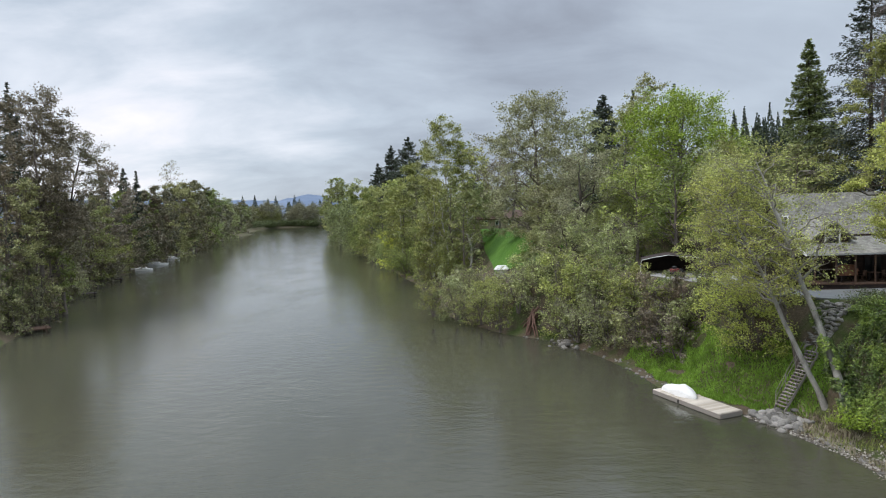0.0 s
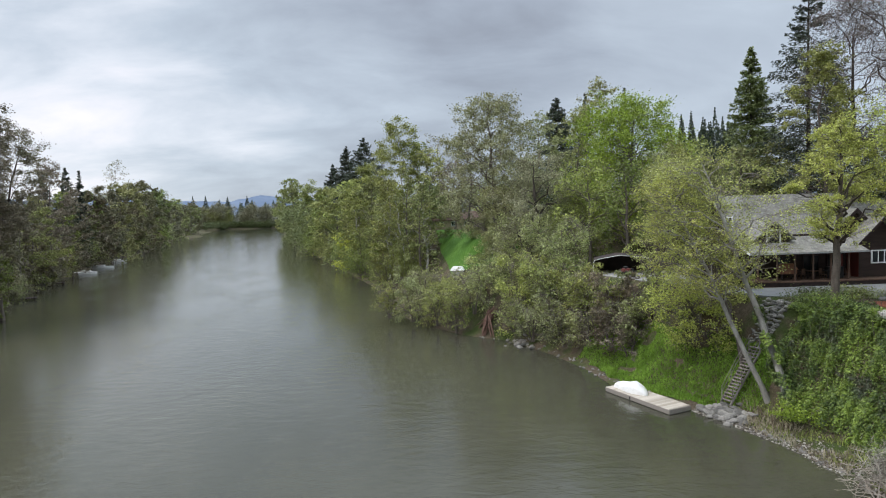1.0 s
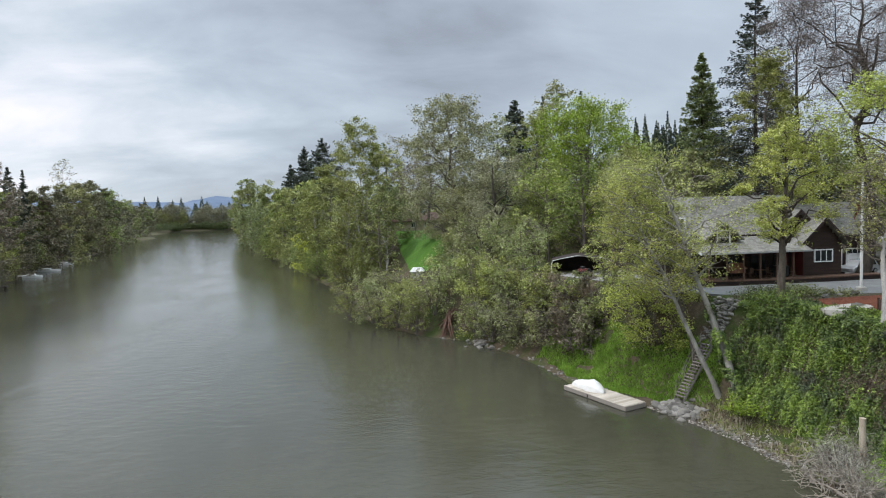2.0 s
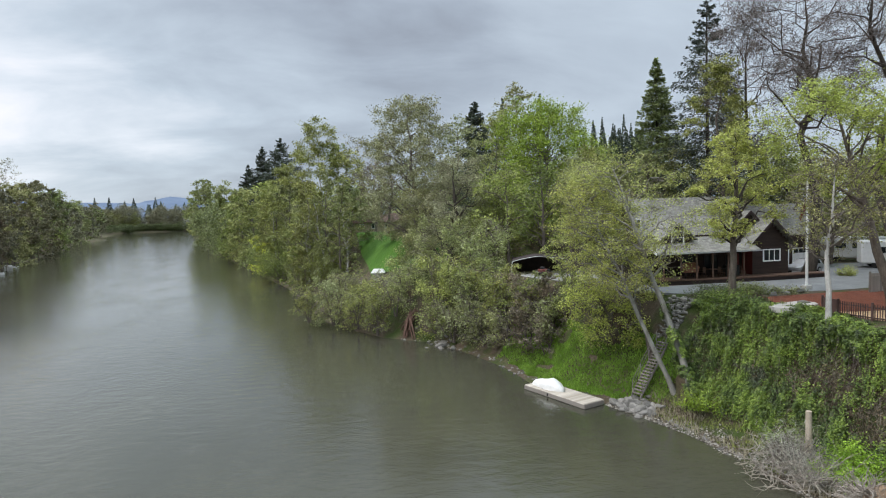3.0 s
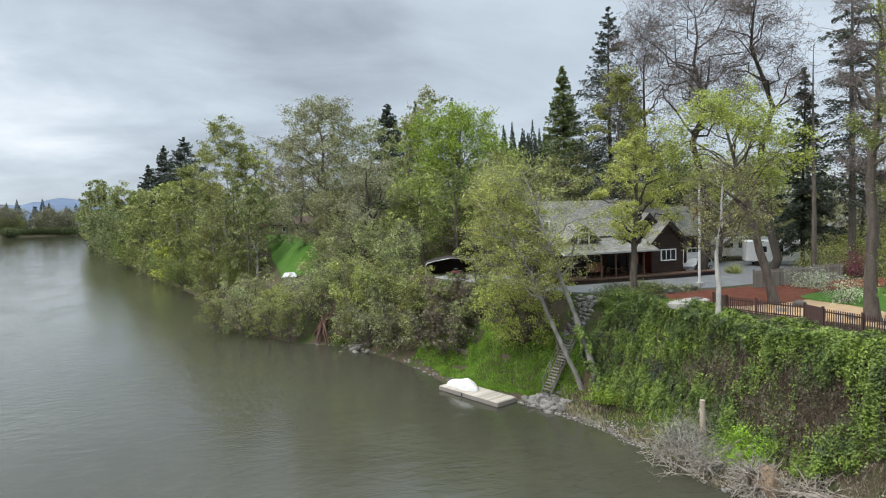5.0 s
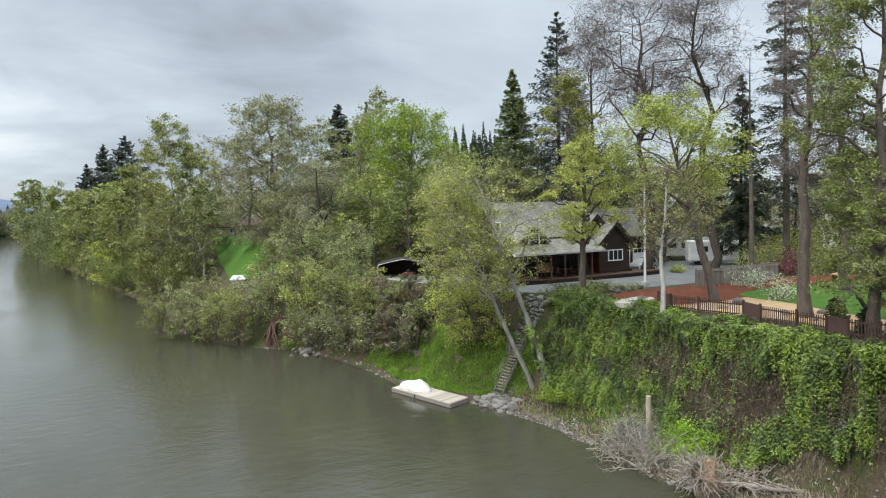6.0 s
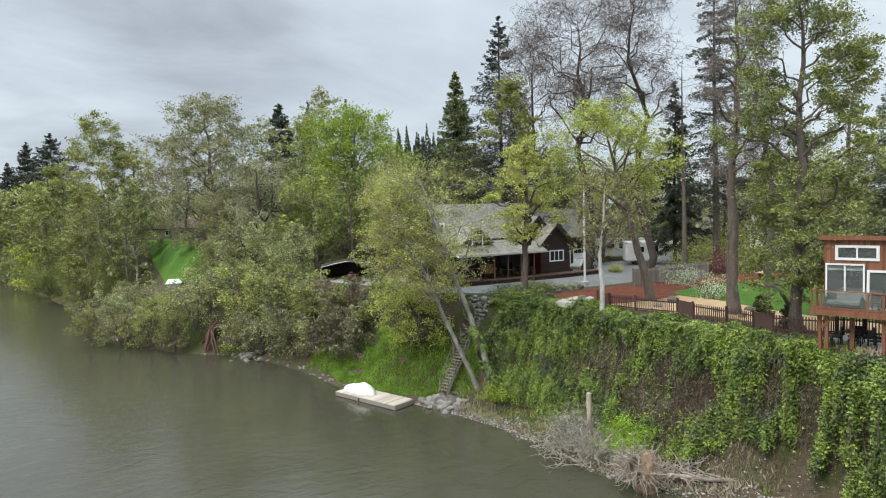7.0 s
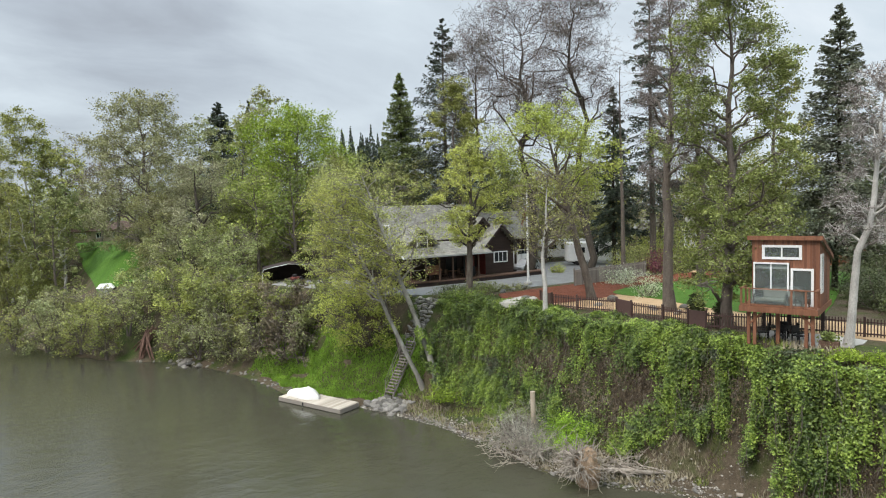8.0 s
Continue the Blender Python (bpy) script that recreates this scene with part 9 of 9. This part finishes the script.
# ---------------------------------------------------------------- garden plants and objects
GP = "garden plants"
for cx, cy, cs in ((32.6, 13.7, 81), (32.9, 12.7, 82), (33.1, 11.9, 83)):
    shrub("bank_bush", cx, cy, 1.0, 0.9, "fresh green bush at the crest of the bank", LEAF_MAPLE, cs, 2.6, 0.14, group=GP)
for cx, cy, cr, ch, cs in ((47.0, 15.6, 1.9, 2.2, 71), (49.5, 18.3, 2.3, 3.6, 72), (53.5, 19.8, 2.6, 4.2, 73), (52.5, 15.5, 2.6, 4.6, 74), (58.0, 21.5, 3.0, 5.0, 75), (44.2, 13.0, 1.2, 1.0, 76)):
    shrub("shade_shrub", cx, cy, cr, ch, "dark evergreen shrub in the shade behind the studio", LEAF_DARK, cs, 2.0, 0.2, group=GP)
shrub("ivy_mound", 31.4, 43.2, 2.3, 1.5, "dark green ivy mound round the garden tree's foot", LEAF_IVY, 77, 2.6, 0.15, group=GP, category="bush")
shrub("garden_shrub", 43.4, 33.3, 1.5, 2.6, "pale blossoming garden shrub on the lawn's edge", LEAF_WHITE, 51, 0.8, 0.15, group=GP)
shrub("garden_shrub", 49.7, 40.8, 2.4, 2.1, "pale green variegated garden shrub in mulch", LEAF_WHITE, 52, 1.2, 0.17, group=GP)
shrub("garden_shrub", 60.0, 46.0, 4.5, 4.5, "broad green laurel behind the board fence", LEAF_SPRING, 53, 1.6, 0.24, group=GP)
shrub("garden_shrub", 66.0, 47.0, 4.5, 6.0, "yellow-green garden shrub behind the board fence", LEAF_YELLOW, 54, 1.6, 0.24, group=GP)
shrub("garden_shrub", 59.5, 44.6, 1.6, 3.4, "red-leaved Japanese maple beside the fence", LEAF_RED, 55, 1.5, 0.2, group=GP)
shrub("garden_shrub", 67.0, 41.0, 4.0, 4.0, "dense green garden shrub behind the lawn", LEAF_GREEN, 56, 1.6, 0.24, group=GP)
shrub("garden_shrub", 72.0, 36.0, 4.0, 3.6, "dark green garden shrub behind the lawn", LEAF_DARK, 57, 1.6, 0.26, group=GP)
shrub("garden_shrub", 35.5, 46.0, 2.2, 1.2, "clipped dark green hedge before the porch", LEAF_GREEN, 58, 4.0, 0.15, group=GP)
shrub("garden_shrub", 32.6, 45.2, 2.4, 1.3, "clipped dark green hedge before the porch", LEAF_DARK, 59, 4.0, 0.15, group=GP)
shrub("garden_shrub", 38.6, 45.4, 1.6, 1.0, "low brownish garden shrub by the driveway", LEAF_OLIVE, 60, 1.5, 0.14, group=GP)
shrub("flowering_shrub", 52.6, 53.0, 0.9, 1.5, "bright yellow-green flowering shrub by the driveway", LEAF_YELLOW, 61, 2.0, 0.16, group=GP)
shrub("ivy_mound", 28.7, 28.3, 2.0, 2.5, "bright green ivy mound on the lower bank", LEAF_LIME, 62, 3.6, 0.15, group=GP, category="bush")
shrub("ivy_mound", 27.6, 40.2, 1.8, 1.8, "bright green ivy mound by the leaning trunks", LEAF_MAPLE, 63, 2.2, 0.17, group=GP, category="bush")
for cx, cy, ch, cr, cs in ((38.2, 25.3, 1.5, 0.45, 1), (35.6, 21.8, 1.7, 0.42, 2)):
    fir("arborvitae", cx, cy, TERRACE + ch, cr, "small dark conical arborvitae by the fence", LEAF_DARK, cs, 0.02, 1.0, 0.7, GP, size=0.14, whorl=0.14)


def picnic_bench():
    ob = thing("garden_bench", (58.2, 38.3, TERRACE + 0.035), "low tan wooden bench on red mulch", "bench", turn=20)
    part("seat", boxes((-1.3, 1.3, -0.45, 0.45, 0.62, 0.72), bevel=0.02), SAND, ob)
    for x in (-0.95, 0.95):
        part("leg", boxes((x - 0.08, x + 0.08, -0.35, 0.35, 0, 0.62)), WOOD_BROWN, ob)


picnic_bench()


# ---------------------------------------------------------------- buildings behind the trees
def far_house(x, y, turn, w, d, h, wall, label, roof=SHINGLE, z=None):
    z0 = gz(x, y) if z is None else z
    ob = thing("neighbour_house", (x, y, z0), label, "house", turn=turn)
    part("wall", boxes((-w / 2, w / 2, -d / 2, d / 2, -0.5, h)), wall, ob)
    rb = bmesh.new()
    slab_between(rb, (-w / 2 - 0.5, -d / 2 - 0.5, h - 0.1), (w / 2 + 0.5, -d / 2 - 0.5, h - 0.1), (w / 2 + 0.5, 0, h + d * 0.24), (-w / 2 - 0.5, 0, h + d * 0.24), 0.2)
    slab_between(rb, (w / 2 + 0.5, d / 2 + 0.5, h - 0.1), (-w / 2 - 0.5, d / 2 + 0.5, h - 0.1), (-w / 2 - 0.5, 0, h + d * 0.24), (w / 2 + 0.5, 0, h + d * 0.24), 0.2)
    part("roof", rb, roof, ob, "grey pitched roof")
    for s in (-1, 1):
        gb = bmesh.new()
        vs = [gb.verts.new((s * w / 2, yy, zz)) for yy, zz in ((-d / 2, h - 0.02), (d / 2, h - 0.02), (0, h + d * 0.22))]
        gb.faces.new(vs)
        part("gable", gb, wall, ob)
    k2 = max(2, int(w / 3.2))
    for i in range(k2):
        framed_window(ob, pose(-w / 2 + w * (i + 0.5) / k2 - 0.7, -d / 2 - 0.01, h * 0.4), 1.4, 1.2, 2, 1, 0.1)
    return ob


far_house(14.5, 153, 8, 13, 8, 2.7, TAN, "brown-roofed house among trees behind the lawn", WOOD_BROWN)
far_house(92, 78, -40, 15, 9, 3.2, TAN, "tan house behind the garden trees")
far_house(100, 60, -55, 14, 9, 3.4, WHITE, "pale house behind the garden trees")
far_house(84, 36, -65, 12, 8, 3.2, CEDAR, "dark red house behind the studio")
far_house(62, 92, -25, 14, 9, 3.6, WHITE, "white house behind the brown house")
for hx, hy in ((-300, 960), (-250, 945), (-205, 950), (-175, 938)):
    far_house(hx, hy, 5, 24, 10, 9, CONCRETE, "pale low house beyond the river bend")


def motorhome(x, y, turn, label):
    ob = thing("motorhome", (x, y, TERRACE), label, "vehicle", "parked motorhomes", turn)
    part("body", boxes((-3.6, 3.2, -1.2, 1.2, 0.5, 3.1), bevel=0.15), WHITE, ob)
    part("cab", boxes((3.2, 4.2, -1.1, 1.1, 0.5, 2.0), bevel=0.2), WHITE, ob)
    for i in (-2.4, -0.6, 1.2):
        part("side_window", boxes((i, i + 1.1, -1.23, -1.19, 1.7, 2.4)), GLASS, ob)
    for i in (-2.2, 3.1):
        for s in (-1, 1):
            wb = bmesh.new()
            bmesh.ops.create_cone(wb, cap_ends=True, segments=16, radius1=0.4, radius2=0.4, depth=0.25, matrix=Matrix.Translation((i, s * 1.02, 0.4)) @ Matrix.Rotation(radians(90), 4, "X"))
            part("wheel", wb, BLACK, ob)


motorhome(63.5, 57.5, -35, "white motorhome parked beside the driveway")
motorhome(66.5, 66, -30, "white motorhome parked behind trees")


def lawn_things():
    ob = thing("garden_box", (9.1, 96.7, gz(9.1, 96.7)), "pale grey garden box with sloping white lid", "box", turn=-12)
    part("body", boxes((-0.85, 0.85, -0.6, 0.6, -0.3, 0.95), bevel=0.04), CONCRETE, ob)
    bm = boxes((-1.15, 1.15, -0.8, 0.8, 0.95, 1.55))
    for v in bm.verts:
        if v.co.z > 1.3:
            v.co.x, v.co.y = v.co.x * 0.62, v.co.y * 0.5
    part("lid", bm, CANVAS, ob, "white sloping lid")
    pl = thing("plank_platform", (5.6, 93.0, gz(5.6, 93.0) + 0.35), "pale plank platform at the bank's edge", "platform", turn=8)
    part("deck", boxes((-2.2, 2.2, -0.6, 0.6, 0.0, 0.12)), CONCRETE, pl)
    for x in (-1.9, 1.9):
        part("leg", boxes((x - 0.08, x + 0.08, -0.4, 0.4, -1.2, 0.0)), WOOD_GREY, pl)
    me = bpy.data.meshes.new("lawn_upstream")
    bm = bmesh.new()
    n = 56

    def spot(i, j):
        py = 75 + 89 * j / n
        px = float(np.interp(py, [75, 100, 164], [19.5, 8.5, 9.0])) + float(np.interp(py, [75, 96, 112], [5, 9, 27])) * i / n
        return px, py, gz(px, py) + 0.28

    grid = [[bm.verts.new(spot(i, j)) for j in range(n + 1)] for i in range(n + 1)]
    for i in range(n):
        for j in range(n):
            bm.faces.new((grid[i][j], grid[i + 1][j], grid[i + 1][j + 1], grid[i][j + 1]))
    bm.to_mesh(me)
    bm.free()
    me.materials.append(LAWN)
    tagged(new("lawn_upstream", me), "bright green lawn sloping to the river bank", "lawn", kind="structure")


lawn_things()


# ---------------------------------------------------------------- background woods and hills
def woods(name, rows, label, leaf, seed, size, cover=1.5, height=(12, 20), radius=(4, 6)):
    """Many trees too far off to be told apart."""
    rng = np.random.default_rng(seed)
    size *= 0.68
    vs, tv_ = [], []
    for x, y in rows:
        z = gz(x, y)
        h, r = height[0] + (height[1] - height[0]) * rng.random(), radius[0] + (radius[1] - radius[0]) * rng.random()
        n = int(cover * 1.6 * r * h * 0.85 / (0.38 * size * size))
        k2 = 26
        g = rng.random(k2)
        a = rng.random(k2) * 6.28
        q = np.sqrt(np.clip(1 - ((g - 0.45) / 0.6) ** 2, 0.05, 1)) * r * (0.4 + 0.5 * rng.random(k2))
        cl = np.stack([np.cos(a) * q, np.sin(a) * q, h * (0.12 + 0.82 * g)], 1)
        i = rng.integers(0, k2, n)
        vs.append(cl[i] + rng.normal(size=(n, 3)) * r * 0.17 + np.array([x, y, z]))
        tv_.append((np.array([(x, y, z - 0.5), (x, y, z + h * 0.8)]), [0.3, 0.08]))
    lv, lf = leaves_np(rng, np.concatenate(vs), size)
    ob = tagged(new(name, mesh_np(name, lv, lf, leaf)), label, "woods", kind="stuff")
    t, f = tubes_np(tv_, 5)
    tagged(child("trunks", mesh_np("trunks", t, f, BARK), ob), kind="stuff")


def strip(seed, n, x0, y0, x1, y1, spread_):
    rng = np.random.default_rng(seed)
    u = rng.random(n)
    return [(x0 + (x1 - x0) * a + rng.normal() * spread_, y0 + (y1 - y0) * a + rng.normal() * spread_) for a in u]


woods("woods_behind", strip(1, 26, 36, 92, 125, 62, 7), "olive spring woods behind the houses", LEAF_OLIVE, 1, 0.5, 1.3, (10, 19))
woods("woods_behind_lawn", strip(2, 14, 20, 190, 60, 100, 6), "green spring woods behind the lawn", LEAF_SPRING, 2, 0.5, 1.3, (12, 20))
woods("woods_behind_studio", strip(3, 12, 95, 50, 85, 10, 6), "green spring woods behind the studio", LEAF_GREEN, 3, 0.5, 1.3, (8, 15))
woods("woods_across", strip(4, 26, -85, 100, -160, 330, 9), "grey-olive woods across the river", LEAF_BANK, 4, 0.65, 1.9, (11, 18))
woods("woods_beyond_lawn", strip(14, 14, -18, 225, 45, 190, 6), "olive woods beyond the upstream lawn", LEAF_OLIVE, 14, 0.8, 1.3, (12, 18), (5, 7))
woods("woods_far_across", strip(5, 30, -165, 340, -285, 800, 12), "brown-olive woods far across the river", LEAF_BANK, 5, 1.1, 2.4, (15, 24), (7, 10))
woods("woods_upstream", strip(6, 22, -8, 200, -95, 560, 8), "green woods along the river upstream", LEAF_GREEN, 6, 0.9, 2.2, (15, 22), (6, 9))
woods("woods_bend", strip(7, 44, -330, 930, -90, 935, 8), "green and yellow woods at the river bend", LEAF_BANK, 7, 1.8, 2.0, (24, 34), (9, 13))
woods("yellow_trees_bend", strip(17, 9, -290, 920, -235, 922, 3), "yellow-green trees at the river bend", LEAF_OLIVE, 17, 1.5, 1.8, (17, 24), (7, 10))
woods("scrub_bend", strip(8, 60, -243, 889, -120, 910, 1.5) + strip(9, 30, -247, 800, -243, 889, 2), "dark scrub along the river bend", LEAF_DARK, 8, 1.4, 1.8, (6, 9), (5, 8))


def fir_row(name, rows, label, seed, height, r, size):
    rng = np.random.default_rng(seed)
    size *= 0.7
    cs = []
    for x, y in rows:
        z = gz(x, y)
        h = height * (0.8 + 0.35 * rng.random())
        n = int(2.2 * r * h / (0.31 * size * size))
        g = 1 - rng.random(n) ** 0.62
        a = rng.random(n) * 6.28
        q = r * (1 - g) * (0.55 + 0.5 * rng.random(n))
        cs.append(np.stack([x + np.cos(a) * q, y + np.sin(a) * q, z + h * g], 1))
    lv, lf = leaves_np(rng, np.concatenate(cs), size)
    tagged(new(name, mesh_np(name, lv, lf, NEEDLE)), label, "conifers", kind="stuff")


fir_row("fir_plantation", [(64 + i * 0.6, 139 + 2.1 * (i % 4)) for i in range(28)], "row of dark firs far behind the redwood", 3, 23.5, 3.8, 0.6)
fir_row("firs_at_bend", [(-318, 990), (-297, 985), (-278, 992), (-264, 986), (-235, 990), (-226, 984), (-180, 1000), (-160, 990)], "dark firs beyond the river bend", 4, 40, 11, 1.6)
fir_row("fir_hill", [(-900 + i * 26, 1900 + 60 * math.sin(i * 1.7)) for i in range(40)], "dark wooded rise in the distance", 5, 48, 20, 5.0)


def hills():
    m = Mat("haze_blue_hills", 1.0, 0, 0.0)
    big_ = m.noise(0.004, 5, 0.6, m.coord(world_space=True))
    # the blue of distant haze is painted into the hills' base colour
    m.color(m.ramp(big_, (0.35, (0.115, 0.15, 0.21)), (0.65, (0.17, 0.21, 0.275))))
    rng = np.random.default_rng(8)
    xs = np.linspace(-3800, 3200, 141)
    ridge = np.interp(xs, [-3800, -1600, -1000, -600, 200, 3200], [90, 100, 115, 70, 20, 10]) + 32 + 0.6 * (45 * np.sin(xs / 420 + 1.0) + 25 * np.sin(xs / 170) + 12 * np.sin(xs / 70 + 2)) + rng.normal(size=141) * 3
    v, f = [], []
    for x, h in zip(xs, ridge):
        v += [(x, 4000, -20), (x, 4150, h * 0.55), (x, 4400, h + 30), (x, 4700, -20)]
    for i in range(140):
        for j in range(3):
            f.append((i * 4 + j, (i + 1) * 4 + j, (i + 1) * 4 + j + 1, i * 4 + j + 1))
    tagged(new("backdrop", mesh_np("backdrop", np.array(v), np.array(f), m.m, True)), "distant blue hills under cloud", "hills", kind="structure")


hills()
